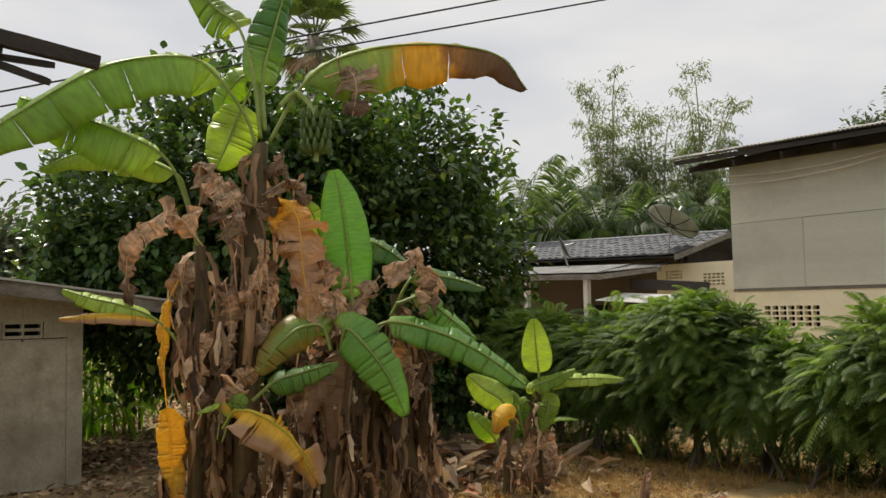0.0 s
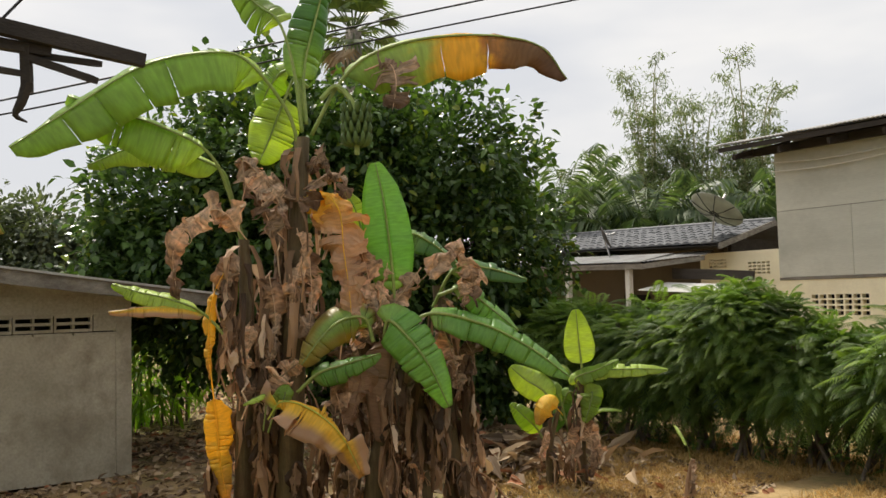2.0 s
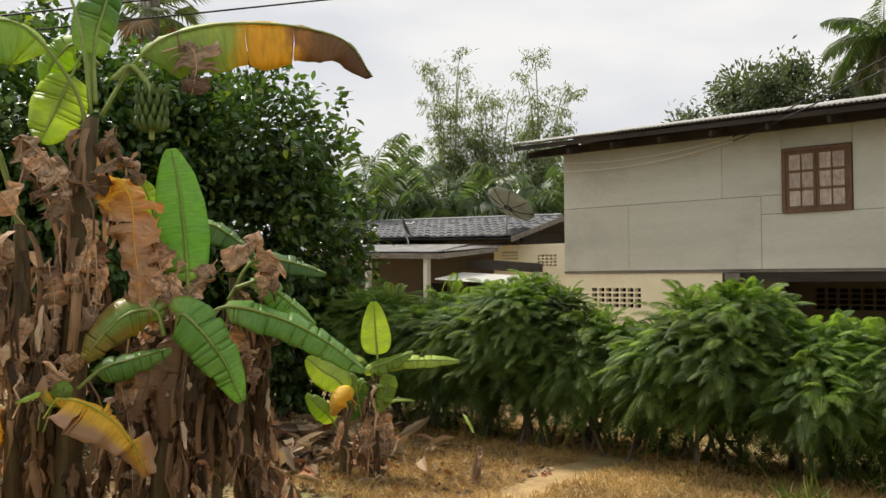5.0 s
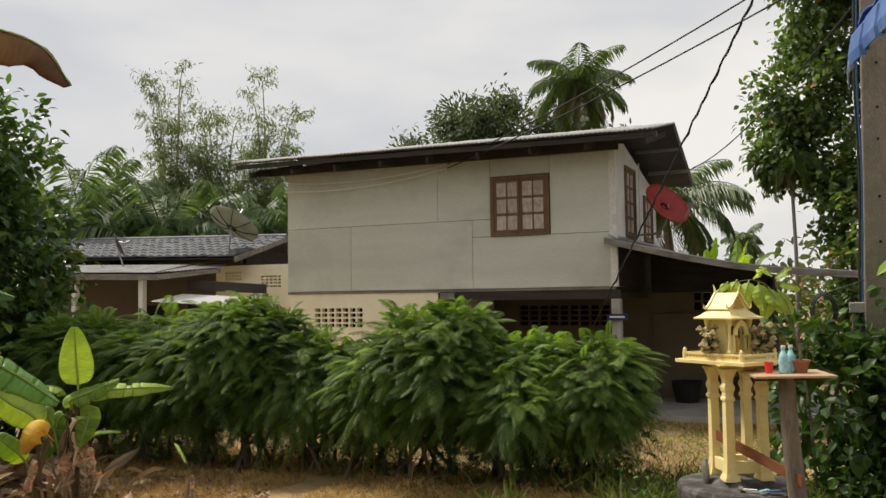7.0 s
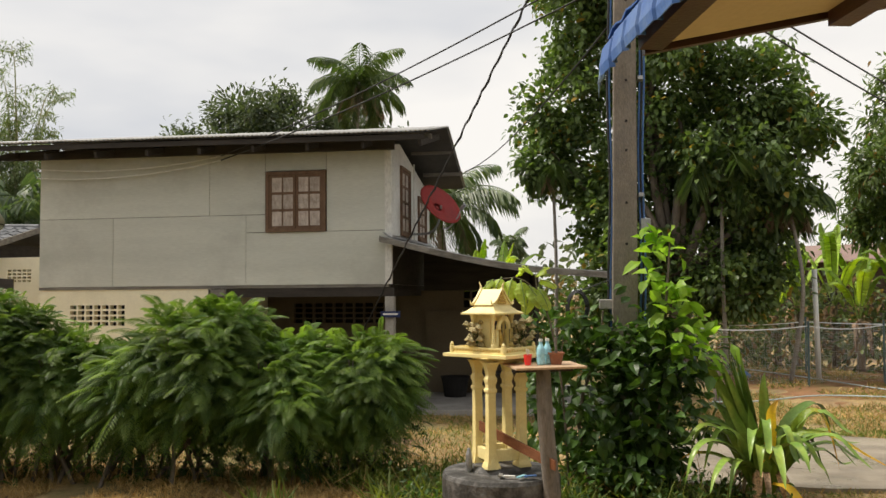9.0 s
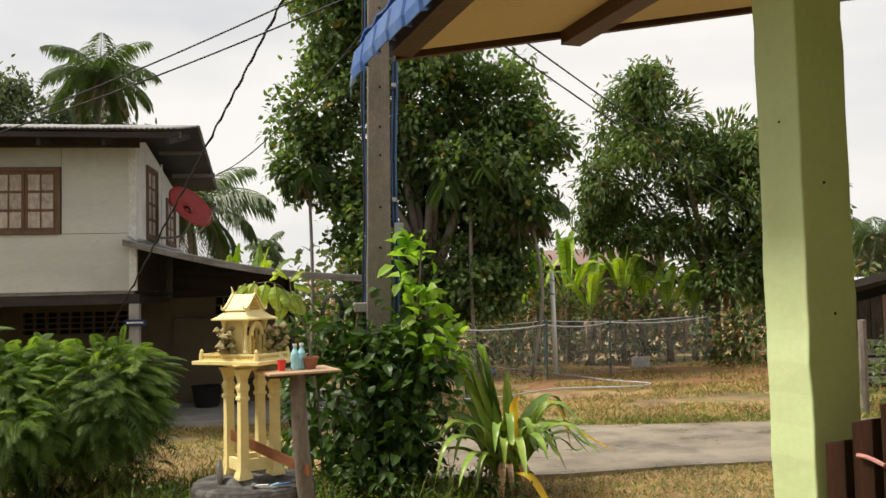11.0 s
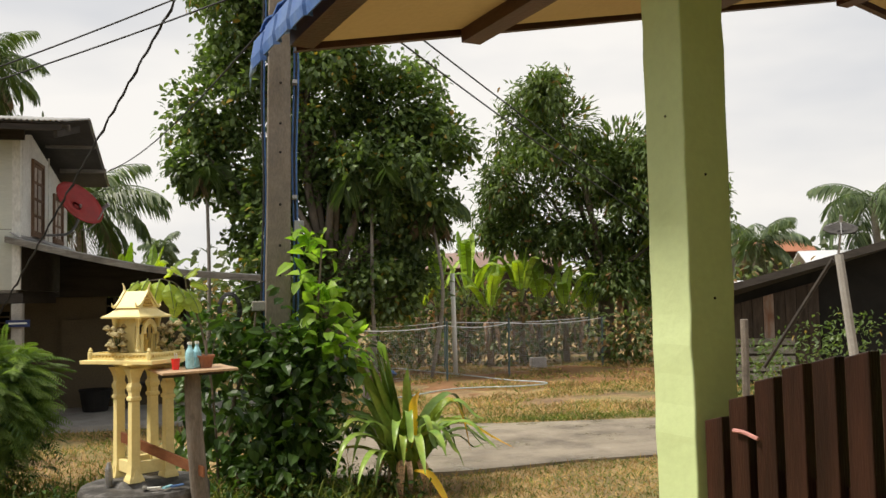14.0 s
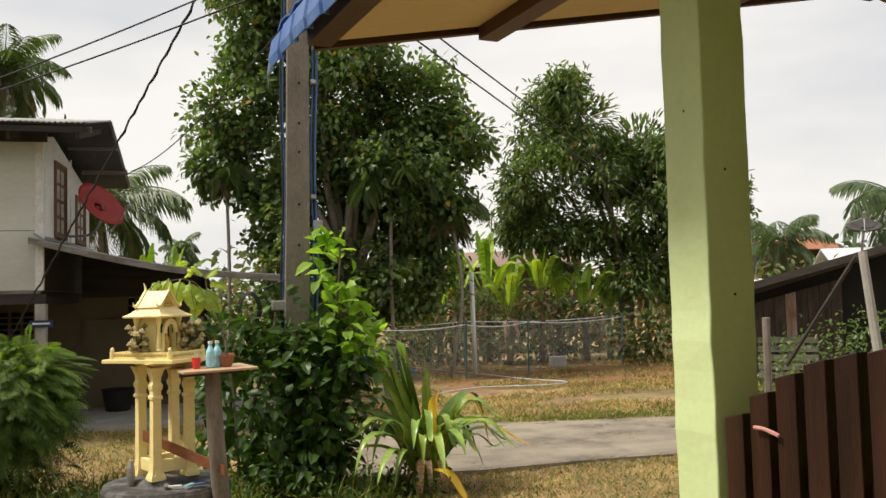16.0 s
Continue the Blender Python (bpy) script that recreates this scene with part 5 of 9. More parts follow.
def build_table():
    t = thing("offering_table", "rough board on a weathered wooden post", "table")
    rng = np.random.default_rng(2)
    part("board", Buf().box((-0.29, -0.24, -0.009), (0.29, 0.24, 0.009), pose(-0.265, 7.05, 1.338, 0.6, -0.6, 18)), M["board"], t, bevel=0.003)
    part("batten", Buf().box((-0.24, -0.03, -0.045), (0.24, 0.03, -0.011), pose(-0.265, 7.0, 1.338, 0.6, -0.6, 18)), M["dark_timber"], t)
    path = catmull([(-0.2, 7.0, -0.1), (-0.225, 7.0, 0.4), (-0.262, 7.0, 0.9), (-0.275, 7.0, 1.325)], 12)
    b = Buf()
    sides = 12
    vs = [(x + (0.074 - 0.014 * k / 11) * (1 + 0.12 * math.sin(3 * a + 1)) * math.cos(a), y + 0.08 * (1 + 0.1 * math.sin(2 * a)) * math.sin(a), z) for k, (x, y, z) in enumerate(path) for a in (2 * math.pi * i / sides for i in range(sides))]
    b.add(vs, [(k * sides + i, k * sides + (i + 1) % sides, (k + 1) * sides + (i + 1) % sides, (k + 1) * sides + i) for k in range(11) for i in range(sides)])
    part("post", b, M["trunkwood"], t, smooth=True)
    part("brace", Buf().slab([(-0.83, 7.28, 0.77), (-0.185, 6.905, 0.52), (-0.185, 6.905, 0.6), (-0.83, 7.28, 0.85)], 0.022), M["redwood"], t, "red-brown plank brace")
    z = 1.347
    c = thing("red_cup", "bright red plastic cup on the table", "cup")
    part("body", Buf().lathe([(0.025, 0), (0.036, 0.085), (0.034, 0.085), (0.023, 0.005)], 16, (-0.39, 6.98, z)), M["cup"], c)
    part("straw", Buf().tube([(-0.39, 6.98, z + 0.02), (-0.398, 6.98, z + 0.13)], 0.004, 6), M["pvc"], c)
    part("straw", Buf().tube([(-0.385, 6.98, z + 0.02), (-0.38, 6.985, z + 0.125)], 0.004, 6), M["pvc"], c)
    w = thing("water_bottle", "pale blue wrapped plastic bottle", "bottle")
    part("body", Buf().lathe([(0.03, 0), (0.036, 0.01), (0.034, 0.06), (0.037, 0.09), (0.033, 0.13), (0.014, 0.17), (0.014, 0.19)], 14, (-0.285, 7.0, z)), M["blue_plastic"], w)
    part("cap", Buf().lathe([(0.017, 0.19), (0.017, 0.21)], 12, (-0.285, 7.0, z)), M["pvc"], w)
    w2 = copy_thing(w, pose(0.05, 0.07, 0.0))
    p = thing("flower_pot", "small terracotta pot with a scalloped rim", "pot")
    part("pot", Buf().lathe([(0.042, 0), (0.06, 0.08), (0.07, 0.085), (0.07, 0.1), (0.055, 0.098), (0.045, 0.05)], 16, (-0.165, 7.06, z)), M["terracotta"], p)
    part("stem", Buf().tube([(-0.165, 7.06, z + 0.05), (-0.165, 7.06, z + 0.22)], 0.012, 6), M["trunkwood"], p)
    lit = thing("plastic_scraps", "scraps of wrapping and coloured plastic on the plinth", "litter")
    for k, (x, y, mm) in enumerate(((-0.55, 6.92, "pvc"), (-0.38, 6.95, "conduit"), (-0.45, 6.93, "blue_plastic"), (-0.62, 6.95, "steel"))):
        part("scrap", Buf().box((-0.05, -0.015, 0), (0.05, 0.015, 0.012), pose(x, y, 0.46, 0, 0, 30 * k)), M[mm], lit)
    b = thing("incense_bag", "grey plastic bag leaning on a shrine pillar", "bag")
    part("bag", Buf().lathe([(0.02, 0), (0.03, 0.06), (0.028, 0.14), (0.012, 0.19)], 8, (-0.9, 7.14, 0.452)), M["steel"], b)


build_table()


# ---- utility pole and cables ----
def build_pole():
    p = thing("utility_pole", "square weathered concrete utility pole with bolt holes", "utility pole")
    cx, cy = 0.5, 8.95
    b = Buf()
    lv = []
    for z, wdt, dx in ((-0.2, 0.135, -0.06), (3.0, 0.12, 0.0), (9.0, 0.09, 0.1)):
        lv += [(cx + dx + sx * wdt, cy + sy * wdt, z) for sx, sy in ((-1, -1), (1, -1), (1, 1), (-1, 1))]
    b.add(lv, [(k * 4 + i, k * 4 + (i + 1) % 4, (k + 1) * 4 + (i + 1) % 4, (k + 1) * 4 + i) for k in range(2) for i in range(4)])
    part("shaft", b, M["pole"], p, bevel=0.012)
    for k in range(9):
        z = 2.0 + k * 0.42 + (0.12 if k % 3 == 0 else 0)
        w = 0.135 - 0.0047 * z
        part("bolt_hole", Buf().lathe([(0.014, 0), (0.014, 0.003)], 8, (0, 0, 0)), M["black"], p).matrix_basis = pose(cx - 0.035 + 0.016 * z, cy - w - 0.001, z, 90)
    for sx, mm in ((-1, "conduit"), (-1.15, "cable"), (1, "conduit"), (1.12, "cable"), (1.28, "conduit")):
        path = [(cx + sx * 0.145 - 0.03 + z * 0.012 + 0.012 * math.sin(z * 3 + sx), cy - 0.03, z) for z in np.linspace(0.3, 8, 26)]
        part("conduit", Buf().tube(path, 0.011, 6), M[mm], p)
    for z in (2.9, 4.1):
        part("clamp", Buf().box((cx + 0.1 + z * 0.012, cy - 0.13, z), (cx + 0.15 + z * 0.012, cy - 0.02, z + 0.04)), M["steel"], p, bevel=0.004)
    part("meter_box", Buf().box((cx + 0.15, cy - 0.1, 2.56), (cx + 0.25, cy, 2.68)), M["steel"], p, bevel=0.01)
    part("meter_box", Buf().box((cx - 0.28, cy - 0.1, 1.76), (cx - 0.14, cy, 1.86)), M["concrete"], p, bevel=0.01)


build_pole()


def cable(name, label, a, b_, sag, r=0.012, n=24, twist=0.0, mat="cable"):
    pts = []
    for k in range(n + 1):
        t = k / n
        q = Vector(a).lerp(Vector(b_), t)
        q.z -= sag * 4 * t * (1 - t)
        if twist:
            q += Vector((math.sin(k * 1.9), math.cos(k * 2.3), math.sin(k * 1.3))) * twist
        pts.append(q)
    tagged(obj(name, Buf().tube(pts, r, 6), M[mat], smooth=True), label, "cable", "overhead cables")



# ---- porch beside the camera ----
PORCH = pose(0, 0, 0, 0, 0, 12.6)


def build_porch():
    p = thing("porch_roof", "blue sheet porch roof with brown boards and cream soffit", "porch roof", PORCH)
    yg, ye, x0, xr = 3.54, -5.0, 1.15, 4.7
    z = lambda x: 3.01 + (x - 1.15) * 0.2
    # waved blue sheet: a stepped tile profile across the slope
    b = Buf()
    ny, nx = 120, 26
    vs = []
    for i in range(nx + 1):
        x = 1.0 + (xr - 1.0) * i / nx
        for j in range(ny + 1):
            y = ye + (yg + 0.06 - ye) * j / ny
            step = 0.02 * (((x - 1.0) / 0.35) % 1.0)
            vs.append((x, y, z(x) + 0.05 + 0.03 * abs(math.sin(math.pi * y / 0.2)) - step))
    fs = [(i * (ny + 1) + j, (i + 1) * (ny + 1) + j, (i + 1) * (ny + 1) + j + 1, i * (ny + 1) + j + 1) for i in range(nx) for j in range(ny)]
    ro = part("sheet", b.add(vs, fs), M["blue_roof"], p, "blue coated roof sheet")
    so = ro.modifiers.new("thickness", "SOLIDIFY")
    so.thickness = 0.008
    part("sheet", Buf().slab([(xr, ye, z(xr) + 0.06), (8.2, ye, z(xr) - 0.6), (8.2, yg, z(xr) - 0.6), (xr, yg, z(xr) + 0.06)], 0.02), M["blue_roof"], p)
    # drooping eave lip pieces
    for k in range(14):
        y = yg - 0.1 - k * 0.2
        lip = Buf()
        sec = [(1.12, 0.1), (1.05, 0.08), (1.0, 0.02), (0.985, -0.06), (0.99, -0.1)]
        q = [(x, y + dy, 2.96 + h + 0.012 * math.sin(k)) for dy in (0.0, 0.012, 0.162, 0.174) for x, h in ([(a - (0.02 if dy in (0.012, 0.162) else 0), c) for a, c in sec])]
        lip.add(q, [(i * 5 + j, i * 5 + j + 1, (i + 1) * 5 + j + 1, (i + 1) * 5 + j) for i in range(3) for j in range(4)])
        lo = part("eave_lip", lip, M["blue_roof"], p)
        lo.modifiers.new("thickness", "SOLIDIFY").thickness = 0.006
    fl = Buf()
    sec = [(1.17, 0.16), (1.09, 0.14), (1.03, 0.08), (0.985, -0.02), (0.97, -0.12)]
    fl.add([(x, yg + 0.02 + dy, 2.96 + h) for dy in (0.0, 0.1) for x, h in sec], [(j, j + 1, 5 + j + 1, 5 + j) for j in range(4)])
    fl.add([(x, yg + 0.12, 2.96 + h - s) for s in (0.0, 0.06) for x, h in sec], [(j, j + 1, 5 + j + 1, 5 + j) for j in range(4)])
    fo = part("flashing", fl, M["blue_light"], p, "pale blue end flashing", smooth=True)
    fo.modifiers.new("thickness", "SOLIDIFY").thickness = 0.005
    part("soffit", Buf().slab([(x0, ye, z(x0) - 0.02), (x0, yg, z(x0) - 0.02), (xr, yg, z(xr) - 0.02), (xr, ye, z(xr) - 0.02)], -0.015), M["soffit"], p, "cream soffit boards")
    part("soffit", Buf().slab([(xr, ye, z(xr) - 0.02), (xr, yg, z(xr) - 0.02), (8.0, yg, z(xr) - 0.64), (8.0, ye, z(xr) - 0.64)], -0.015), M["soffit"], p)
    # boards: gable barge, eave fascia, purlins
    part("barge_board", Buf().slab([(x0, yg + 0.02, z(x0) - 0.06), (xr, yg + 0.02, z(xr) - 0.06), (xr, yg + 0.02, z(xr) + 0.05), (x0, yg + 0.02, z(x0) + 0.05)], 0.04), M["barge"], p)
    part("barge_board", Buf().slab([(xr, yg + 0.02, z(xr) - 0.06), (8.0, yg + 0.02, z(xr) - 0.68), (8.0, yg + 0.02, z(xr) - 0.57), (xr, yg + 0.02, z(xr) + 0.05)], 0.04), M["barge"], p)
    part("fascia", Buf().slab([(x0, ye, z(x0) - 0.05), (x0, yg, z(x0) - 0.05), (x0, yg, z(x0) + 0.06), (x0, ye, z(x0) + 0.06)], 0.035), M["barge"], p)
    part("fascia_lip", Buf().box((x0, ye, z(x0) - 0.05), (x0 + 0.07, yg, z(x0) - 0.02)), M["barge"], p)
    for x in (2.0, 3.3, 4.6):
        part("purlin", Buf().box((x - 0.05, ye, z(x) - 0.11), (x + 0.05, yg + 0.0, z(x) - 0.03)), M["barge"], p)
    q = thing("porch_post", "square pale-lime plastered porch post", "post", PORCH)
    b = Buf()
    rng = np.random.default_rng(4)
    n = 40
    vs = []
    for k in range(n + 1):
        zz = -0.05 + 3.1 * k / n
        for sx, sy in ((0, 0), (1, 0), (1, 1), (0, 1)):
            vs.append((1.61 + 0.15 * sx + rng.normal(0, 0.0012), 1.685 + 0.15 * sy + rng.normal(0, 0.0012), zz))
    b.add(vs, [(k * 4 + i, k * 4 + (i + 1) % 4, (k + 1) * 4 + (i + 1) % 4, (k + 1) * 4 + i) for k in range(n) for i in range(4)])
    part("shaft", b, M["lime_post"], q, bevel=0.005)
    for y, zz in ((1.75, 2.33), (1.8, 1.2)):
        part("nail_hole", Buf().lathe([(0.003, 0), (0.003, 0.002)], 8), M["black"], q).matrix_basis = pose(1.6085, y, zz, 0, -90)
    for x, zz in ((1.675, 2.17), (1.69, 1.85)):
        part("nail_hole", Buf().lathe([(0.0035, 0), (0.0035, 0.002)], 8), M["black"], q).matrix_basis = pose(x, 1.6825, zz, 90)
    # picket gate running back from the post
    g = thing("picket_gate", "dark varnished picket gate with an arched top", "gate", PORCH)
    tops = (1.545, 1.605, 1.655, 1.69, 1.71, 1.725, 1.735, 1.725, 1.71, 1.69)
    for k, t in enumerate(tops):
        y = 1.672 - k * 0.083
        s = Buf()
        w, d = 0.059, 0.036
        hh = [(0, 0), (0.5, 0.012), (1, 0.004)]
        pts = [(1.63, y), (1.63 + d, y), (1.63 + d, y - w), (1.63, y - w)]
        s.add([(x, yy, 0.5) for x, yy in pts] + [(x, yy, t + (0.016 if yy < y else 0)) for x, yy in pts], [(3, 2, 1, 0), (4, 5, 6, 7), (0, 1, 5, 4), (1, 2, 6, 5), (2, 3, 7, 6), (3, 0, 4, 7)])
        part("slat", s, M["slat"], g, bevel=0.003)
    for zz in (0.8, 1.4):
        part("rail", Buf().box((1.655, 0.85, zz), (1.675, 1.672, zz + 0.05)), M["slat"], g)
    part("strap", Buf().tube(catmull([(1.62, 1.565, 1.535), (1.618, 1.53, 1.535), (1.62, 1.49, 1.525)], 8), 0.005, 6), M["pink"], g, "pink plastic strap")
    part("stile", Buf().box((1.69, 0.98, 0.5), (1.73, 1.05, 1.78)), M["slat"], g)
    r = thing("red_bucket", "dull red plastic bucket behind the gate", "bucket", PORCH)
    part("body", Buf().lathe([(0.1, 0.9), (0.13, 1.22), (0.125, 1.22), (0.095, 0.92)], 16, (1.95, 1.42, 0.0)), M["red"], r)
    st = thing("stool", "dark wooden stool behind the gate", "stool", PORCH)
    part("seat", Buf().box((1.8, 1.27, 0.86), (2.1, 1.57, 0.9)), M["slat"], st)
    for x in (1.82, 2.05):
        for y in (1.3, 1.52):
            part("leg", Buf().box((x, y, 0), (x + 0.03, y + 0.03, 0.86)), M["slat"], st)


build_porch()




def build_unseen_home():
    """Unseen plain house added behind the camera: it closes the place, blocks and bounces light."""
    w = tagged(obj("wall_behind", Buf().box((-7.0, -1.15, -0.1), (9.0, -1.0, 3.2)), M["lime_post"]), "unseen pale lime wall, added to block and bounce light", "wall", kind="structure")
    w.matrix_basis = PORCH
    r = tagged(obj("eave_behind", Buf().slab([(-7.2, -1.3, 3.3), (1.2, -1.3, 3.3), (1.2, 0.2, 3.06), (-7.2, 0.2, 3.06)], 0.05), M["barge"]), "unseen dark timber eave, added to block skylight", "eave", kind="structure")
    r.matrix_basis = PORCH
    e = tagged(obj("wall_side", Buf().box((4.4, -1.0, -0.1), (4.5, 1.6, 3.5)), M["lime_post"]), "unseen pale lime side wall, added to keep light off the porch", "wall", kind="structure")
    e.matrix_basis = PORCH


build_unseen_home()


def build_beams():
    b = thing("broken_timbers", "broken dark roof timbers jutting into view", "timber")
    rng = np.random.default_rng(6)
    def plank(a, c, w, t, mat):
        d = (Vector(c) - Vector(a)).normalized()
        up = Vector((0, 0, 1)) - d * d.z
        up.normalize()
        s = d.cross(up)
        A, C = Vector(a), Vector(c)
        vs = []
        for k in range(9):
            q = A.lerp(C, k / 8)
            e = 1 if k < 8 else 0.8
            vs += [q + up * w * e * (1 + rng.normal(0, 0.04)) + s * t, q - up * w * e * (1 + rng.normal(0, 0.05)) + s * t, q - up * w * e - s * t, q + up * w * e - s * t]
        part("timber", Buf().add(vs, [(k * 4 + i, k * 4 + (i + 1) % 4, (k + 1) * 4 + (i + 1) % 4, (k + 1) * 4 + i) for k in range(8) for i in range(4)] + [(3, 2, 1, 0), (32, 33, 34, 35)]), mat, b)
    plank((-3.8, -1.2, 3.16), (-3.6, 0.92, 2.86), 0.029, 0.026, M["dark_timber"])
    plank((-3.85, -1.2, 3.02), (-3.66, 0.58, 2.86), 0.022, 0.018, M["dark_timber"])
    plank((-3.68, 0.5, 2.85), (-3.62, 0.76, 2.83), 0.012, 0.01, M["dark_timber"])
    plank((-3.66, 0.5, 2.83), (-3.6, 0.74, 2.755), 0.014, 0.01, M["dark_timber"])
    plank((-3.85, -1.2, 2.9), (-3.68, 0.5, 2.77), 0.013, 0.012, M["dark_timber"])
    plank((-3.67, 0.49, 2.88), (-3.69, 0.5, 2.7), 0.02, 0.018, M["dark_timber"])
    part("strip", Buf().tube(catmull([(-3.68, 0.5, 2.74), (-3.69, 0.48, 2.66), (-3.7, 0.46, 2.61), (-3.69, 0.5, 2.585)], 10), [0.022, 0.022, 0.021, 0.02, 0.018, 0.015, 0.012, 0.009, 0.006, 0.004], 5), M["dark_timber"], b)
    part("wire", Buf().tube([(-3.9, -1.2, 2.4), (-3.7, 0.2, 2.7), (-3.55, 0.9, 3.6)], 0.006, 5), M["cable"], b)
    part("upright", Buf().box((-3.95, -1.3, 0), (-3.8, -1.15, 3.2)), M["dark_timber"], b)


build_beams()

# ---- banana plants ----
LEAF_RNG = np.random.default_rng(11)


def blade(parent, mat, pts, half, start=0.2, fold=0.5, nrm=(0, 0, 1), crumple=0.0, tears=8):
    """A banana leaf: midrib through pts, blade from 'start' on, halves folded down from the midrib and torn along the side ribs."""
    rng = LEAF_RNG
    n = 44
    mid = catmull(pts, n)
    tan = np.gradient(mid, axis=0)
    tan /= np.linalg.norm(tan, axis=1, keepdims=True) + 1e-9
    up = np.array(nrm, float)
    s = np.cross(tan, up)
    s /= np.linalg.norm(s, axis=1, keepdims=True) + 1e-9
    u = np.cross(s, tan)
    i0 = max(1, int(start * (n - 1)))
    t = (np.arange(n) - i0) / (n - 1 - i0)
    wid = half * np.clip(np.sin(np.clip(t, 0, 1) ** 0.62 * math.pi * 0.985) ** 0.55, 0.0, 1) * (t >= 0)
    rows = 5
    b = Buf()
    seed = rng.uniform(0, 50)
    for sg in (-1, 1):
        cuts = sorted({i0, n - 1, *rng.integers(i0 + 2, n - 2, size=tears).tolist()}) if n - 2 > i0 + 2 and tears else [i0, n - 1]
        for a, c in zip(cuts, cuts[1:]):
            extra = rng.normal(0, 0.05 + 0.5 * (crumple > 0.022)) if tears else 0.0
            ragged = 1 - (abs(rng.normal(0, 0.09)) if tears > 2 else 0.0)
            vs, uvs = [], []
            for i in range(a, c + 1):
                # a torn strip narrows a little at its free corners
                gap = 0.018 if (i in (a, c) and i not in (i0, n - 1)) else 0.0
                ang = fold + extra
                for k in range(rows + 1):
                    q = k / rows
                    a2 = ang * (0.45 + 0.75 * q)
                    off = s[i] * sg * math.cos(min(a2, 1.45)) - u[i] * math.sin(min(a2, 1.45))
                    w = wid[i] * q * (1 - gap * q) * ragged
                    shift = tan[i] * (gap * q * half * (0.5 if i == a else -0.5))
                    p = mid[i] + off * w + shift
                    ripple = 0.009 * math.sin(i * 0.9 + sg) * q * (half / 0.2)
                    p = p + u[i] * ripple
                    if crumple:
                        v = noise.noise_vector((p[0] * 9 + seed, p[1] * 9, p[2] * 9))
                        p = p + np.array(v) * crumple * (0.4 + q)
                        p = p + np.array(noise.noise_vector((p[0] * 23, p[1] * 23 + seed, p[2] * 23))) * crumple * 0.5 * (0.3 + q)
                    vs.append(p)
                    uvs.append((max(0.001, float(t[i])), q))
            m = rows + 1
            b.add(vs, [(j * m + k, j * m + k + 1, (j + 1) * m + k + 1, (j + 1) * m + k) for j in range(c - a) for k in range(rows)], uvs)
    lf = part("leaf", b, M[mat], parent, smooth=crumple < 0.03)
    lf.modifiers.new("thickness", "SOLIDIFY").thickness = 0.003
    dry = mat in ("b_dry", "b_drypale", "b_redbrown", "b_hang", "b_yellow", "b_yellowall")
    r = np.linspace(0.02, 0.005, n) * (0.35 if dry else 0.8) * min(1.0, half / 0.15)
    part("midrib", Buf().tube(mid + u * 0.004, r, 6), (M["b_drypale"] if mat in ("b_dry", "b_drypale") else M[mat]) if dry else M["banana_petiole"], lf, smooth=True)


def stem(parent, pts, r0, r1):
    n = 26
    path = catmull(pts, n)
    b = Buf()
    sides = 14
    vs = []
    for k, p in enumerate(path):
        r = r0 + (r1 - r0) * k / (n - 1)
        for i in range(sides):
            a = 2 * math.pi * i / sides
            rr = r * (1 + 0.1 * math.sin(3 * a + k * 0.25) + 0.06 * noise.noise((math.cos(a) * 3, math.sin(a) * 3, k * 0.4)))
            vs.append((p[0] + rr * math.cos(a), p[1] + rr * math.sin(a), p[2]))
    b.add(vs, [(k * sides + i, k * sides + (i + 1) % sides, (k + 1) * sides + (i + 1) % sides, (k + 1) * sides + i) for k in range(n - 1) for i in range(sides)])
    part("pseudostem", b, M["bananastem"], parent, smooth=True)
    # old leaf sheaths peeling off and hanging down the stem
    rng = LEAF_RNG
    sk = Buf()
    length = float(np.linalg.norm(path[-1] - path[0]))
    for k in range(int(17 * length)):
        p = path[int(rng.integers(2, n - 1))]
        a, L = rng.uniform(0, 6.28), rng.uniform(0.18, 0.6)
        L = min(L, max(0.1, p[2] - 0.02))
        w, out = rng.uniform(0.015, 0.06), rng.uniform(0.03, 0.16)
        o = np.array((math.cos(a), math.sin(a), 0))
        sd = np.array((-math.sin(a), math.cos(a), 0))
        pts2 = []
        tw = rng.normal(0, 1.2)
        for j in range(5):
            q = j / 4
            c = p + o * (r0 * 0.9 + out * math.sin(q * 2.4)) + np.array((0, 0, -L * q + 0.05 * math.sin(q * 3))) + sd * rng.normal(0, 0.015)
            ww = w * (1 - 0.55 * q) * (0.6 + 0.4 * rng.random())
            ax = sd * math.cos(tw * q) + o * math.sin(tw * q)
            pts2 += [c - ax * ww, c + o * 0.012, c + ax * ww]
        sk.add(pts2, [(j * 3 + i, j * 3 + i + 1, j * 3 + i + 4, j * 3 + i + 3) for j in range(4) for i in range(2)])
    tagged(part("dry_sheath", sk, M["dry"], parent, "brown papery leaf sheaths"), kind="stuff")


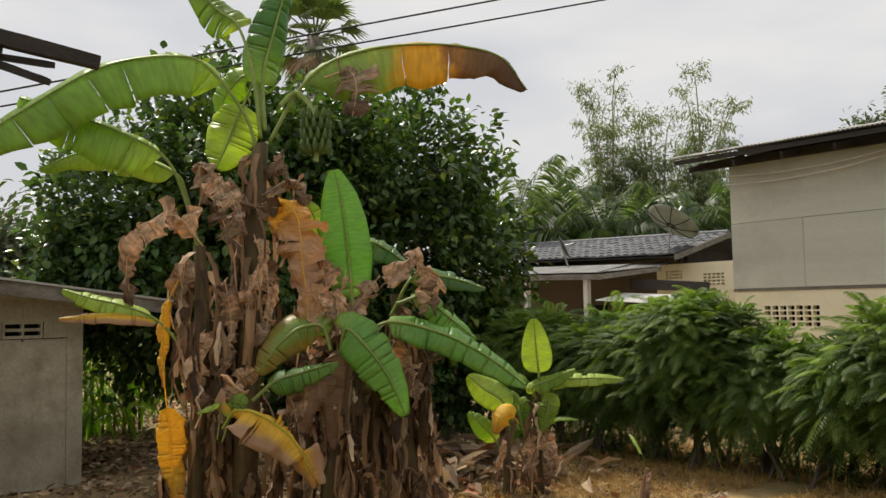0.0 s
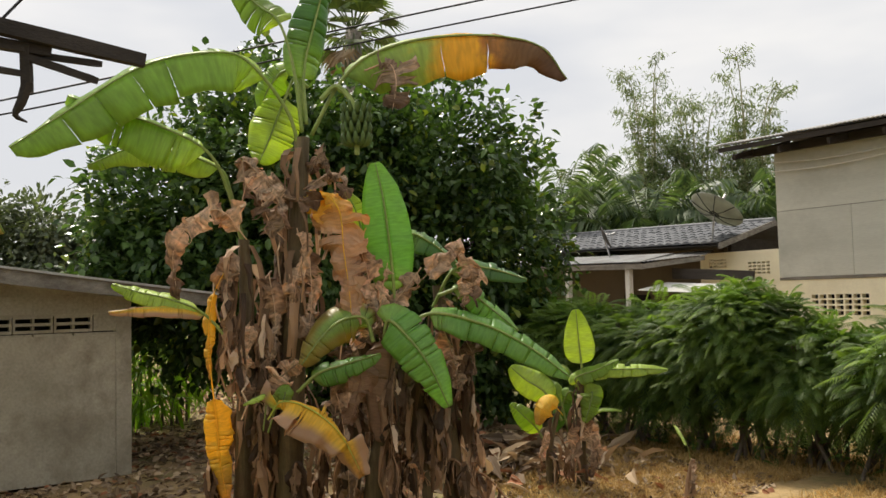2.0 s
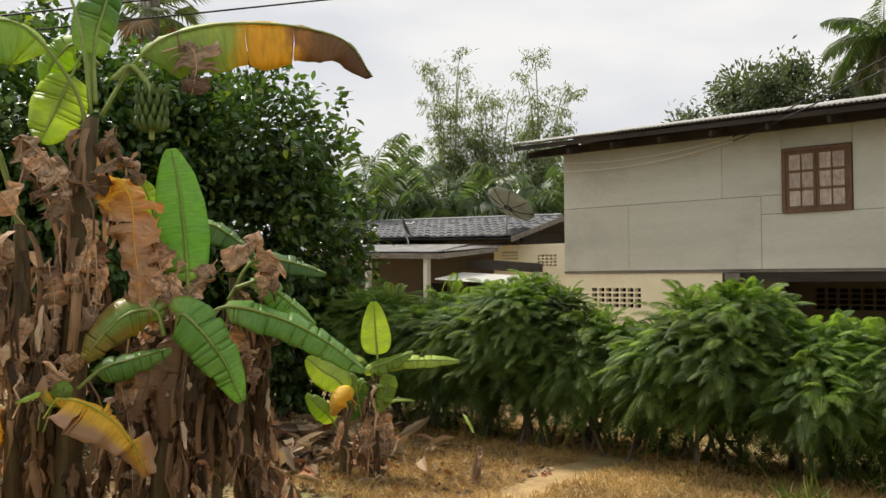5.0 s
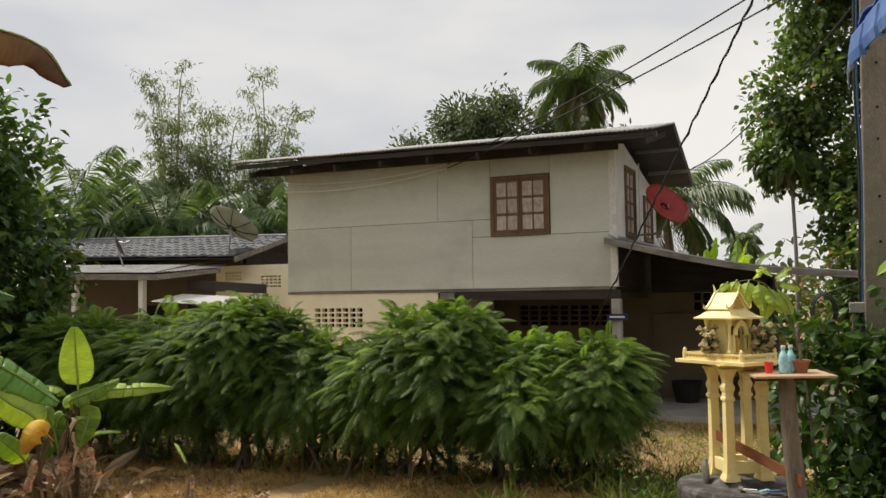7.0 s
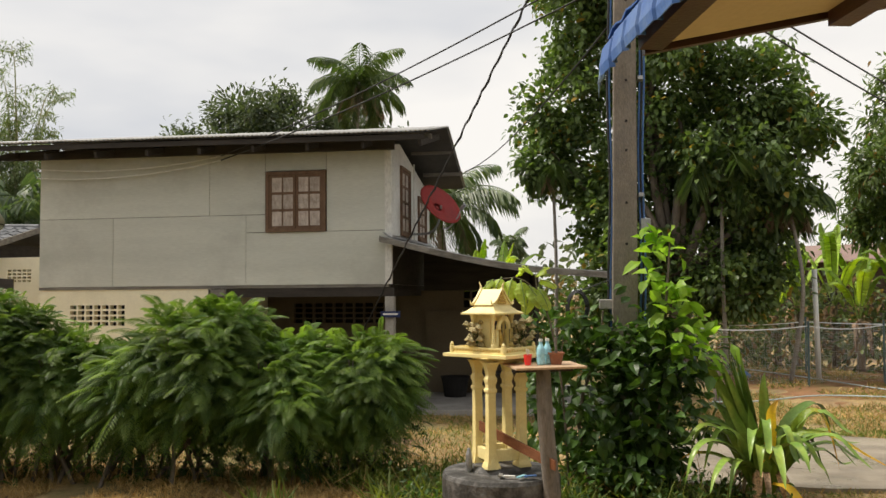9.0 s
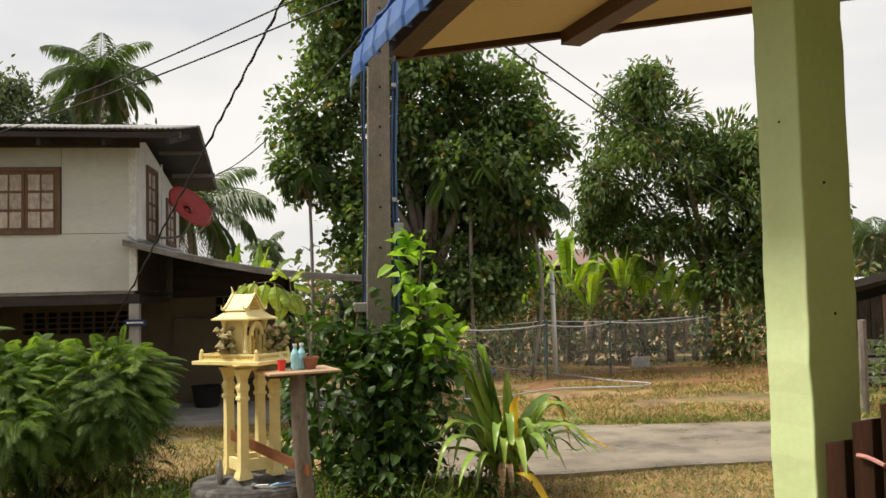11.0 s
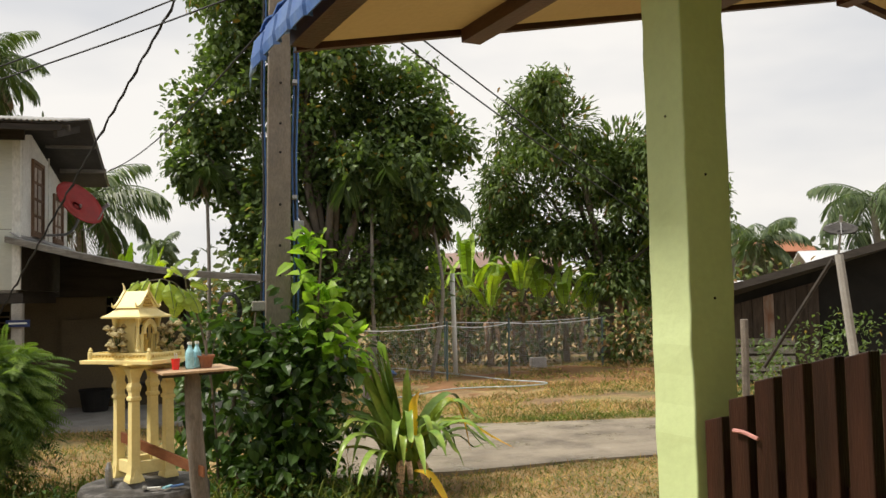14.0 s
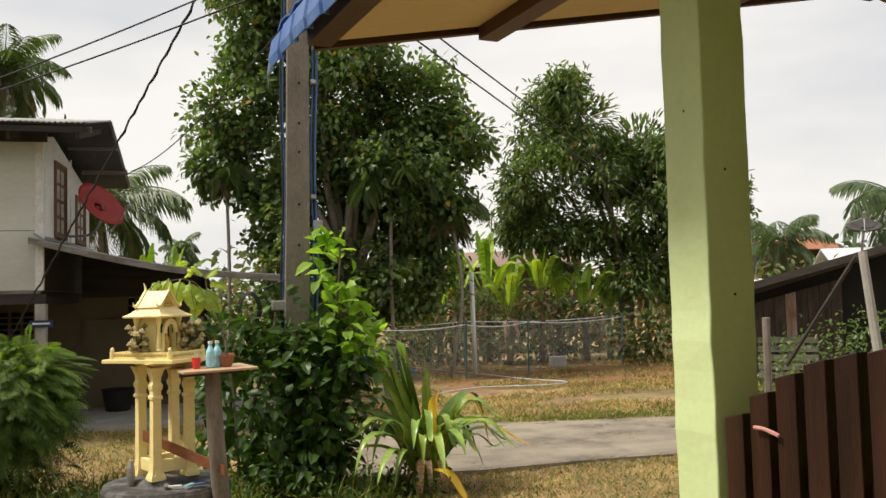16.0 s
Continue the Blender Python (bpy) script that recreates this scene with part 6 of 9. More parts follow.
def bunch(parent, top, mid):
    b = Buf()
    rng = np.random.default_rng(9)
    a0, a1 = Vector(top), Vector(mid)
    part("fruit_stalk", Buf().tube(catmull([a0 + Vector((-0.12, 0, -0.05)), a0 + Vector((0, 0, 0.05)), a1 + Vector((0, 0, 0.12)), a1 + Vector((0, 0, -0.2))], 12), 0.02, 7), M["banana_petiole"], parent)
    for tier in range(4):
        z = 0.1 - tier * 0.075
        for k in range(12):
            a = 2 * math.pi * k / 12 + tier * 0.3
            o = Vector((math.cos(a), math.sin(a), 0))
            c = a1 + Vector((0, 0, z))
            pts = [c + o * 0.025, c + o * 0.075 + Vector((0, 0, 0.004)), c + o * 0.1 + Vector((0, 0, 0.04)), c + o * 0.105 + Vector((0, 0, 0.085))]
            part("banana", Buf().tube(catmull(pts, 6), [0.01, 0.017, 0.019, 0.019, 0.015, 0.005], 6), M["fruit"], parent, smooth=True)


clump = thing("banana_clump", "fruiting banana clump with green, yellow and dead brown leaves", "banana plant", pose(-5.85, 2.6, 0, 0, 0, 65.63))
young = thing("young_banana", "young banana plant with bright upright leaves", "banana plant", pose(-6.5, 5.75, 0, 0, 0, 48.02))
near_plant = thing("banana_plant", "banana plant with one browning leaf tip showing", "banana plant", pose(-4.6, -0.35, 0, 0, 0, 94.46))
blade(clump, "b_green", [(0.03, -0.0, 2.99), (-0.06, -0.05, 3.27), (-0.3, -0.15, 3.57), (-0.52, -0.25, 3.63), (-1.0, -0.35, 3.5), (-1.51, -0.45, 3.13), (-1.81, -0.5, 2.9)], 0.36, start=0.28, fold=0.5, nrm=(0, -0.75, 0.7))
blade(clump, "b_green", [(-0.38, -0.0, 2.25), (-0.48, -0.0, 2.66), (-0.61, -0.1, 2.94), (-0.88, -0.2, 3.09), (-1.23, -0.3, 3.2), (-1.5, -0.35, 3.28)], 0.29, start=0.42, fold=0.5, nrm=(0, -0.75, 0.7))
blade(clump, "b_lime", [(-0.38, 0.05, 2.29), (-0.48, 0.05, 2.71), (-0.56, 0.05, 2.86), (-0.88, 0.1, 2.99), (-1.2, 0.15, 3.01), (-1.5, 0.2, 2.9)], 0.17, start=0.4, fold=0.5, nrm=(0, -0.75, 0.7))
blade(clump, "b_green", [(0.05, -0.0, 3.12), (-0.01, -0.0, 3.62), (-0.11, 0.05, 3.96), (-0.26, 0.1, 4.1), (-0.49, 0.2, 4.34)], 0.2, start=0.5, fold=0.5, nrm=(0, -1, 0.25))
blade(clump, "b_dark", [(0.08, -0.0, 3.18), (0.07, 0.05, 3.6), (0.16, 0.05, 3.99), (0.28, 0.1, 4.45)], 0.2, start=0.3, fold=0.5, nrm=(0.4, -1, 0.1))
blade(clump, "b_lime", [(0.06, 0.05, 3.21), (0.02, 0.1, 3.57), (-0.1, 0.12, 3.33), (-0.19, 0.1, 3.09), (-0.27, 0.08, 2.9)], 0.21, start=0.45, fold=0.25, nrm=(0, -1, 0.25))
blade(clump, "b_green", [(0.1, 0.1, 3.48), (-0.06, 0.15, 3.62), (-0.19, 0.2, 3.5), (-0.26, 0.25, 3.34)], 0.15, start=0.3, fold=0.4, nrm=(0, -1, 0.25))
blade(clump, "b_turning", [(0.12, -0.0, 3.1), (0.31, -0.05, 3.45), (0.52, -0.1, 3.66), (0.85, -0.15, 3.78), (1.23, -0.2, 3.82), (1.56, -0.25, 3.8), (1.82, -0.3, 3.71), (2.0, -0.3, 3.48)], 0.35, start=0.2, fold=0.6, nrm=(0, -0.75, 0.7), crumple=0.02, tears=3)
blade(clump, "b_drypale", [(0.51, -0.12, 3.56), (0.68, -0.18, 3.6), (0.73, -0.22, 3.46), (0.7, -0.22, 3.25)], 0.2, start=0.2, fold=0.2, crumple=0.04, nrm=(0, -1, 0.25))
blade(clump, "b_mid", [(0.72, -0.1, 1.48), (0.7, -0.1, 1.89), (0.67, -0.1, 2.27), (0.63, -0.08, 2.62), (0.58, -0.05, 2.89)], 0.19, start=0.3, fold=0.12, nrm=(0, -1, 0.25), tears=1)
blade(clump, "b_lime", [(0.59, 0.15, 1.98), (0.51, 0.2, 2.33), (0.45, 0.2, 2.55), (0.38, 0.2, 2.7)], 0.12, start=0.2, fold=0.3, nrm=(0, -1, 0.25))
blade(clump, "b_dark", [(0.75, 0.05, 1.98), (0.83, 0.1, 2.34), (1.0, 0.1, 2.3), (1.25, 0.1, 2.1)], 0.14, start=0.3, fold=0.4, nrm=(0, -0.75, 0.7))
blade(clump, "b_dark", [(1.01, 0.1, 1.8), (1.19, 0.1, 2.09), (1.46, 0.1, 2.09), (1.76, 0.1, 2.0)], 0.13, start=0.3, fold=0.35, nrm=(0, -0.75, 0.7))
blade(clump, "b_mid", [(1.04, -0.0, 1.89), (1.24, -0.0, 1.94), (1.41, -0.0, 1.81), (1.65, -0.0, 1.61)], 0.14, start=0.2, fold=0.4, nrm=(0, -0.75, 0.7))
blade(clump, "b_lime", [(1.26, 0.15, 1.71), (1.52, 0.2, 1.66), (1.78, 0.2, 1.45), (2.03, 0.2, 1.33)], 0.13, start=0.2, fold=0.4, nrm=(0, -0.75, 0.7))
blade(clump, "b_mid", [(0.72, -0.15, 1.63), (0.96, -0.2, 1.76), (1.33, -0.25, 1.67), (1.65, -0.3, 1.5), (1.93, -0.35, 1.28)], 0.18, start=0.25, fold=0.4, nrm=(0, -0.75, 0.7))
blade(clump, "b_mid", [(0.6, -0.24, 1.57), (0.63, -0.3, 1.72), (0.75, -0.38, 1.61), (0.89, -0.44, 1.41), (1.02, -0.46, 1.12)], 0.2, start=0.2, fold=0.3, nrm=(0, -1, 0.25))
blade(clump, "b_greenedge", [(0.53, -0.2, 1.57), (0.47, -0.2, 1.74), (0.3, -0.25, 1.73), (0.15, -0.3, 1.61), (0.02, -0.3, 1.43)], 0.2, start=0.15, fold=0.5, nrm=(0, -1, 0.25))
blade(clump, "b_mid", [(-0.01, -0.25, 1.24), (0.14, -0.28, 1.37), (0.34, -0.3, 1.43), (0.57, -0.3, 1.49)], 0.13, start=0.25, fold=0.5, nrm=(0, -0.75, 0.7))
blade(clump, "b_yellow", [(-0.21, -0.36, 1.08), (-0.12, -0.44, 1.2), (0.06, -0.52, 1.16), (0.26, -0.55, 0.99), (0.41, -0.55, 0.7)], 0.25, start=0.12, fold=0.5, nrm=(0.25, -0.85, 0.45), crumple=0.025)
blade(clump, "b_redbrown", [(0.64, -0.16, 1.61), (0.66, -0.18, 1.49), (0.62, -0.2, 1.22), (0.56, -0.2, 0.86)], 0.19, start=0.05, fold=0.25, nrm=(0, -1, 0.25), crumple=0.01, tears=1)
blade(clump, "b_redbrown", [(0.38, -0.22, 1.42), (0.43, -0.25, 1.34), (0.4, -0.26, 1.19), (0.34, -0.26, 1.01)], 0.13, start=0.05, fold=0.3, nrm=(0, -1, 0.25), crumple=0.03)
blade(clump, "b_hang", [(0.11, -0.1, 2.64), (0.23, -0.15, 2.62), (0.31, -0.18, 2.49), (0.33, -0.2, 2.22), (0.36, -0.2, 1.98), (0.38, -0.2, 1.7)], 0.2, start=0.1, fold=0.4, nrm=(0, -1, 0.25), crumple=0.05)
blade(clump, "b_yellowall", [(0.05, -0.05, 2.63), (0.15, -0.1, 2.6), (0.19, -0.12, 2.43)], 0.13, start=0.1, fold=0.3, nrm=(0, -1, 0.25), crumple=0.03)
blade(clump, "b_yellowall", [(-0.45, -0.1, 2.2), (-0.57, -0.15, 1.96), (-0.61, -0.15, 1.77), (-0.62, -0.15, 1.57), (-0.61, -0.15, 1.35)], 0.075, start=0.3, fold=0.9, nrm=(0, -1, 0.25), crumple=0.02)
blade(clump, "b_yellowall", [(-0.61, -0.15, 1.45), (-0.58, -0.15, 1.16), (-0.56, -0.15, 0.96), (-0.55, -0.15, 0.81), (-0.5, -0.15, 0.5)], 0.12, start=0.22, fold=0.45, nrm=(0, -1, 0.25), crumple=0.02, tears=6)
blade(clump, "b_lime", [(-0.48, -0.1, 1.6), (-0.66, -0.15, 1.81), (-0.88, -0.2, 1.91), (-1.07, -0.2, 1.96), (-1.25, -0.2, 2.02)], 0.11, start=0.3, fold=0.4, nrm=(0, -0.75, 0.7))
blade(clump, "b_yellow", [(-0.52, -0.1, 1.68), (-0.68, -0.15, 1.81), (-0.91, -0.25, 1.85), (-1.25, -0.3, 1.83)], 0.08, start=0.3, fold=0.4, nrm=(0, -0.75, 0.7))
blade(clump, "b_drypale", [(-0.35, -0.12, 2.68), (-0.37, -0.13, 2.88), (-0.25, -0.14, 2.78), (-0.07, -0.15, 2.62), (0.17, -0.16, 2.59)], 0.12, start=0.05, fold=0.5, nrm=(0, -1, 0.25), crumple=0.06)
blade(clump, "b_drypale", [(-0.35, -0.12, 2.32), (-0.53, -0.13, 2.53), (-0.72, -0.14, 2.45), (-0.85, -0.15, 2.24), (-0.82, -0.16, 1.91)], 0.11, start=0.05, fold=0.5, nrm=(0, -1, 0.25), crumple=0.06)
blade(clump, "b_drypale", [(0.05, -0.12, 2.68), (0.27, -0.13, 2.8), (0.35, -0.14, 2.7), (0.33, -0.15, 2.62)], 0.07, start=0.05, fold=0.5, nrm=(0, -1, 0.25), crumple=0.06)
blade(clump, "b_dry", [(-0.39, -0.12, 2.56), (-0.31, -0.13, 2.8), (-0.15, -0.14, 2.64), (-0.08, -0.15, 2.39)], 0.1, start=0.05, fold=0.5, nrm=(0, -1, 0.25), crumple=0.06)
blade(clump, "b_drypale", [(0.0, -0.12, 2.4), (0.04, -0.13, 2.23), (-0.02, -0.14, 1.99), (-0.06, -0.15, 1.75)], 0.09, start=0.05, fold=0.5, nrm=(0, -1, 0.25), crumple=0.06)
blade(clump, "b_drypale", [(0.33, -0.12, 2.31), (0.43, -0.13, 2.06), (0.36, -0.14, 1.82), (0.19, -0.15, 1.76)], 0.1, start=0.05, fold=0.5, nrm=(0, -1, 0.25), crumple=0.06)
blade(clump, "b_dry", [(0.64, -0.12, 1.73), (0.66, -0.13, 1.48), (0.72, -0.14, 1.16), (0.73, -0.15, 0.84)], 0.15, start=0.05, fold=0.5, nrm=(0, -1, 0.25), crumple=0.06)
blade(clump, "b_dry", [(0.53, -0.12, 1.41), (0.49, -0.13, 1.17), (0.5, -0.14, 0.81)], 0.15, start=0.05, fold=0.5, nrm=(0, -1, 0.25), crumple=0.06)
blade(clump, "b_drypale", [(0.9, -0.12, 2.01), (1.15, -0.13, 2.22), (1.26, -0.14, 2.09), (1.3, -0.15, 1.79)], 0.08, start=0.05, fold=0.5, nrm=(0, -1, 0.25), crumple=0.06)
blade(clump, "b_dry", [(1.02, -0.12, 1.72), (1.11, -0.13, 1.47), (1.15, -0.14, 1.14)], 0.11, start=0.05, fold=0.5, nrm=(0, -1, 0.25), crumple=0.06)
blade(clump, "b_drypale", [(0.9, -0.12, 2.1), (0.73, -0.13, 1.89), (0.6, -0.14, 1.73), (0.47, -0.15, 1.57)], 0.09, start=0.05, fold=0.5, nrm=(0, -1, 0.25), crumple=0.06)
blade(clump, "b_drypale", [(-0.32, -0.12, 1.76), (-0.36, -0.13, 1.44), (-0.38, -0.14, 1.13)], 0.09, start=0.05, fold=0.5, nrm=(0, -1, 0.25), crumple=0.06)
blade(clump, "b_drypale", [(-0.01, -0.12, 1.43), (-0.13, -0.13, 1.33), (-0.17, -0.14, 1.2)], 0.12, start=0.05, fold=0.5, nrm=(0, -1, 0.25), crumple=0.06)
blade(clump, "b_drypale", [(-0.47, -0.12, 2.24), (-0.49, -0.13, 2.0), (-0.51, -0.14, 1.76)], 0.08, start=0.05, fold=0.5, nrm=(0, -1, 0.25), crumple=0.06)
blade(clump, "b_dry", [(0.08, -0.12, 2.27), (0.1, -0.13, 1.91), (0.07, -0.14, 1.59)], 0.1, start=0.05, fold=0.5, nrm=(0, -1, 0.25), crumple=0.06)
blade(clump, "b_dry", [(-0.2, -0.12, 2.08), (-0.16, -0.13, 1.75), (-0.21, -0.14, 1.36)], 0.1, start=0.05, fold=0.5, nrm=(0, -1, 0.25), crumple=0.06)
blade(clump, "b_dry", [(0.31, -0.12, 1.58), (0.27, -0.13, 1.26), (0.24, -0.14, 0.94)], 0.13, start=0.05, fold=0.5, nrm=(0, -1, 0.25), crumple=0.06)
blade(clump, "b_dry", [(0.45, -0.12, 2.27), (0.52, -0.13, 1.98), (0.56, -0.14, 1.73)], 0.1, start=0.05, fold=0.5, nrm=(0, -1, 0.25), crumple=0.06)
blade(clump, "b_drypale", [(0.42, -0.12, 1.74), (0.43, -0.13, 1.61), (0.44, -0.14, 1.45)], 0.05, start=0.05, fold=0.5, nrm=(0, -1, 0.25), crumple=0.06)
blade(clump, "b_dry", [(0.11, -0.12, 2.81), (0.17, -0.13, 2.93), (0.23, -0.14, 2.8)], 0.04, start=0.05, fold=0.5, nrm=(0, -1, 0.25), crumple=0.06)
blade(clump, "b_drypale", [(0.65, -0.12, 2.14), (0.61, -0.13, 1.89), (0.68, -0.14, 1.73)], 0.06, start=0.05, fold=0.5, nrm=(0, -1, 0.25), crumple=0.06)
blade(clump, "b_dry", [(1.22, -0.12, 1.55), (1.28, -0.13, 1.42), (1.26, -0.14, 1.3)], 0.08, start=0.05, fold=0.5, nrm=(0, -1, 0.25), crumple=0.06)
blade(clump, "b_drypale", [(1.37, -0.12, 2.05), (1.23, -0.13, 1.96), (1.21, -0.14, 1.78)], 0.08, start=0.05, fold=0.5, nrm=(0, -1, 0.25), crumple=0.06)
blade(clump, "b_dry", [(-0.27, -0.12, 2.68), (-0.19, -0.13, 2.44), (-0.08, -0.14, 2.31)], 0.1, start=0.05, fold=0.5, nrm=(0, -1, 0.25), crumple=0.06)
blade(clump, "b_green", [(-0.21, -0.35, 0.99), (-0.15, -0.38, 1.17), (-0.09, -0.4, 1.26), (-0.13, -0.42, 1.15)], 0.07, start=0.3, fold=0.4, nrm=(0, -1, 0.25))
blade(clump, "b_lime", [(-0.24, -0.35, 1.0), (-0.22, -0.38, 1.23), (-0.29, -0.4, 1.23), (-0.37, -0.42, 1.19)], 0.05, start=0.4, fold=0.5)
stem(clump, [(-0.11, -0.0, 0.08), (-0.05, -0.0, 1.18), (0.01, -0.0, 2.32), (0.05, -0.0, 3.08)], 0.1, 0.055)
stem(clump, [(-0.42, -0.0, 0.1), (-0.38, -0.0, 1.19), (-0.36, -0.0, 1.92), (-0.38, -0.0, 2.33)], 0.075, 0.04)
stem(clump, [(0.87, -0.0, 0.0), (0.87, -0.0, 0.93), (0.8, -0.0, 1.47), (0.74, -0.0, 1.72)], 0.09, 0.05)
stem(clump, [(0.3, 0.1, 0.02), (0.4, 0.1, 0.9), (0.51, 0.1, 1.56), (0.58, 0.1, 1.9)], 0.09, 0.05)
stem(clump, [(-0.23, 0.15, 0.04), (-0.18, 0.15, 0.92), (-0.13, 0.15, 1.75), (-0.12, 0.15, 2.42)], 0.07, 0.04)
stem(clump, [(1.15, 0.15, -0.06), (1.13, 0.15, 0.89), (1.1, 0.15, 1.54), (1.07, 0.15, 1.97)], 0.08, 0.045)
stem(clump, [(0.53, -0.1, 0.06), (0.52, -0.1, 0.56), (0.67, -0.1, 1.16), (0.7, -0.1, 1.56)], 0.08, 0.05)
bunch(clump, (0.31, -0.08, 3.4), (0.44, -0.15, 3.13))
blade(young, "b_lime", [(0.17, -0.0, 0.74), (0.18, 0.0, 1.13), (0.16, 0.0, 1.41), (0.14, -0.0, 1.73)], 0.155, start=0.4, fold=0.12, nrm=(0, -1, 0.25), tears=0)
blade(young, "b_lime", [(0.19, -0.0, 0.91), (0.26, -0.05, 1.1), (0.64, -0.1, 1.14), (1.0, -0.1, 1.13)], 0.1, start=0.25, fold=0.3, nrm=(0, -0.75, 0.7))
blade(young, "b_green", [(0.15, -0.0, 0.91), (0.12, -0.1, 1.06), (0.32, -0.15, 1.14), (0.53, -0.2, 1.24)], 0.11, start=0.2, fold=0.3, nrm=(0, -0.75, 0.7))
blade(young, "b_lime", [(-0.03, -0.0, 0.63), (-0.19, -0.0, 0.91), (-0.38, -0.0, 1.04), (-0.53, -0.0, 1.17)], 0.16, start=0.25, fold=0.3, nrm=(0, -1, 0.25), tears=0)
blade(young, "b_green", [(-0.17, -0.0, 0.35), (-0.28, -0.0, 0.55), (-0.39, -0.05, 0.67), (-0.53, -0.05, 0.81)], 0.13, start=0.3, fold=0.4, nrm=(0, -1, 0.25))
blade(young, "b_yellowall", [(-0.02, -0.1, 0.7), (-0.12, -0.15, 0.81), (-0.21, -0.2, 0.76), (-0.27, -0.2, 0.62)], 0.13, start=0.2, fold=0.5, nrm=(0, -1, 0.25), tears=1)
blade(young, "b_green", [(0.17, -0.05, 0.75), (0.27, -0.1, 0.92), (0.24, -0.12, 0.78), (0.19, -0.12, 0.63)], 0.12, start=0.2, fold=0.3, nrm=(0, -1, 0.25))
blade(young, "b_green", [(0.18, -0.0, 0.52), (0.31, -0.05, 0.73), (0.44, -0.1, 0.76), (0.55, -0.1, 0.74)], 0.05, start=0.3, fold=0.6)
blade(young, "b_green", [(0.03, 0.05, 0.51), (-0.05, 0.1, 0.84), (-0.19, 0.1, 0.96), (-0.36, 0.1, 0.9)], 0.12, start=0.3, fold=0.5, nrm=(0, -1, 0.25))
blade(young, "b_lime", [(0.15, 0.05, 0.85), (0.05, 0.1, 1.12), (-0.09, 0.1, 1.18), (-0.24, 0.1, 1.13)], 0.12, start=0.3, fold=0.4)
blade(young, "b_dark", [(0.16, 0.08, 0.84), (0.04, 0.1, 0.9), (-0.05, 0.1, 0.67), (-0.12, 0.1, 0.5)], 0.1, start=0.3, fold=0.4, nrm=(0, -1, 0.25))
blade(young, "b_dry", [(0.14, -0.08, 0.64), (0.24, -0.08, 0.48), (0.24, -0.08, 0.09)], 0.12, start=0.05, fold=0.5, nrm=(0, -1, 0.25), crumple=0.05)
blade(young, "b_dry", [(0.08, -0.08, 0.64), (0.05, -0.08, 0.42), (0.07, -0.08, 0.15)], 0.1, start=0.05, fold=0.5, nrm=(0, -1, 0.25), crumple=0.05)
blade(young, "b_drypale", [(-0.17, -0.08, 0.53), (-0.23, -0.08, 0.37), (-0.26, -0.08, 0.15)], 0.06, start=0.05, fold=0.5, nrm=(0, -1, 0.25), crumple=0.05)
blade(young, "b_dry", [(0.19, -0.08, 0.53), (0.32, -0.08, 0.37), (0.29, -0.08, 0.18)], 0.07, start=0.05, fold=0.5, nrm=(0, -1, 0.25), crumple=0.05)
stem(young, [(0.14, -0.0, -0.09), (0.15, -0.0, 0.52), (0.17, -0.0, 1.07)], 0.055, 0.035)
stem(young, [(-0.17, 0.0, -0.15), (-0.16, -0.0, 0.35), (-0.05, -0.0, 0.77)], 0.04, 0.025)
blade(near_plant, "b_greenedge", [(0.1, -0.0, 1.67), (0.23, -0.0, 2.05), (0.46, -0.0, 2.27), (0.71, -0.0, 2.35), (0.83, -0.0, 2.32), (0.89, -0.0, 2.23)], 0.2, start=0.4, fold=0.9, crumple=0.01)
stem(near_plant, [(0.12, -0.0, 0.59), (0.1, -0.0, 1.17), (0.1, -0.0, 1.72)], 0.08, 0.05)


def dead_leaf(rng, x, y, z, length, lean):
    """One dead banana leaf: its rib bends over and hangs, and the blade has split into limp strips that hang from it."""
    b = Buf()
    o = np.array((lean[0], lean[1], 0.0))
    rib = catmull([(x, y, z), np.array((x, y, z)) + o * 0.5 + (0, 0, 0.05), np.array((x, y, z)) + o - (0, 0, 0.45 * length), np.array((x, y, z)) + o * 1.05 - (0, 0, length)], 18)
    rib[:, 2] = np.maximum(rib[:, 2], 0.03)
    b.tube(rib, np.linspace(0.014, 0.004, 18), 5)
    for i in range(2, 18):
        for sg in (-1, 1):
            if rng.random() < 0.2:
                continue
            c = rib[i]
            a = rng.uniform(0, 6.28)
            out = np.array((math.cos(a), math.sin(a) - 0.3, 0.0)) * rng.uniform(0.02, 0.07)
            L = min(rng.uniform(0.1, 0.34), max(0.05, c[2] - 0.02))
            w = rng.uniform(0.012, 0.055)
            tw, t0 = rng.normal(0, 1.4), rng.uniform(0, 6.28)
            vs = []
            for j in range(6):
                q = j / 5
                m = c + out * math.sin(q * 1.7) + np.array((0, 0, -L * q)) + rng.normal(0, 0.006, 3)
                ang = t0 + tw * q
                ax = np.array((math.cos(ang), math.sin(ang), 0.25 * math.sin(ang)))
                nn = np.array((-math.sin(ang), math.cos(ang), 0.0))
                ww = w * (0.5 + 1.1 * q if q < 0.5 else 1.05 - 0.75 * (q - 0.5) * 2) * rng.uniform(0.75, 1.1)
                vs += [m - ax * ww, m + nn * ww * 0.45, m + ax * ww]
            b.add(vs, [(j * 3 + i2, j * 3 + i2 + 1, j * 3 + i2 + 4, j * 3 + i2 + 3) for j in range(5) for i2 in range(2)])
    part("dead_leaf", b, M["dry"], clump)


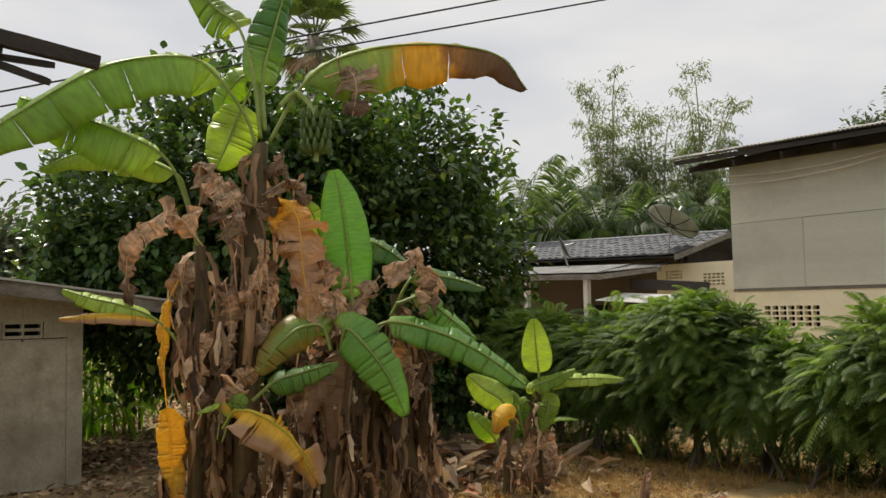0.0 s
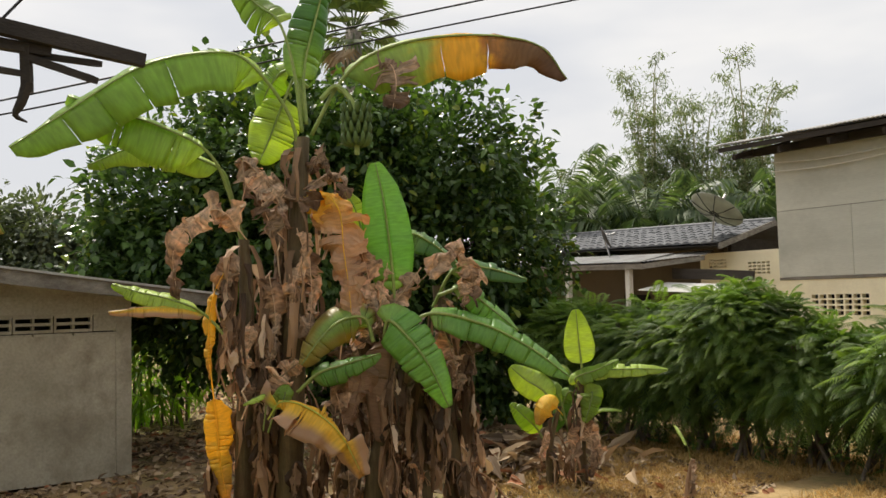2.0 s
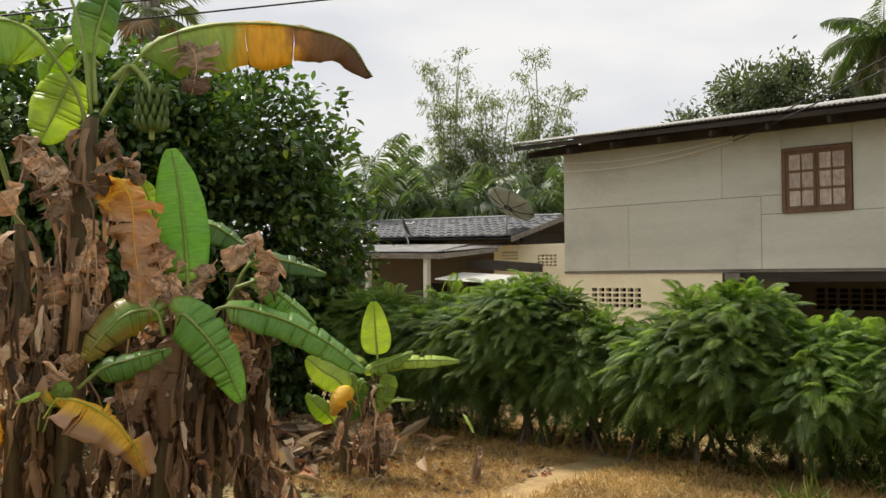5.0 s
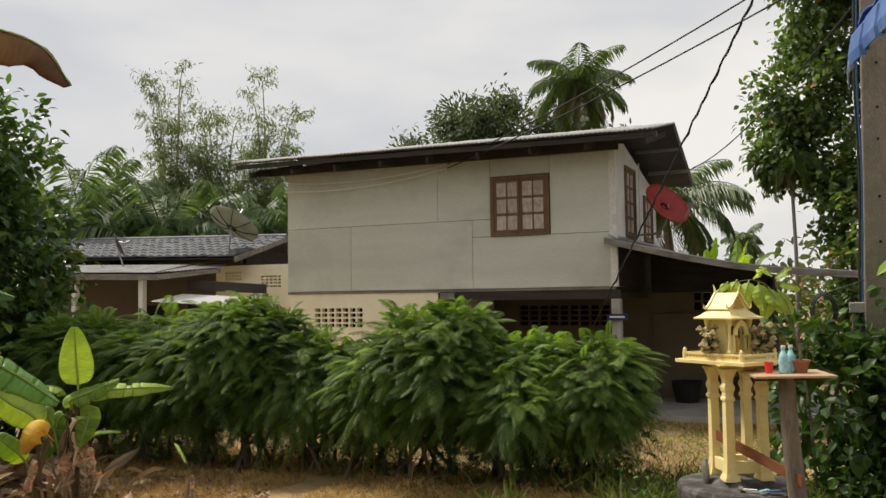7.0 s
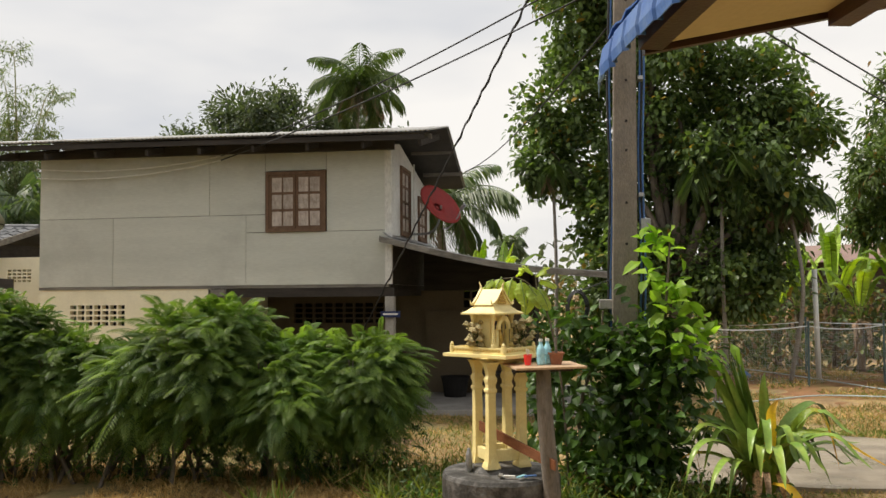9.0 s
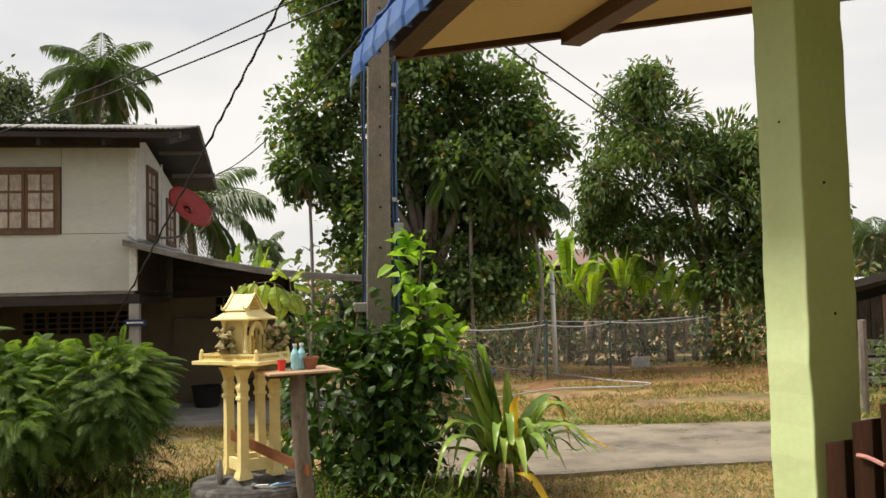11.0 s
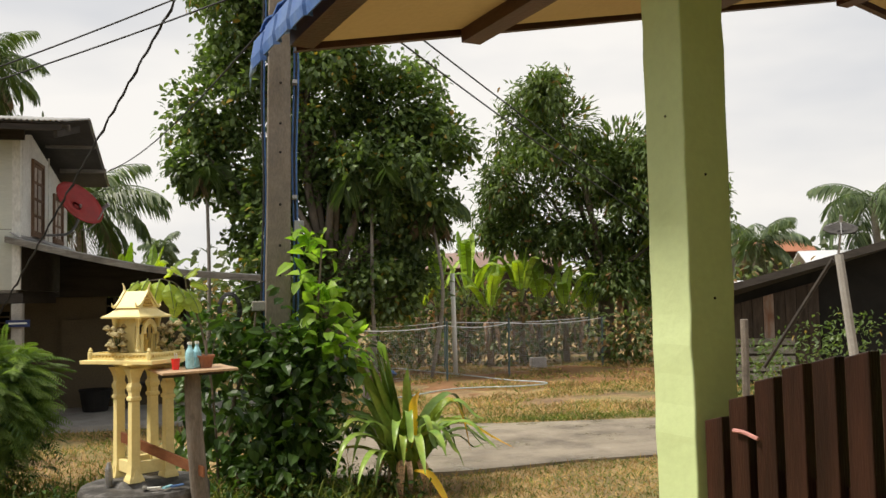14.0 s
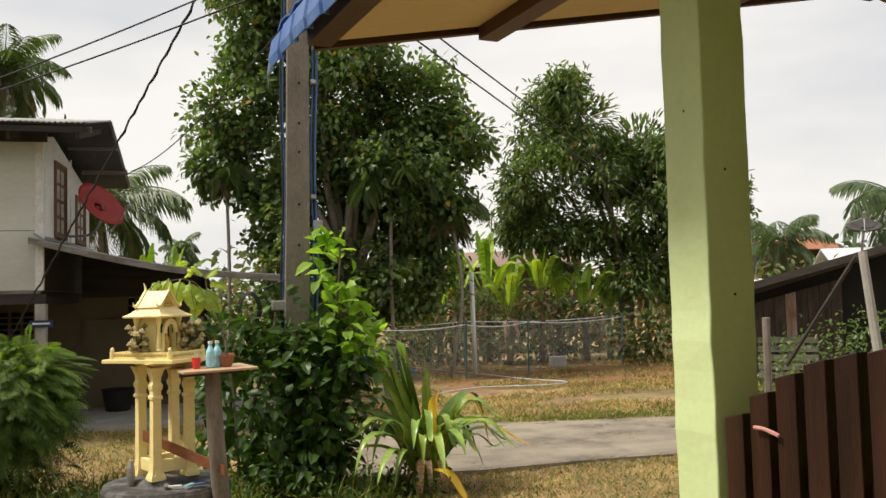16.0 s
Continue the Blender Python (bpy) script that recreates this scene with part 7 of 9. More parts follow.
def dry_skirt():
    """Dead leaves slumped round the foot of the clump, hanging in limp folds and strips."""
    rng = np.random.default_rng(21)
    for k in range(11):
        x, y = rng.uniform(-0.75, 1.25), rng.uniform(-0.1, 0.3)
        z = rng.uniform(0.7, 2.0) if rng.random() < 0.75 else rng.uniform(0.4, 0.9)
        L = min(rng.uniform(0.5, 1.0), z - 0.03)
        dx, dy = rng.normal(0, 0.12), -0.1 + rng.normal(0, 0.06)
        blade(clump, "b_dry" if rng.random() < 0.6 else "b_drypale", [(x, y, z), (x + dx * 0.6, y + dy * 0.7, z - 0.05 * L), (x + dx, y + dy, z - 0.5 * L), (x + dx * 1.1, y + dy, z - L)], rng.uniform(0.06, 0.13), 0.08, rng.uniform(0.5, 1.2), (rng.normal(0, 0.4), -1, 0.1), 0.05, 6)
    for k in range(34):
        x = rng.choice((-0.45, -0.15, 0.1, 0.4, 0.6, 0.85, 1.12)) + rng.normal(0, 0.08)
        z = rng.uniform(0.45, 1.55 if x > 0.3 else 2.2)
        dead_leaf(rng, x, rng.normal(0.05, 0.1), z, min(rng.uniform(0.35, 0.75), z - 0.03), (rng.normal(0, 0.15), rng.normal(-0.07, 0.08)))


dry_skirt()


# ---- small growth on the ground ----
def blades_field(name, label, category, mat, spots, rng, h, w, lean=0.5):
    pos = np.array(spots)
    n = len(pos)
    d = np.stack([rng.normal(0, lean, n), rng.normal(0, lean, n), np.ones(n)], 1)
    v, f = leaves(rng, pos, d, h, w, 0.1, 0.35, 1.0)
    b = Buf()
    b.v, b.f, b.uv = [tuple(p) for p in v.tolist()], f, [(0.0, 0.0)] * len(v)
    b.n = len(v)
    return tagged(obj(name, b, M[mat]), label, category, kind="stuff")


def cloud_obj(name, v, f, mat, parent=None, label=""):
    b = Buf()
    b.v, b.f, b.uv, b.n = v.tolist(), f, [(0.0, 0.0)] * len(v), len(v)
    return obj(name, b, mat, parent, label)


def on_ground(rng, n, poly):
    (x0, x1), (y0, y1) = poly
    x, y = rng.uniform(x0, x1, n), rng.uniform(y0, y1, n)
    return [(a, c, height(a, c)) for a, c in zip(x, y)]


def grasses():
    rng = np.random.default_rng(31)
    yard = [p for p in on_ground(rng, 64000, ((-9.0, -0.2), (5.0, 9.2))) if noise.noise((p[0] * 0.9, p[1] * 0.9, 0)) > -0.5]
    blades_field("dry_grass", "short dry yellow grass", "grass", "drygrass", yard, rng, 0.09, 0.008, 0.9)
    side = [p for p in on_ground(rng, 26000, ((0.0, 8.0), (6.5, 9.6))) if p[1] < 8.95 + 0.02 * (p[0] - 3)]
    blades_field("verge_grass", "thin yellow-green grass on the road verge", "grass", "drygrass", side[: len(side) // 2], rng, 0.07, 0.008, 0.9)
    blades_field("verge_grass", "thin green grass on the road verge", "grass", "greengrass", side[len(side) // 2 :], rng, 0.06, 0.009, 0.9)
    field = [p for p in on_ground(rng, 36000, ((0.5, 13.0), (11.4, 17.0))) if p[1] > 12.05 - 0.15 * (min(p[0], 7.0) - 3.35) and noise.noise((p[0] * 0.6, p[1] * 0.6, 4)) > -0.2]
    blades_field("field_grass", "dry straw-coloured grass beyond the lane", "grass", "drygrass", field[::2], rng, 0.12, 0.012, 0.9)
    blades_field("field_grass", "sparse green grass beyond the lane", "grass", "greengrass", field[1::2], rng, 0.1, 0.012, 0.9)
    stub = [(a, c, z + 0.03) for a, c, z in on_ground(rng, 16000, ((2.4, 13.5), (15.6, 23.0))) if noise.noise((a * 0.8, c * 0.8, 8)) > 0.0]
    blades_field("plot_stubble", "straw and low weeds on the tilled plot", "grass", "drygrass", stub[::2], rng, 0.12, 0.016, 1.0)
    blades_field("plot_weeds", "scattered green weeds on the tilled plot", "grass", "greengrass", stub[1::2], rng, 0.1, 0.016, 1.0)
    edge = [(x, 12.06 - 0.15 * (min(x, 7.0) - 3.35) + abs(rng.normal(0, 0.3)), 0.0) for x in rng.uniform(0.5, 14, 5000)]
    blades_field("field_grass", "green grass along the lane's far edge", "grass", "greengrass", edge, rng, 0.1, 0.012, 0.9)
    weeds = [p for p in on_ground(rng, 5000, ((-3.0, 1.6), (7.4, 9.4))) if noise.noise((p[0] * 1.2, p[1] * 1.2, 2)) > 0.05]
    blades_field("weeds", "rank weeds and dry stalks at the foot of the hedge", "weeds", "greengrass", weeds, rng, 0.28, 0.018, 0.7)
    back = [p for p in on_ground(rng, 15000, ((-6.0, 0.6), (9.4, 13.6))) if noise.noise((p[0], p[1], 6)) > -0.25]
    blades_field("yard_grass", "thin green grass behind the hedge", "grass", "greengrass", back[::2], rng, 0.09, 0.011, 0.9)
    blades_field("yard_grass", "thin dry grass behind the hedge", "grass", "drygrass", back[1::2], rng, 0.09, 0.011, 0.9)
    stalks = [p for p in on_ground(rng, 600, ((-9.0, 1.2), (8.0, 9.8)))]
    blades_field("dry_stalks", "dry bent stalks under the hedge", "weeds", "drygrass", stalks, rng, 0.38, 0.008, 0.6)
    # fallen leaves
    spots = on_ground(rng, 5000, ((-12.5, -5.2), (1.0, 7.6))) + on_ground(rng, 6500, ((-19.0, -11.0), (2.0, 8.0)))
    pos = np.array(spots) + np.array((0, 0, 0.02))
    d = np.stack([rng.normal(0, 1, len(pos)), rng.normal(0, 1, len(pos)), rng.normal(0, 0.25, len(pos))], 1)
    v, f = leaves(rng, pos, d, 0.11, 0.06, 0.4, 0.2, 0.5)
    tagged(cloud_obj("leaf_litter", v, f, M["litter"]), "scattered brown fallen leaves", "leaf litter", kind="stuff")
    hp = np.array([(-8.0 + rng.normal(0, 0.7), 5.9 + rng.normal(0, 0.6), 0) for _ in range(420)])
    hp[:, 2] = 0.04 + np.abs(rng.normal(0, 0.09, len(hp)))
    d = np.stack([rng.normal(0, 1, len(hp)), rng.normal(0, 1, len(hp)), rng.normal(0, 0.3, len(hp))], 1)
    v, f = leaves(rng, hp, d, 0.42, 0.1, 0.5, 0.2, 0.6)
    tagged(cloud_obj("leaf_heap", v, f, M["litter"]), "heap of cut dry banana leaves", "leaf litter", kind="stuff")


grasses()


def build_sprout():
    s = thing("cut_banana_sucker", "cut banana sucker with one thin new leaf", "plant", pose(-5.44, 6.3, 0))
    part("stump", Buf().tube(catmull([(0, 0, 0), (0.01, 0, 0.15), (0.05, 0, 0.34)], 7), [0.055, 0.05, 0.045, 0.04, 0.033, 0.028, 0.02], 9), M["dry"], s)
    blade(s, "b_lime", [(0.02, 0, 0.2), (0.0, 0, 0.42), (-0.12, 0.03, 0.58), (-0.2, 0.05, 0.62)], 0.03, 0.4, 0.6)
    blade(s, "b_dry", [(0.04, 0, 0.3), (0.08, -0.05, 0.25), (0.07, -0.08, 0.05)], 0.05, 0.1, 0.6, (0, -1, 0), 0.03)


build_sprout()


# ---- hedge of feathery shrubs ----
def fronds(rng, pos, dirs, length, pairs, leaf, width, droop=0.6):
    """Feather leaves: a stalk with pairs of narrow leaflets, drooping at the tip; each frond is one connected piece."""
    n = len(pos)
    d = dirs / (np.linalg.norm(dirs, axis=1, keepdims=True) + 1e-9)
    L = (length * rng.uniform(0.6, 1.2, n))[:, None]
    side = np.cross(d, (0, 0, 1.0) + rng.normal(0, 0.25, (n, 3)))
    side /= np.linalg.norm(side, axis=1, keepdims=True) + 1e-9
    per = (pairs + 1) * 2 + pairs * 6
    V = np.empty((n, per, 3))
    F = []
    base = (pairs + 1) * 2
    for k in range(pairs + 1):
        q = k / pairs
        c = pos + d * L * q
        c[:, 2] -= (droop * L * q * q)[:, 0]
        fwd = d.copy()
        fwd[:, 2] -= 2 * droop * q
        fwd /= np.linalg.norm(fwd, axis=1, keepdims=True)
        V[:, 2 * k] = c - side * 0.003
        V[:, 2 * k + 1] = c + side * 0.003
        if k < pairs:
            F.append((2 * k, 2 * k + 1, 2 * k + 3, 2 * k + 2))
        if k == 0:
            continue
        ll = leaf * math.sin(math.pi * min(1.0, 0.28 + 0.62 * q)) * rng.uniform(0.85, 1.15, (n, 1)) * (L / length)
        for m, sg in enumerate((-1, 1)):
            dd = side * sg + fwd * 0.5
            dd[:, 2] -= 0.25
            dd /= np.linalg.norm(dd, axis=1, keepdims=True)
            j = base + (k - 1) * 6 + m * 3
            w = fwd * width * 0.5
            V[:, j] = c + dd * ll * 0.45 + w
            V[:, j + 1] = c + dd * ll - np.array((0, 0, 0.18)) * ll
            V[:, j + 2] = c + dd * ll * 0.45 - w
            F.append((2 * k + m, j, j + 1, j + 2))
    F = np.array(F)
    f = (F[None] + (np.arange(n) * per)[:, None, None]).reshape(-1, 4)
    return V.reshape(-1, 3), [tuple(r) for r in f.tolist()]


def shrub(seed, x, y, rx, ry, top, n, mat="feather", foot=0.45):
    """Multi-stemmed shrub: bare stems below, a billowing crown of layered feather leaves above."""
    rng = np.random.default_rng(seed)
    t = thing("hedge_shrub", "dense feathery-leaved green shrub on bare stems", "shrub", None, "shrubs of the hedge")
    for k in range(11):
        a = rng.uniform(0, 6.28)
        part("stem", Buf().tube(catmull([(x + rng.normal(0, rx * 0.35), y + rng.normal(0, ry * 0.3), -0.05), (x + rx * 0.4 * math.cos(a), y + ry * 0.4 * math.sin(a), top * 0.4), (x + rx * 0.7 * math.cos(a), y + ry * 0.7 * math.sin(a), top * 0.8)], 7), np.linspace(0.026, 0.006, 7), 6), M["bark"], t)
    lobes = []
    for _ in range(9):
        lz = rng.uniform(0.46, 0.8) * top
        lobes.append(((x + rng.uniform(-0.65, 0.65) * rx, y + rng.uniform(-0.55, 0.3) * ry, lz), (rx * rng.uniform(0.32, 0.52), ry * rng.uniform(0.35, 0.55), min(top - lz, top * rng.uniform(0.17, 0.26)))))
    lobes.append(((x, y, top * 0.58), (rx * 0.75, ry * 0.75, top * 0.36)))
    p, d = lobes_points(rng, lobes, int(n * 2.1), 0.6)
    keep = (p[:, 2] > foot * top * rng.uniform(0.5, 1.1, len(p))) & ((p[:, 1] < y + 0.35 * ry) | (p[:, 2] > 0.7 * top))
    p, d = p[keep], d[keep]
    dirs = d * np.array((1, 1, 0.35)) + np.array((0, -0.25, 0.12)) + rng.normal(0, 0.3, d.shape)
    v, f = fronds(rng, p, dirs, 0.36, 15, 0.092, 0.0165, 0.42)
    part("crown", Buf(), M[mat], t).data.from_pydata(v.tolist(), [], f)
    # darker leaves inside put the crown's shade into colour
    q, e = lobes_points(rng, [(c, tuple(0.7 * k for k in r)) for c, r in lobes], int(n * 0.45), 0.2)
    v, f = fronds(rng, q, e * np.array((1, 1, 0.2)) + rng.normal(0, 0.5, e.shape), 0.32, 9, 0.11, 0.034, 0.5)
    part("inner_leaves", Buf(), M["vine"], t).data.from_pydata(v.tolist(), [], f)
    # low fronds coloured darker for the shade at the hedge's foot
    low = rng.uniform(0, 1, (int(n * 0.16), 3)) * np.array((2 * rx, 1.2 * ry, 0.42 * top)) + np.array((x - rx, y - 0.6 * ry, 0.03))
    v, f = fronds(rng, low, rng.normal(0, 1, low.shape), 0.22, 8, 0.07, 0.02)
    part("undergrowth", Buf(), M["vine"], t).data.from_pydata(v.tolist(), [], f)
    return t


for seed, x, y, rx, ry, top, n, foot in ((1, -9.9, 8.7, 0.95, 0.8, 1.8, 800, 0.2), (2, -8.8, 8.3, 0.85, 0.75, 1.72, 850, 0.2), (3, -7.75, 8.3, 0.8, 0.75, 1.78, 850, 0.2), (4, -6.95, 8.2, 0.65, 0.75, 1.8, 800, 0.2), (5, -6.15, 8.4, 0.7, 0.8, 1.85, 1050, 0.22), (6, -5.45, 8.5, 0.55, 0.65, 1.5, 600, 0.45), (10, -4.85, 8.6, 0.5, 0.6, 1.38, 500, 0.5), (7, -4.1, 8.6, 0.7, 0.75, 1.74, 1050, 0.35), (8, -3.15, 8.75, 0.75, 0.75, 1.45, 1000, 0.3), (9, -2.4, 9.0, 0.7, 0.7, 1.45, 950, 0.35)):
    shrub(40 + seed, x, y, rx, ry, top + 0.12, n, "feather", foot)


def broad_bush(name, label, seed, lobes, tufts, per, leaf, width, mat, spread=0.09, stems=()):
    rng = np.random.default_rng(seed)
    t = thing(name, label, "shrub")
    if stems:
        for pts in stems:
            part("stem", Buf().tube(catmull(pts, 8), np.linspace(0.025, 0.008, 8), 6), M["bark"], t)
    p, d, _ = tuft_points(rng, lobes, tufts, per, spread)
    p[:, 2] = np.maximum(p[:, 2], 0.03)
    v, f = leaves(rng, p, d, leaf, width, 0.25, 0.3, 0.5)
    cloud_obj("crown", v, f, M[mat], t)
    return t


vt = broad_bush("vine_thicket", "dark climbing shrub massed against the utility pole", 61, [((0.68, 8.5, 0.75), (0.32, 0.36, 0.75)), ((0.58, 8.55, 1.35), (0.28, 0.3, 0.35)), ((0.9, 8.45, 1.25), (0.3, 0.3, 0.35)), ((0.45, 8.5, 0.35), (0.42, 0.4, 0.35))], 230, 6, 0.15, 0.09, "vine", 0.09)
rng_v = np.random.default_rng(62)
p_, d_, _c = tuft_points(rng_v, [((0.82, 8.5, 2.1), (0.16, 0.16, 0.4)), ((0.88, 8.5, 1.7), (0.2, 0.2, 0.25)), ((1.15, 8.4, 1.35), (0.18, 0.18, 0.22))], 32, 5, 0.08)
v_, f_ = leaves(rng_v, p_, d_, 0.18, 0.11, 0.25, 0.3, 0.5)
tagged(cloud_obj("young_foliage", v_, f_, M["newleaf"], vt, "lime-green young leaves"), kind="stuff")
part("stem", Buf().tube(catmull([(0.7, 8.5, 0), (0.8, 8.5, 1.2), (0.9, 8.5, 2.45)], 10), np.linspace(0.03, 0.008, 10), 6), M["bark"], vt)
broad_bush("leafy_shrub", "rambling broad-leaved shrub behind the offering table", 63, [((0.0, 8.6, 0.9), (0.45, 0.45, 0.7)), ((-0.1, 8.9, 1.4), (0.4, 0.4, 0.35)), ((0.25, 8.5, 1.6), (0.3, 0.3, 0.3)), ((-0.15, 9.4, 0.6), (0.5, 0.4, 0.5))], 150, 5, 0.16, 0.09, "vine", 0.1, [[(0.1, 8.7, 0), (0.0, 8.7, 0.7), (0.2, 8.6, 1.4), (0.25, 8.55, 1.75)], [(0.0, 8.8, 0), (-0.2, 8.9, 0.8), (-0.15, 8.9, 1.5)]])


def lime_sapling():
    t = thing("lime_sapling", "lime-green drooping leaves of a sapling over the shrine", "sapling")
    for pts in ([(-0.1, 8.3, 0), (-0.15, 8.25, 1.0), (-0.28, 8.15, 1.75), (-0.5, 8.1, 2.06), (-0.8, 8.08, 2.05)], [(-0.28, 8.15, 1.75), (-0.36, 8.1, 1.95), (-0.38, 8.08, 2.1)]):
        part("stem", Buf().tube(catmull(pts, 12), np.linspace(0.014, 0.004, 12), 6), M["bark"], t)
    for x, z, dx, dz, L in ((-0.78, 2.06, -0.7, -0.75, 0.12), (-0.7, 2.08, -0.4, -0.9, 0.14), (-0.6, 2.07, -0.2, -1, 0.17), (-0.52, 2.05, 0.2, -1, 0.18), (-0.44, 2.0, 0.5, -0.8, 0.18), (-0.38, 2.08, 0.6, 0.5, 0.14), (-0.4, 2.1, -0.5, 0.6, 0.12), (-0.36, 1.98, 0.5, -0.9, 0.17), (-0.42, 1.95, -0.3, -1, 0.16), (-0.34, 2.05, 0.9, -0.3, 0.13), (-0.55, 2.08, 0.3, 0.6, 0.1)):
        L *= 1.3
        p, dr = Vector((x, 8.08, z)), Vector((dx, -0.35, dz)).normalized()
        blade(t, "b_sapling", [p, p + dr * L * 0.4 + Vector((0, -0.02, 0.01)), p + dr * L * 0.8, p + dr * L + Vector((0, 0, -0.03))], L * 0.36, 0.08, 0.3, (0.1, -0.5, 1.0), 0.0, 0)


lime_sapling()
broad_bush("ground_weeds", "low creeping weeds round the plinth", 65, [((0.3, 8.0, 0.1), (1.0, 0.6, 0.2)), ((-1.3, 8.0, 0.08), (0.6, 0.5, 0.16)), ((1.0, 8.1, 0.1), (0.8, 0.4, 0.16))], 230, 6, 0.07, 0.035, "vine", 0.08)
broad_bush("corn_stalks", "bright green maize-like stand behind the shed", 66, [((-13.9, 3.6, 1.05), (0.8, 1.0, 0.8))], 220, 5, 0.55, 0.05, "newleaf", 0.12, [[(-13.8 + 0.2 * math.sin(k), 3.0 + 0.12 * k, 0), (-13.8 + 0.2 * math.sin(k), 3.0 + 0.12 * k, 1.3)] for k in range(12)])


def strap_plant():
    t = thing("crinum_lily", "big clump of strap leaves, some turned yellow", "plant", pose(1.64, 8.25, 0, 0, 0, -10))
    rng = np.random.default_rng(71)

    def strap(pts, w, mat, bend=0.0):
        m = catmull(pts, 16)
        tn = np.gradient(m, axis=0)
        tn /= np.linalg.norm(tn, axis=1, keepdims=True)
        out = np.array((m[-1][0] - m[0][0], m[-1][1] - m[0][1], 0.0)) + 1e-4
        out /= np.linalg.norm(out)
        s = np.cross(tn, out * 0.55 + np.array((0.0, -0.2, 0.85)))
        s /= np.linalg.norm(s, axis=1, keepdims=True) + 1e-9
        u = np.cross(s, tn)
        vs, uvs = [], []
        for i in range(16):
            q = i / 15
            ww = w * min(1.0, 0.5 + 2.2 * q) * (1 - q ** 3) + 0.0015
            vs += [m[i] - s[i] * ww + u[i] * ww * 0.5, m[i], m[i] + s[i] * ww + u[i] * ww * 0.5]
            uvs += [(max(0.001, q), 1.0), (max(0.001, q), 0.01), (max(0.001, q), 1.0)]
        b = Buf().add(vs, [(i * 3 + j, i * 3 + j + 1, i * 3 + j + 4, i * 3 + j + 3) for i in range(15) for j in range(2)], uvs)
        part("leaf", b, M[mat], t, smooth=True)

    # the upright heart of the plant leans a little to one side
    for k in range(18):
        a, L = rng.uniform(-0.7, 0.5), rng.uniform(0.9, 1.42)
        x, y = -0.12 + 0.34 * a, rng.normal(0, 0.1)
        strap([(0.1 * a, y * 0.3, 0.05), (x * 0.5 + 0.04, y * 0.6, 0.45 * L), (x * 1.0, y, 0.8 * L), (x * 1.5, y * 1.3, 1.0 * L)], rng.uniform(0.045, 0.062), "strap_green")
    for k in range(38):
        a = k * 2.399
        r, h = rng.uniform(0.42, 0.84), rng.uniform(0.45, 0.85)
        o = np.array((math.cos(a), math.sin(a)))
        strap([(*(o * 0.04), 0.04), (*(o * r * 0.35), h * 0.75), (*(o * r * 0.75), h), (*(o * r), h * rng.uniform(0.7, 0.95)), (*(o * r * 1.15), h * rng.uniform(0.4, 0.85))], rng.uniform(0.036, 0.055), "strap_green")
    strap([(0.05, -0.1, 0.2), (0.28, -0.14, 0.62), (0.55, -0.15, 0.66), (0.85, -0.16, 0.5), (1.05, -0.18, 0.4)], 0.04, "strap_turning")
    strap([(0.06, -0.08, 0.25), (0.3, -0.1, 0.72), (0.46, -0.1, 0.86), (0.56, -0.1, 0.7), (0.64, -0.1, 0.36)], 0.045, "strap_turning")
    strap([(0.0, -0.14, 0.3), (0.06, -0.24, 0.62), (0.08, -0.28, 0.84), (0.15, -0.3, 0.98)], 0.06, "b_yellowall")
    strap([(0.08, -0.2, 0.22), (0.22, -0.36, 0.2), (0.34, -0.44, 0.03), (0.38, -0.46, -0.02)], 0.05, "b_yellowall")
    strap([(-0.05, -0.1, 0.2), (-0.35, -0.14, 0.42), (-0.58, -0.16, 0.44), (-0.72, -0.18, 0.38)], 0.035, "strap_turning")
    for k in range(16):
        a = rng.uniform(0, 6.28)
        o, r = np.array((math.cos(a), math.sin(a))), rng.uniform(0.14, 0.32)
        strap([(*(o * 0.05), 0.3), (*(o * r * 0.8), 0.3), (*(o * r * 1.1), 0.14), (*(o * r * 1.15), -0.02)], rng.uniform(0.025, 0.045), "b_dry" if k % 3 else "b_drypale")


M["strap_turning"] = banana_mat("strap_leaf_turning", [(0.0, (0.12, 0.22, 0.03)), (0.45, (0.3, 0.4, 0.06)), (0.7, YELLOW), (1.0, OCHRE)], 0.4)
M["strap_green"] = surface("strap_leaf_green", (0.1, 0.19, 0.03), (0.25, 0.37, 0.065), 3, 0.34, 0.1, 30, stain=(0.42, 0.38, 0.06), stain_scale=3.5, stain_amount=0.3, island=0.2)
strap_plant()


# ---- trees ----
M["far_dark"] = leaf_mat("far_dark_leaf", (0.06, 0.085, 0.05), (0.125, 0.15, 0.085), 0.6, 0.25)
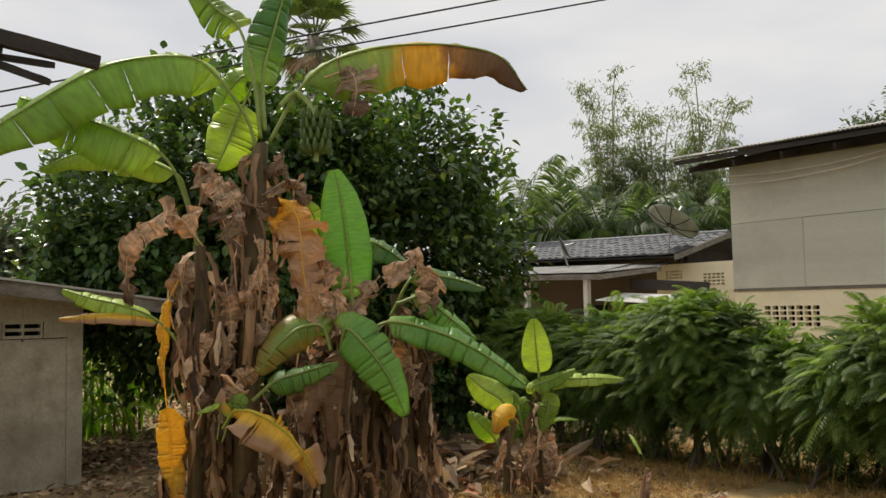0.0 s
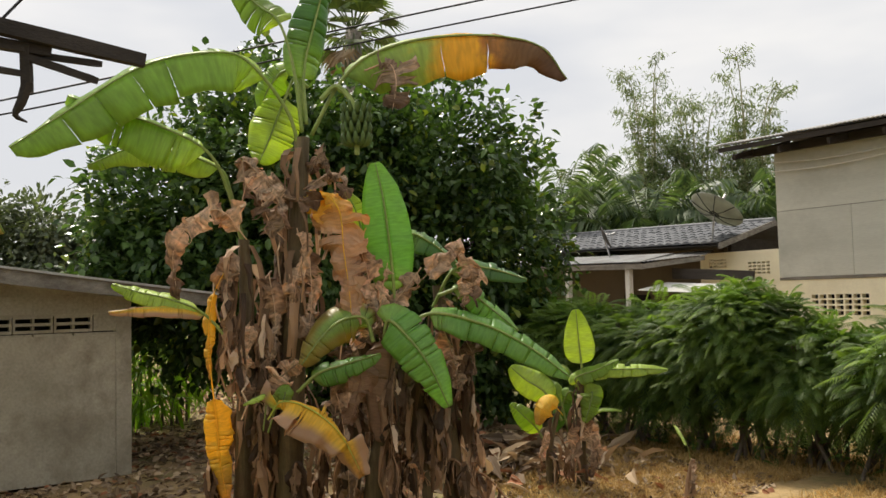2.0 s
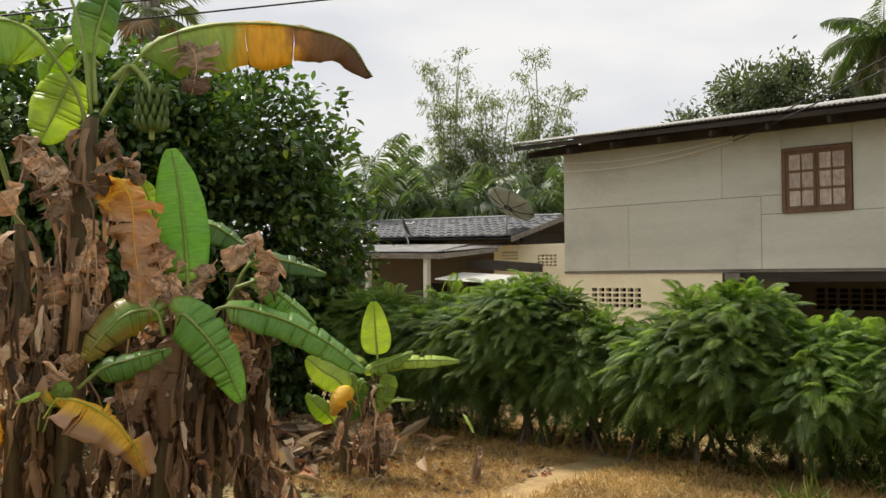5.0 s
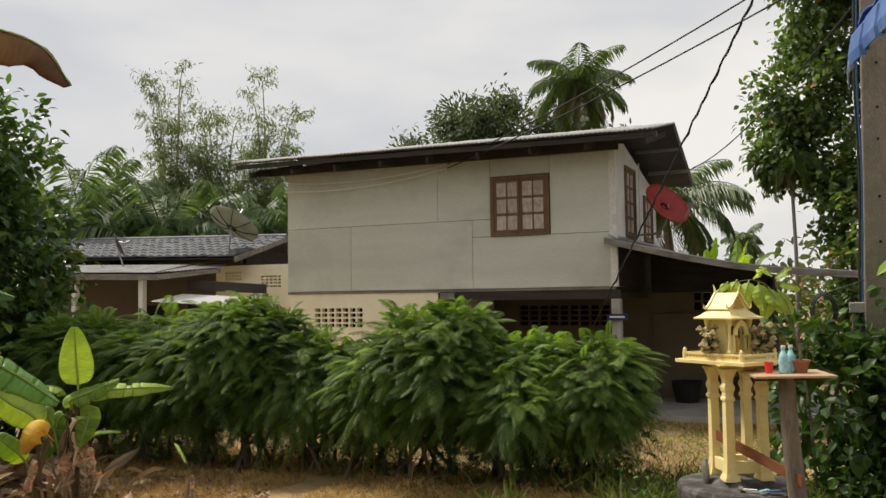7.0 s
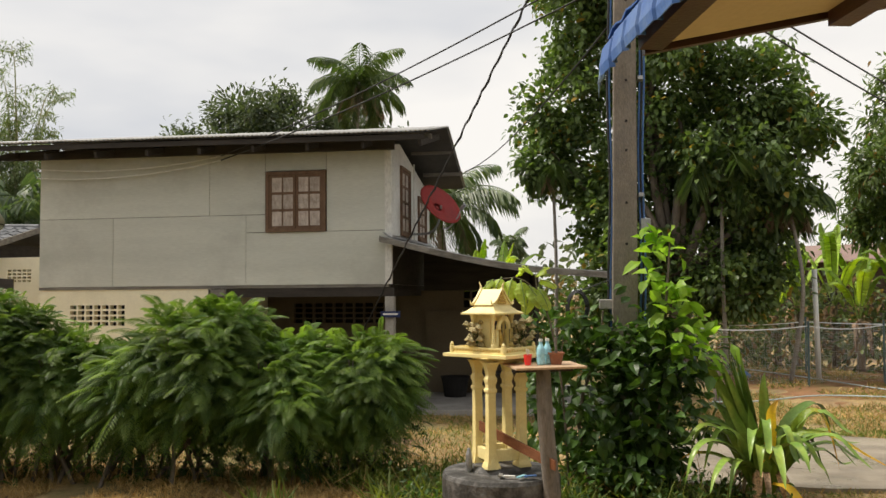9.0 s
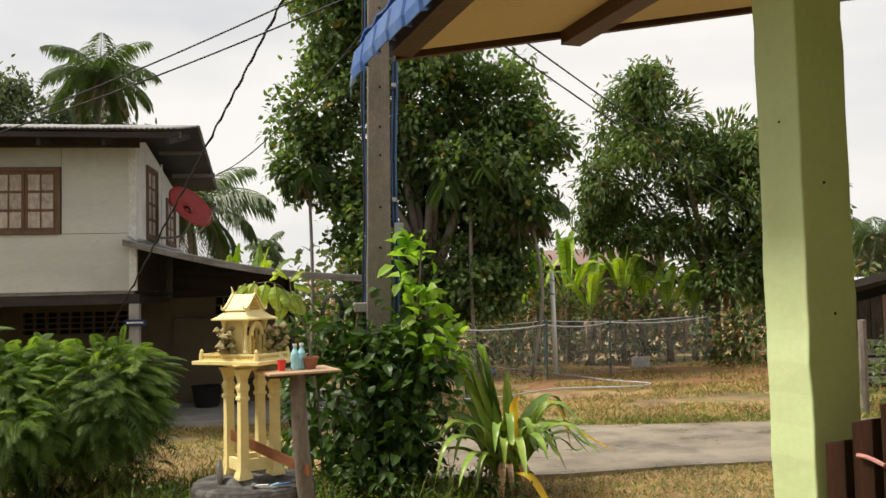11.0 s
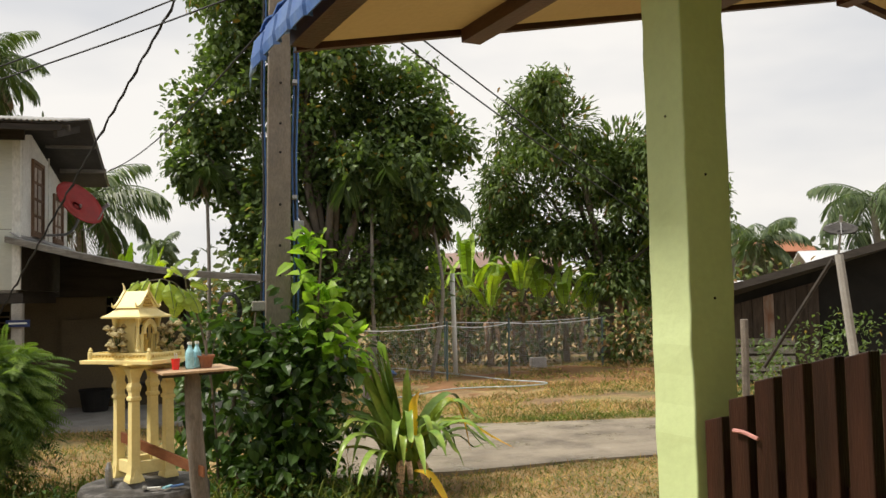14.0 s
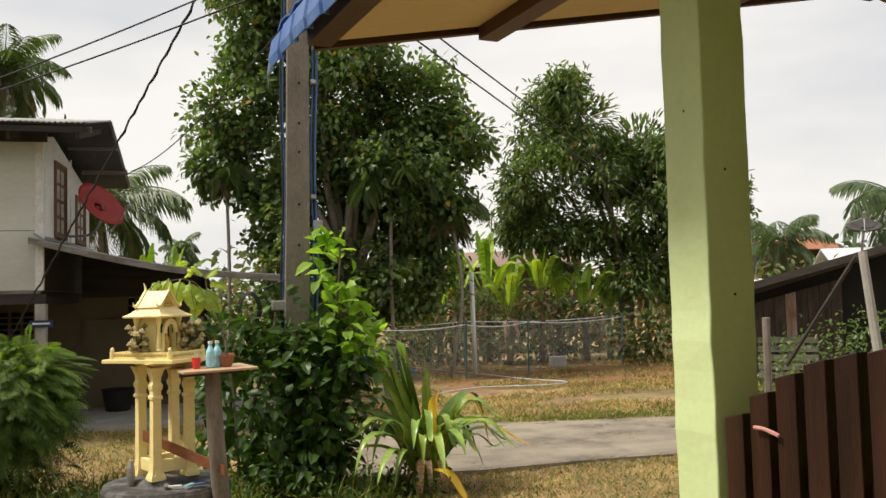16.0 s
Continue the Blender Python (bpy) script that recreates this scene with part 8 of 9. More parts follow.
def tree(name, label, seed, base, lobes, r0, tufts, per, leaf, width, mat, spread, inner=0, droop=0.0, bark="bark", clumpy=0):
    rng = np.random.default_rng(seed)
    t = thing(name, label, "tree")
    tops = [np.array(c) + rng.normal(0, 0.2, 3) for c, _ in lobes]
    part("trunk", limbs(rng, base, tops, r0), M[bark], t, smooth=True)
    if clumpy:
        small = []
        for c, r in lobes:
            for o in rand_dirs(rng, clumpy):
                k = rng.uniform(0.2, 0.44)
                small.append((tuple(np.array(c) + o * np.array(r) * rng.uniform(0.55, 0.95)), tuple(k * q for q in r)))
        p, d, _ = tuft_points(rng, small, tufts, per, spread, 0.35)
    else:
        p, d, _ = tuft_points(rng, lobes, tufts, per, spread, 0.62)
    d[:, 2] -= droop
    if inner:
        q, e = lobes_points(rng, [(c, tuple(0.75 * k for k in r)) for c, r in lobes], inner, 0.2)
        p, d = np.concatenate([p, q]), np.concatenate([d, e])
    p[:, 2] = np.maximum(p[:, 2], 0.1)
    v, f = leaves(rng, p, d, leaf, width, 0.2, 0.25, 0.5)
    cloud_obj("crown", v, f, M[mat], t)
    return t


R_, F_ = np.array((0.42, 0.907)), np.array((-0.905, 0.425))


def jl(u, z, r, back=0.0, rz=None):
    c = np.array((-11.8, 5.6)) + R_ * u + F_ * back
    return ((c[0], c[1], z), (r * 1.06, r * 1.06, rz or r * 1.04))


tree("jackfruit_tree", "dense dark jackfruit tree with glossy leaves", 81, (-12.0, 5.7, 0), [jl(-0.6, 4.0, 1.5), jl(0.6, 3.9, 1.4, 0.4), jl(1.9, 4.0, 1.35), jl(2.5, 2.7, 1.35), jl(-1.9, 3.1, 1.4), jl(0.0, 2.7, 1.8), jl(2.4, 1.2, 1.2), jl(-2.5, 2.4, 0.95), jl(1.2, 1.2, 1.4), jl(-1.4, 1.9, 1.2, -0.2)], 0.22, 4200, 10, 0.15, 0.09, "jack", 0.1, 16000)
tree("mango_tree", "large mango tree beyond the field", 82, (10.2, 22.4, 0), [((8.0, 22.6, 5.0), (1.5, 1.4, 1.3)), ((9.0, 22.4, 6.6), (1.5, 1.4, 1.2)), ((10.5, 22.0, 5.6), (1.6, 1.5, 1.4)), ((10.0, 22.2, 4.0), (2.2, 1.6, 1.2)), ((11.7, 21.4, 5.1), (1.2, 1.3, 1.2)), ((11.8, 21.1, 3.4), (1.2, 1.2, 1.1)), ((7.6, 22.8, 3.7), (1.2, 1.2, 0.9)), ((12.7, 21.0, 4.3), (0.7, 0.7, 0.7)), ((10.4, 21.8, 2.6), (1.6, 1.2, 0.9)), ((8.6, 22.4, 7.6), (0.7, 0.7, 0.5))], 0.28, 1700, 16, 0.22, 0.065, "mango", 0.16, 10000, 0.5, clumpy=9)
tree("broadleaf_tree", "tall light-green broad-leaved tree behind the pole", 83, (2.2, 19.6, 0), [((-0.4, 20.0, 6.3), (1.2, 1.1, 1.1)), ((-0.8, 20.0, 5.1), (0.9, 0.9, 0.75)), ((0.6, 20.0, 7.6), (1.3, 1.2, 1.2)), ((0.2, 20.0, 9.2), (1.3, 1.2, 1.3)), ((2.0, 19.9, 8.6), (1.2, 1.2, 1.1)), ((2.2, 19.7, 6.6), (1.6, 1.4, 1.3)), ((3.8, 19.6, 6.4), (1.4, 1.3, 1.3)), ((1.0, 19.8, 4.6), (1.4, 1.2, 1.0)), ((0.7, 19.8, 3.4), (0.9, 1.0, 0.9)), ((4.9, 19.3, 5.6), (0.9, 0.9, 0.8)), ((3.2, 19.4, 4.4), (1.6, 1.3, 1.2)), ((4.0, 19.3, 3.6), (1.0, 1.0, 0.9)), ((2.6, 19.4, 2.6), (1.5, 1.2, 1.0)), ((3.4, 19.2, 2.0), (1.1, 1.0, 0.8)), ((1.0, 19.4, 2.2), (1.3, 1.0, 1.1)), ((2.6, 19.6, 5.4), (2.0, 1.2, 1.4))], 0.3, 2500, 15, 0.17, 0.1, "broad", 0.15, 12000, 0.3, clumpy=15)
tree("dark_roadside_tree", "rounded dark tree behind the house roof", 84, (-14.3, 36, 0), [((-17.2, 34.6, 8.2), (1.7, 1.5, 1.4)), ((-14.8, 35.4, 9.9), (2.1, 1.8, 1.7)), ((-12.4, 36, 9.4), (2.0, 1.6, 1.5)), ((-10.4, 36.5, 8.9), (1.7, 1.5, 1.4)), ((-13.5, 35.8, 7.0), (3.4, 2.0, 1.6)), ((-15.6, 35.0, 8.6), (1.2, 1.2, 1.1)), ((-8.6, 37.0, 8.0), (1.6, 1.5, 1.2)), ((-7.0, 37.4, 7.6), (1.4, 1.3, 1.1))], 0.35, 2200, 8, 0.26, 0.1, "far_dark", 0.3, 4500, clumpy=6)
tree("hazy_tree", "distant tree beyond the shed, greyed for haze", 85, (-30, 4.0, 0), [((-29.9, 2.4, 4.3), (1.6, 1.6, 1.8)), ((-29.8, 4.6, 4.4), (1.7, 1.6, 1.7)), ((-29.5, 6.3, 3.6), (1.5, 1.4, 1.4)), ((-29.8, 1.0, 4.2), (1.6, 1.5, 1.8)), ((-29.9, 3.5, 2.2), (3.6, 2.6, 1.4))], 0.3, 2300, 9, 0.24, 0.11, "far", 0.25, 5000, clumpy=7)


def bamboo(seed, x, y, top, spread_):
    rng = np.random.default_rng(seed)
    t = thing("bamboo_clump", "tall feathery bamboo clump, green paled for haze", "bamboo", None, "bamboo clumps")
    P, D = [], []
    for k in range(15):
        a, L = rng.uniform(0, 6.28), top * (0.5 + 0.5 * rng.random() ** 1.15)
        o = np.array((math.cos(a), math.sin(a), 0)) * spread_ * rng.uniform(0.3, 1.0)
        b0 = np.array((x, y, 0)) + o * 0.2
        path = catmull([b0, b0 + o * 0.25 + (0, 0, L * 0.5), b0 + o * 0.65 + (0, 0, L * 0.88), b0 + o * 1.35 + (0, 0, L * 0.97)], 22)
        cb = Buf().tube(path, np.linspace(0.05, 0.008, 22), 5)
        # short side twigs carry the leaves in flat sprays
        for j in range(5, 22):
            for _ in range(4 if j < 13 else int(rng.integers(0, 4))):
                th = rng.uniform(0, 6.28)
                tl = rng.uniform(0.35, 0.95) * (1.1 - 0.5 * j / 22)
                e = path[j] + np.array((math.cos(th), math.sin(th), rng.uniform(-0.1, 0.6))) * tl
                cb.tube([path[j], e], [0.008, 0.004], 3, False)
                m = 17
                q = rng.uniform(0.25, 1.1, (m, 1))
                P.append(path[j] + (e - path[j]) * q + rng.normal(0, 0.1, (m, 3)))
                D.append((e - path[j]) * 0.6 + rng.normal(0, 0.5, (m, 3)) + np.array((0, 0, -0.5)))
        part("culm", cb, M["bamboo_culm"], t, smooth=True)
    v, f = leaves(rng, np.concatenate(P), np.concatenate(D), 0.2, 0.036, 0.1, 0.3, 0.6)
    cloud_obj("foliage", v, f, M["bamboo"], t)


M["bamboo_culm"] = surface("bamboo_culm", (0.3, 0.3, 0.14), (0.4, 0.38, 0.2), 3, 0.5, 0.1, 20)
for k, (x, y, top, s) in enumerate(((-22.7, 25.2, 11.5, 0.9), (-21.2, 26.4, 8.6, 1.5), (-19.9, 27.5, 11.9, 1.0), (-21.4, 26.3, 10.2, 0.7), (-23.9, 24.0, 7.6, 1.6), (-17.8, 29.0, 7.9, 1.8), (-20.5, 27.5, 7.0, 2.4), (-16.2, 30.2, 7.7, 1.5), (-22.5, 26.0, 6.5, 2.2), (-18.6, 28.5, 6.5, 2.2), (-15.0, 31.0, 6.8, 1.8))):
    bamboo(90 + k, x, y, top, s)


def palm_frond(b, rng, base, out, length, rise, droop, leaflet, width, n=44, hang=0.6):
    o = np.array(out, float)
    o /= np.linalg.norm(o)
    q_ = np.linspace(0, 1, n)
    ang = rise - droop * q_ ** 1.4
    stepl = length / (n - 1)
    along, high = np.cumsum(np.cos(ang)) * stepl, np.cumsum(np.sin(ang)) * stepl
    m = np.array(base) + o * along[:, None] + np.array((0, 0, 1.0)) * high[:, None]
    tn = np.gradient(m, axis=0)
    tn /= np.linalg.norm(tn, axis=1, keepdims=True)
    s = np.cross(tn, (0, 0, 1.0))
    s /= np.linalg.norm(s, axis=1, keepdims=True) + 1e-9
    b.tube(m, np.linspace(0.035, 0.006, n), 4, False)
    for i in range(3, n):
        q = i / (n - 1)
        L = leaflet * (0.55 + 0.9 * math.sin(math.pi * min(1, q * 0.9 + 0.08))) * rng.uniform(0.8, 1.1)
        for sg in (-1, 1):
            d = s[i] * sg + tn[i] * 0.7 + np.array((0, 0, -hang * rng.uniform(0.5, 1.4)))
            d /= np.linalg.norm(d)
            wv = np.cross(d, s[i] * sg + np.array((0, 0, 0.4)))
            wv = wv / (np.linalg.norm(wv) + 1e-9) * width
            p = m[i]
            b.add([p - wv * 0.5, p + d * L * 0.5 + wv, p + d * L + np.array((0, 0, -0.25 * L)), p + d * L * 0.5 - wv], [(0, 1, 2, 3)])


def palm(name, label, seed, base, top, n_fronds, length, leaflet, width, mat, trunk_r, dry=3, up=0.9):
    rng = np.random.default_rng(seed)
    t = thing(name, label, "palm tree")
    lean = Vector((rng.normal(0, 0.2), rng.normal(0, 0.2), 0))
    crown = Vector((base[0], base[1], top))
    part("trunk", Buf().tube(catmull([base, Vector(base).lerp(crown, 0.5) + lean, crown], 14), np.linspace(trunk_r, trunk_r * 0.65, 14), 9), M["palmbark"], t, smooth=True)
    for k in range(n_fronds):
        a = k * 2.399 + rng.normal(0, 0.2)
        e = k / n_fronds
        b = Buf()
        palm_frond(b, rng, crown, (math.cos(a), math.sin(a), 0), length * rng.uniform(0.85, 1.1), 1.45 * up - (1.45 * up + 0.8) * e + rng.normal(0, 0.08), 1.15 + 0.5 * e, leaflet, width, hang=0.8)
        part("frond", b, M[mat], t)
    for k in range(dry):
        a = rng.uniform(0, 6.28)
        b = Buf()
        palm_frond(b, rng, crown - Vector((0, 0, 0.1)), (math.cos(a), math.sin(a), 0), length * 0.7, -0.5, 0.95, leaflet * 0.8, width, hang=1.2)
        part("dead_frond", b, M["palm_dry"], t)
    return t


palm("coconut_palm", "tall coconut palm rising behind the house", 101, (-8.75, 32.9, 0), 10.5, 30, 2.3, 0.55, 0.032, "palm", 0.17, 6, 0.8)
palm("coconut_palm", "coconut palm with drooping fronds beside the gable", 102, (-4.0, 23.7, 0), 4.5, 24, 2.3, 0.6, 0.028, "palm", 0.16, 3, 0.75)
for k, (x, y, z) in enumerate(((-20.9, 18.6, 3.9), (-18.9, 20.7, 3.5), (-17.2, 22.6, 3.5), (-15.4, 24.4, 3.6), (-22.3, 20.5, 4.3))):
    palm("oil_palm", "stout oil palm with long arching fronds", 103 + k, (x, y, 0), z, 28, 3.2, 0.7, 0.05, "oilpalm", 0.3, 1, 0.95)
palm("areca_palm", "slender palm standing in the broad-leaved tree", 110, (-0.6, 19.6, 0), 4.9, 8, 0.75, 0.4, 0.02, "palm", 0.05, 1, 0.2)
palm("areca_palm", "slender palm standing in the broad-leaved tree", 111, (3.04, 18.95, 0), 4.81, 14, 1.3, 0.5, 0.035, "palm", 0.05, 3, 0.35)
palm("areca_palm", "slender palm with dead hanging fronds beside the broad-leaved tree", 115, (4.34, 19.0, 0), 4.03, 5, 0.9, 0.45, 0.03, "palm", 0.05, 6, 0.2)
palm("distant_palm", "distant coconut palm over the far roofs", 112, (25.3, 37.4, 0), 4.2, 16, 2.6, 0.7, 0.05, "oilpalm", 0.2, 1, 0.8)
palm("distant_palm", "distant coconut palm over the far roofs", 113, (26.0, 30.4, 0), 5.6, 14, 2.6, 0.7, 0.05, "oilpalm", 0.2, 0, 0.5)
palm("distant_palm", "small distant palm beyond the carport", 114, (-3.47, 41.9, 0), 4.4, 14, 1.15, 0.35, 0.03, "oilpalm", 0.12, 0, 0.8)


def sugar_palm():
    rng = np.random.default_rng(120)
    t = thing("sugar_palm", "dark fan-leaved sugar palm above the tree", "palm tree")
    c = Vector((-22.1, 11.9, 9.9))
    part("trunk", Buf().tube([(-22.1, 11.9, 0), c], [0.3, 0.24], 10), M["palmbark"], t, smooth=True)
    for k in range(34):
        a, e = k * 2.399, 1.2 - 2.3 * k / 34
        o = Vector((math.cos(a) * math.cos(e), math.sin(a) * math.cos(e), math.sin(e)))
        b = Buf()
        tip = c + o * 0.9
        b.tube([c, tip], 0.025, 4, False)
        side = o.cross(Vector((0, 0, 1))).normalized()
        up = side.cross(o)
        for j in range(15):
            th = -1.25 + 2.5 * j / 14
            d = (o * math.cos(th) + side * math.sin(th)).normalized()
            L = 0.85 * rng.uniform(0.85, 1.1)
            w = up.cross(d).normalized() * 0.05
            q = tip + d * L * 0.55
            b.add([tip, q + w + up * 0.03, tip + d * L - Vector((0, 0, 0.18)), q - w + up * 0.03], [(0, 1, 2, 3)])
        part("fan_leaf", b, M["palm"] if k < 31 else M["palm_dry"], t)


sugar_palm()


# ---- field, net fence, banana patch, far sheds ----
def small_banana(seed, x, y, h, dead=2):
    rng = np.random.default_rng(seed)
    t = thing("banana_plant", "banana plant standing in the patch behind the field", "banana plant", pose(x, y, 0, 0, 0, rng.uniform(0, 360)), "banana patch")
    part("pseudostem", Buf().tube([(0, 0, 0), (0.03, 0, h * 0.5)], [0.1, 0.06], 8), M["bananastem"], t, smooth=True)
    z = h * 0.48
    for k in range(7):
        a = k * 1.1 + rng.normal(0, 0.2)
        o = np.array((math.cos(a), math.sin(a)))
        L = h * rng.uniform(0.45, 0.6)
        up = 1.0 if k < 2 else rng.uniform(0.65, 1.0)
        out = 0.2 if k < 2 else rng.uniform(0.4, 0.7)
        blade(t, ("b_lime", "b_green", "b_lime", "b_green", "b_lime", "b_lime", "b_green")[k], [(0, 0, z), (*(o * L * out * 0.4), z + L * up * 0.7), (*(o * L * out * 0.8), z + L * up * 0.95), (*(o * L * out * 1.15), z + L * up * (1.15 if k < 2 else 0.9))], 0.17, 0.15, 0.3, (o[0] * -0.3, o[1] * -0.3, 1) if k else (1, 0, 0))
    for k in range(dead):
        a = rng.uniform(0, 6.28)
        blade(t, "b_dry", [(0, 0, z), (math.cos(a) * 0.25, math.sin(a) * 0.25, z - 0.1), (math.cos(a) * 0.3, math.sin(a) * 0.3, z * 0.3)], 0.12, 0.1, 0.8, (0, 0, 1), 0.04, 3)


for k, (x, y, h) in enumerate(((4.9, 22.8, 2.7), (5.5, 23.3, 3.1), (6.2, 22.5, 3.2), (6.9, 22.9, 3.1), (7.6, 22.2, 3.3), (8.3, 22.6, 2.9), (8.8, 22.0, 2.6), (6.6, 21.9, 2.5), (9.5, 22.0, 2.4), (10.6, 21.9, 3.9), (12.0, 20.2, 2.4), (-2.6, 21.0, 3.0), (-2.0, 21.6, 2.9))):
    small_banana(130 + k, x, y, h, 3)
broad_bush("patch_undergrowth", "tangled green undergrowth behind the field", 150, [((5.0, 22.8, 0.7), (1.6, 0.7, 0.9)), ((7.6, 22.4, 0.7), (1.8, 0.7, 0.9)), ((3.0, 21.5, 0.9), (1.6, 0.8, 1.0)), ((10.5, 20.5, 0.6), (1.6, 0.9, 0.8)), ((0.3, 20.5, 1.2), (1.8, 0.8, 1.3)), ((12.5, 19.5, 0.6), (1.4, 0.9, 0.8))], 900, 7, 0.2, 0.09, "thicket", 0.22)


broad_bush("hedgerow", "overgrown hedgerow closing the back of the plot", 151, [((x, 26.5 + 0.6 * math.sin(x), 1.0), (1.9, 1.0, 1.3)) for x in np.arange(-3, 22, 2.2)], 1100, 7, 0.3, 0.14, "thicket", 0.3)


def net_fence():
    t = thing("net_fence", "sagging fine net fence on thin posts round the plot", "fence")
    line = [(2.2, 17.6), (4.5, 18.2), (6.05, 18.6), (9.1, 20.3)]
    back = [(2.2, 20.6), (5.2, 21.3), (9.3, 21.6)]
    for x, y in line + back[1:]:
        part("post", Buf().tube([(x, y, 0), (x + 0.02, y, 1.32)], 0.022, 7), M["conduit_grey"], t)
    for run, hgt in ((line, 1.22), (back, 1.2)):
        nb = Buf()
        for (xa, ya), (xb, yb) in zip(run, run[1:]):
            L = math.hypot(xb - xa, yb - ya)
            n = int(L / 0.05)
            for k in range(n):
                q = k / n
                sag = 0.07 * 4 * q * (1 - q)
                x, y = xa + (xb - xa) * q, ya + (yb - ya) * q
                nb.box((x, y, 0.08), (x + 0.0013, y + 0.0013, hgt - sag))
            for j in range(22):
                pts = [(xa + (xb - xa) * q, ya + (yb - ya) * q, 0.1 + (hgt - 0.1 - 0.07 * 4 * q * (1 - q)) * j / 21) for q in np.linspace(0, 1, 8)]
                nb.tube(pts, 0.0009 if j < 21 else 0.012, 3, False)
        part("net", nb, M["net"], t, "fine grey netting")


M["conduit_grey"] = surface("blue_grey_pipe", (0.07, 0.11, 0.12), (0.11, 0.16, 0.17), 5, 0.5, 0.1)
net_fence()


def field_things():
    t = thing("white_pipe", "white upright pipe in the banana patch", "pipe")
    part("pipe", Buf().tube([(5.05, 19.6, 0), (5.02, 19.6, 2.4)], 0.055, 10), M["pvc"], t, smooth=True)
    t = thing("irrigation_hose", "pale blue hose lying across the field", "hose")
    part("hose", Buf().tube(catmull([(3.6, 22.4, 0.05), (4.9, 19.5, 0.05), (5.6, 17.6, 0.05), (6.2, 16.6, 0.05), (5.6, 16.2, 0.05), (4.2, 16.3, 0.05), (3.0, 15.4, 0.05), (2.2, 15.2, 0.05)], 60), 0.013, 6), M["hose"], t, smooth=True)
    t = thing("field_post", "short weathered post at the field's edge", "post")
    part("post", Buf().lathe([(0.075, 0), (0.07, 0.75), (0.05, 0.78)], 9, (2.3, 15.3, 0)), M["trunkwood"], t)
    t = thing("blue_bag", "blue plastic bag lying in the field", "bag")
    part("bag", Buf().lathe([(0.14, 0.0), (0.17, 0.06), (0.08, 0.14), (0.02, 0.17)], 9, (3.55, 20.0, 0)), M["conduit"], t)
    t = thing("cement_block", "pale cement block lying in the plot", "block")
    part("block", Buf().box((7.3, 20.6, 0), (7.7, 20.8, 0.25)), M["concrete"], t, bevel=0.01)


field_things()


def right_sheds():
    s = thing("timber_shed", "patched timber and rusty tin shed with a dark roof", "shed")
    o = Vector((9.55, 15.1, 0))
    d = (Vector((12.3, 13.3, 0)) - o)
    pt = lambda q, z, back=0.0: o + d * q + Vector((0.55, 0.83, 0)) * back + Vector((0, 0, z))
    rng = np.random.default_rng(160)
    n = 26
    for k in range(8):
        q0, q1 = k / n * 1.6, (k + 0.94) / n * 1.6
        part("board", Buf().slab([pt(q0, 0), pt(q1, 0), pt(q1, 1.55 + 0.9 * q1), pt(q0, 1.55 + 0.9 * q0)], 0.03 + 0.01 * rng.random()), M["rust"] if rng.random() < 0.12 else M["old_board"], s)
    # dark roof colour carries the shade of its underside
    part("roof", Buf().slab([pt(-0.25, 1.72, -0.5), pt(1.7, 3.45, -0.5), pt(1.7, 3.1, 3.5), pt(-0.25, 1.4, 3.5)], 0.06), M["tin_dark"], s, "sheet roof coloured dark as a shaded underside")
    part("roof_edge", Buf().slab([pt(-0.25, 1.6, -0.53), pt(1.7, 3.33, -0.53), pt(1.7, 3.47, -0.53), pt(-0.25, 1.74, -0.53)], 0.03), M["dark_timber"], s)
    # black sheet stands in for the shed's shaded open interior
    part("wall", Buf().slab([pt(0, 0, 0.1), pt(1.6, 0, 0.1), pt(1.6, 3.28, 0.1), pt(0, 1.72, 0.1)], 0.02), M["black"], s)
    part("side_wall", Buf().slab([pt(0, 0, 3.4), pt(0, 0), pt(0, 1.55), pt(0, 1.7, 3.4)], 0.03), M["rust"], s)
    for k in range(5):
        part("tin_strip", Buf().slab([pt(0.02, 0.1 + 0.17 * k, -0.04), pt(0.35, 0.1 + 0.17 * k, -0.04), pt(0.35, 0.22 + 0.17 * k, -0.04), pt(0.02, 0.22 + 0.17 * k, -0.04)], 0.02), M["grey_timber"], s)
    p = thing("leaning_post", "pale leaning timber post with a wire stay", "post")
    part("post", Buf().tube([(7.1, 8.5, 0), (6.95, 8.65, 2.25)], [0.06, 0.05], 8), M["concrete"], p)
    part("stay", Buf().tube([(6.4, 9.4, 0.9), (6.9, 8.7, 2.2)], 0.025, 6), M["dark_timber"], p)
    p = thing("fence_stake", "short grey fence stake", "stake")
    part("stake", Buf().tube([(7.75, 11.9, 0), (7.7, 11.8, 1.4)], 0.06, 8), M["trunkwood"], p)
    satellite_dish("dark_mesh_dish", "dark mesh satellite dish on the shed roof", (10.23, 12.7, 2.82), (-0.2, -0.35, 0.9), 0.28, M["tin_dark"], [(10.23, 12.8, 2.32), (10.23, 12.75, 2.57), (10.23, 12.7, 2.79)], 8)
    for k, (x, y, w, z, mm) in enumerate(((19.0, 27.0, 2.4, 1.9, "tin_far"), (23.5, 28.5, 2.6, 3.1, "tin_far"), (11.5, 43.0, 9.0, 3.9, "tin_rust"), (30.5, 44.0, 4.0, 4.6, "terracotta"))):
        h = thing("far_house", "distant low house with a sheet roof", "house", pose(x, y, 0, 0, 0, -25))
        part("wall", Buf().box((-w / 2, 0, 0), (w / 2, 4, z - 0.5)), M["old_board"], h)
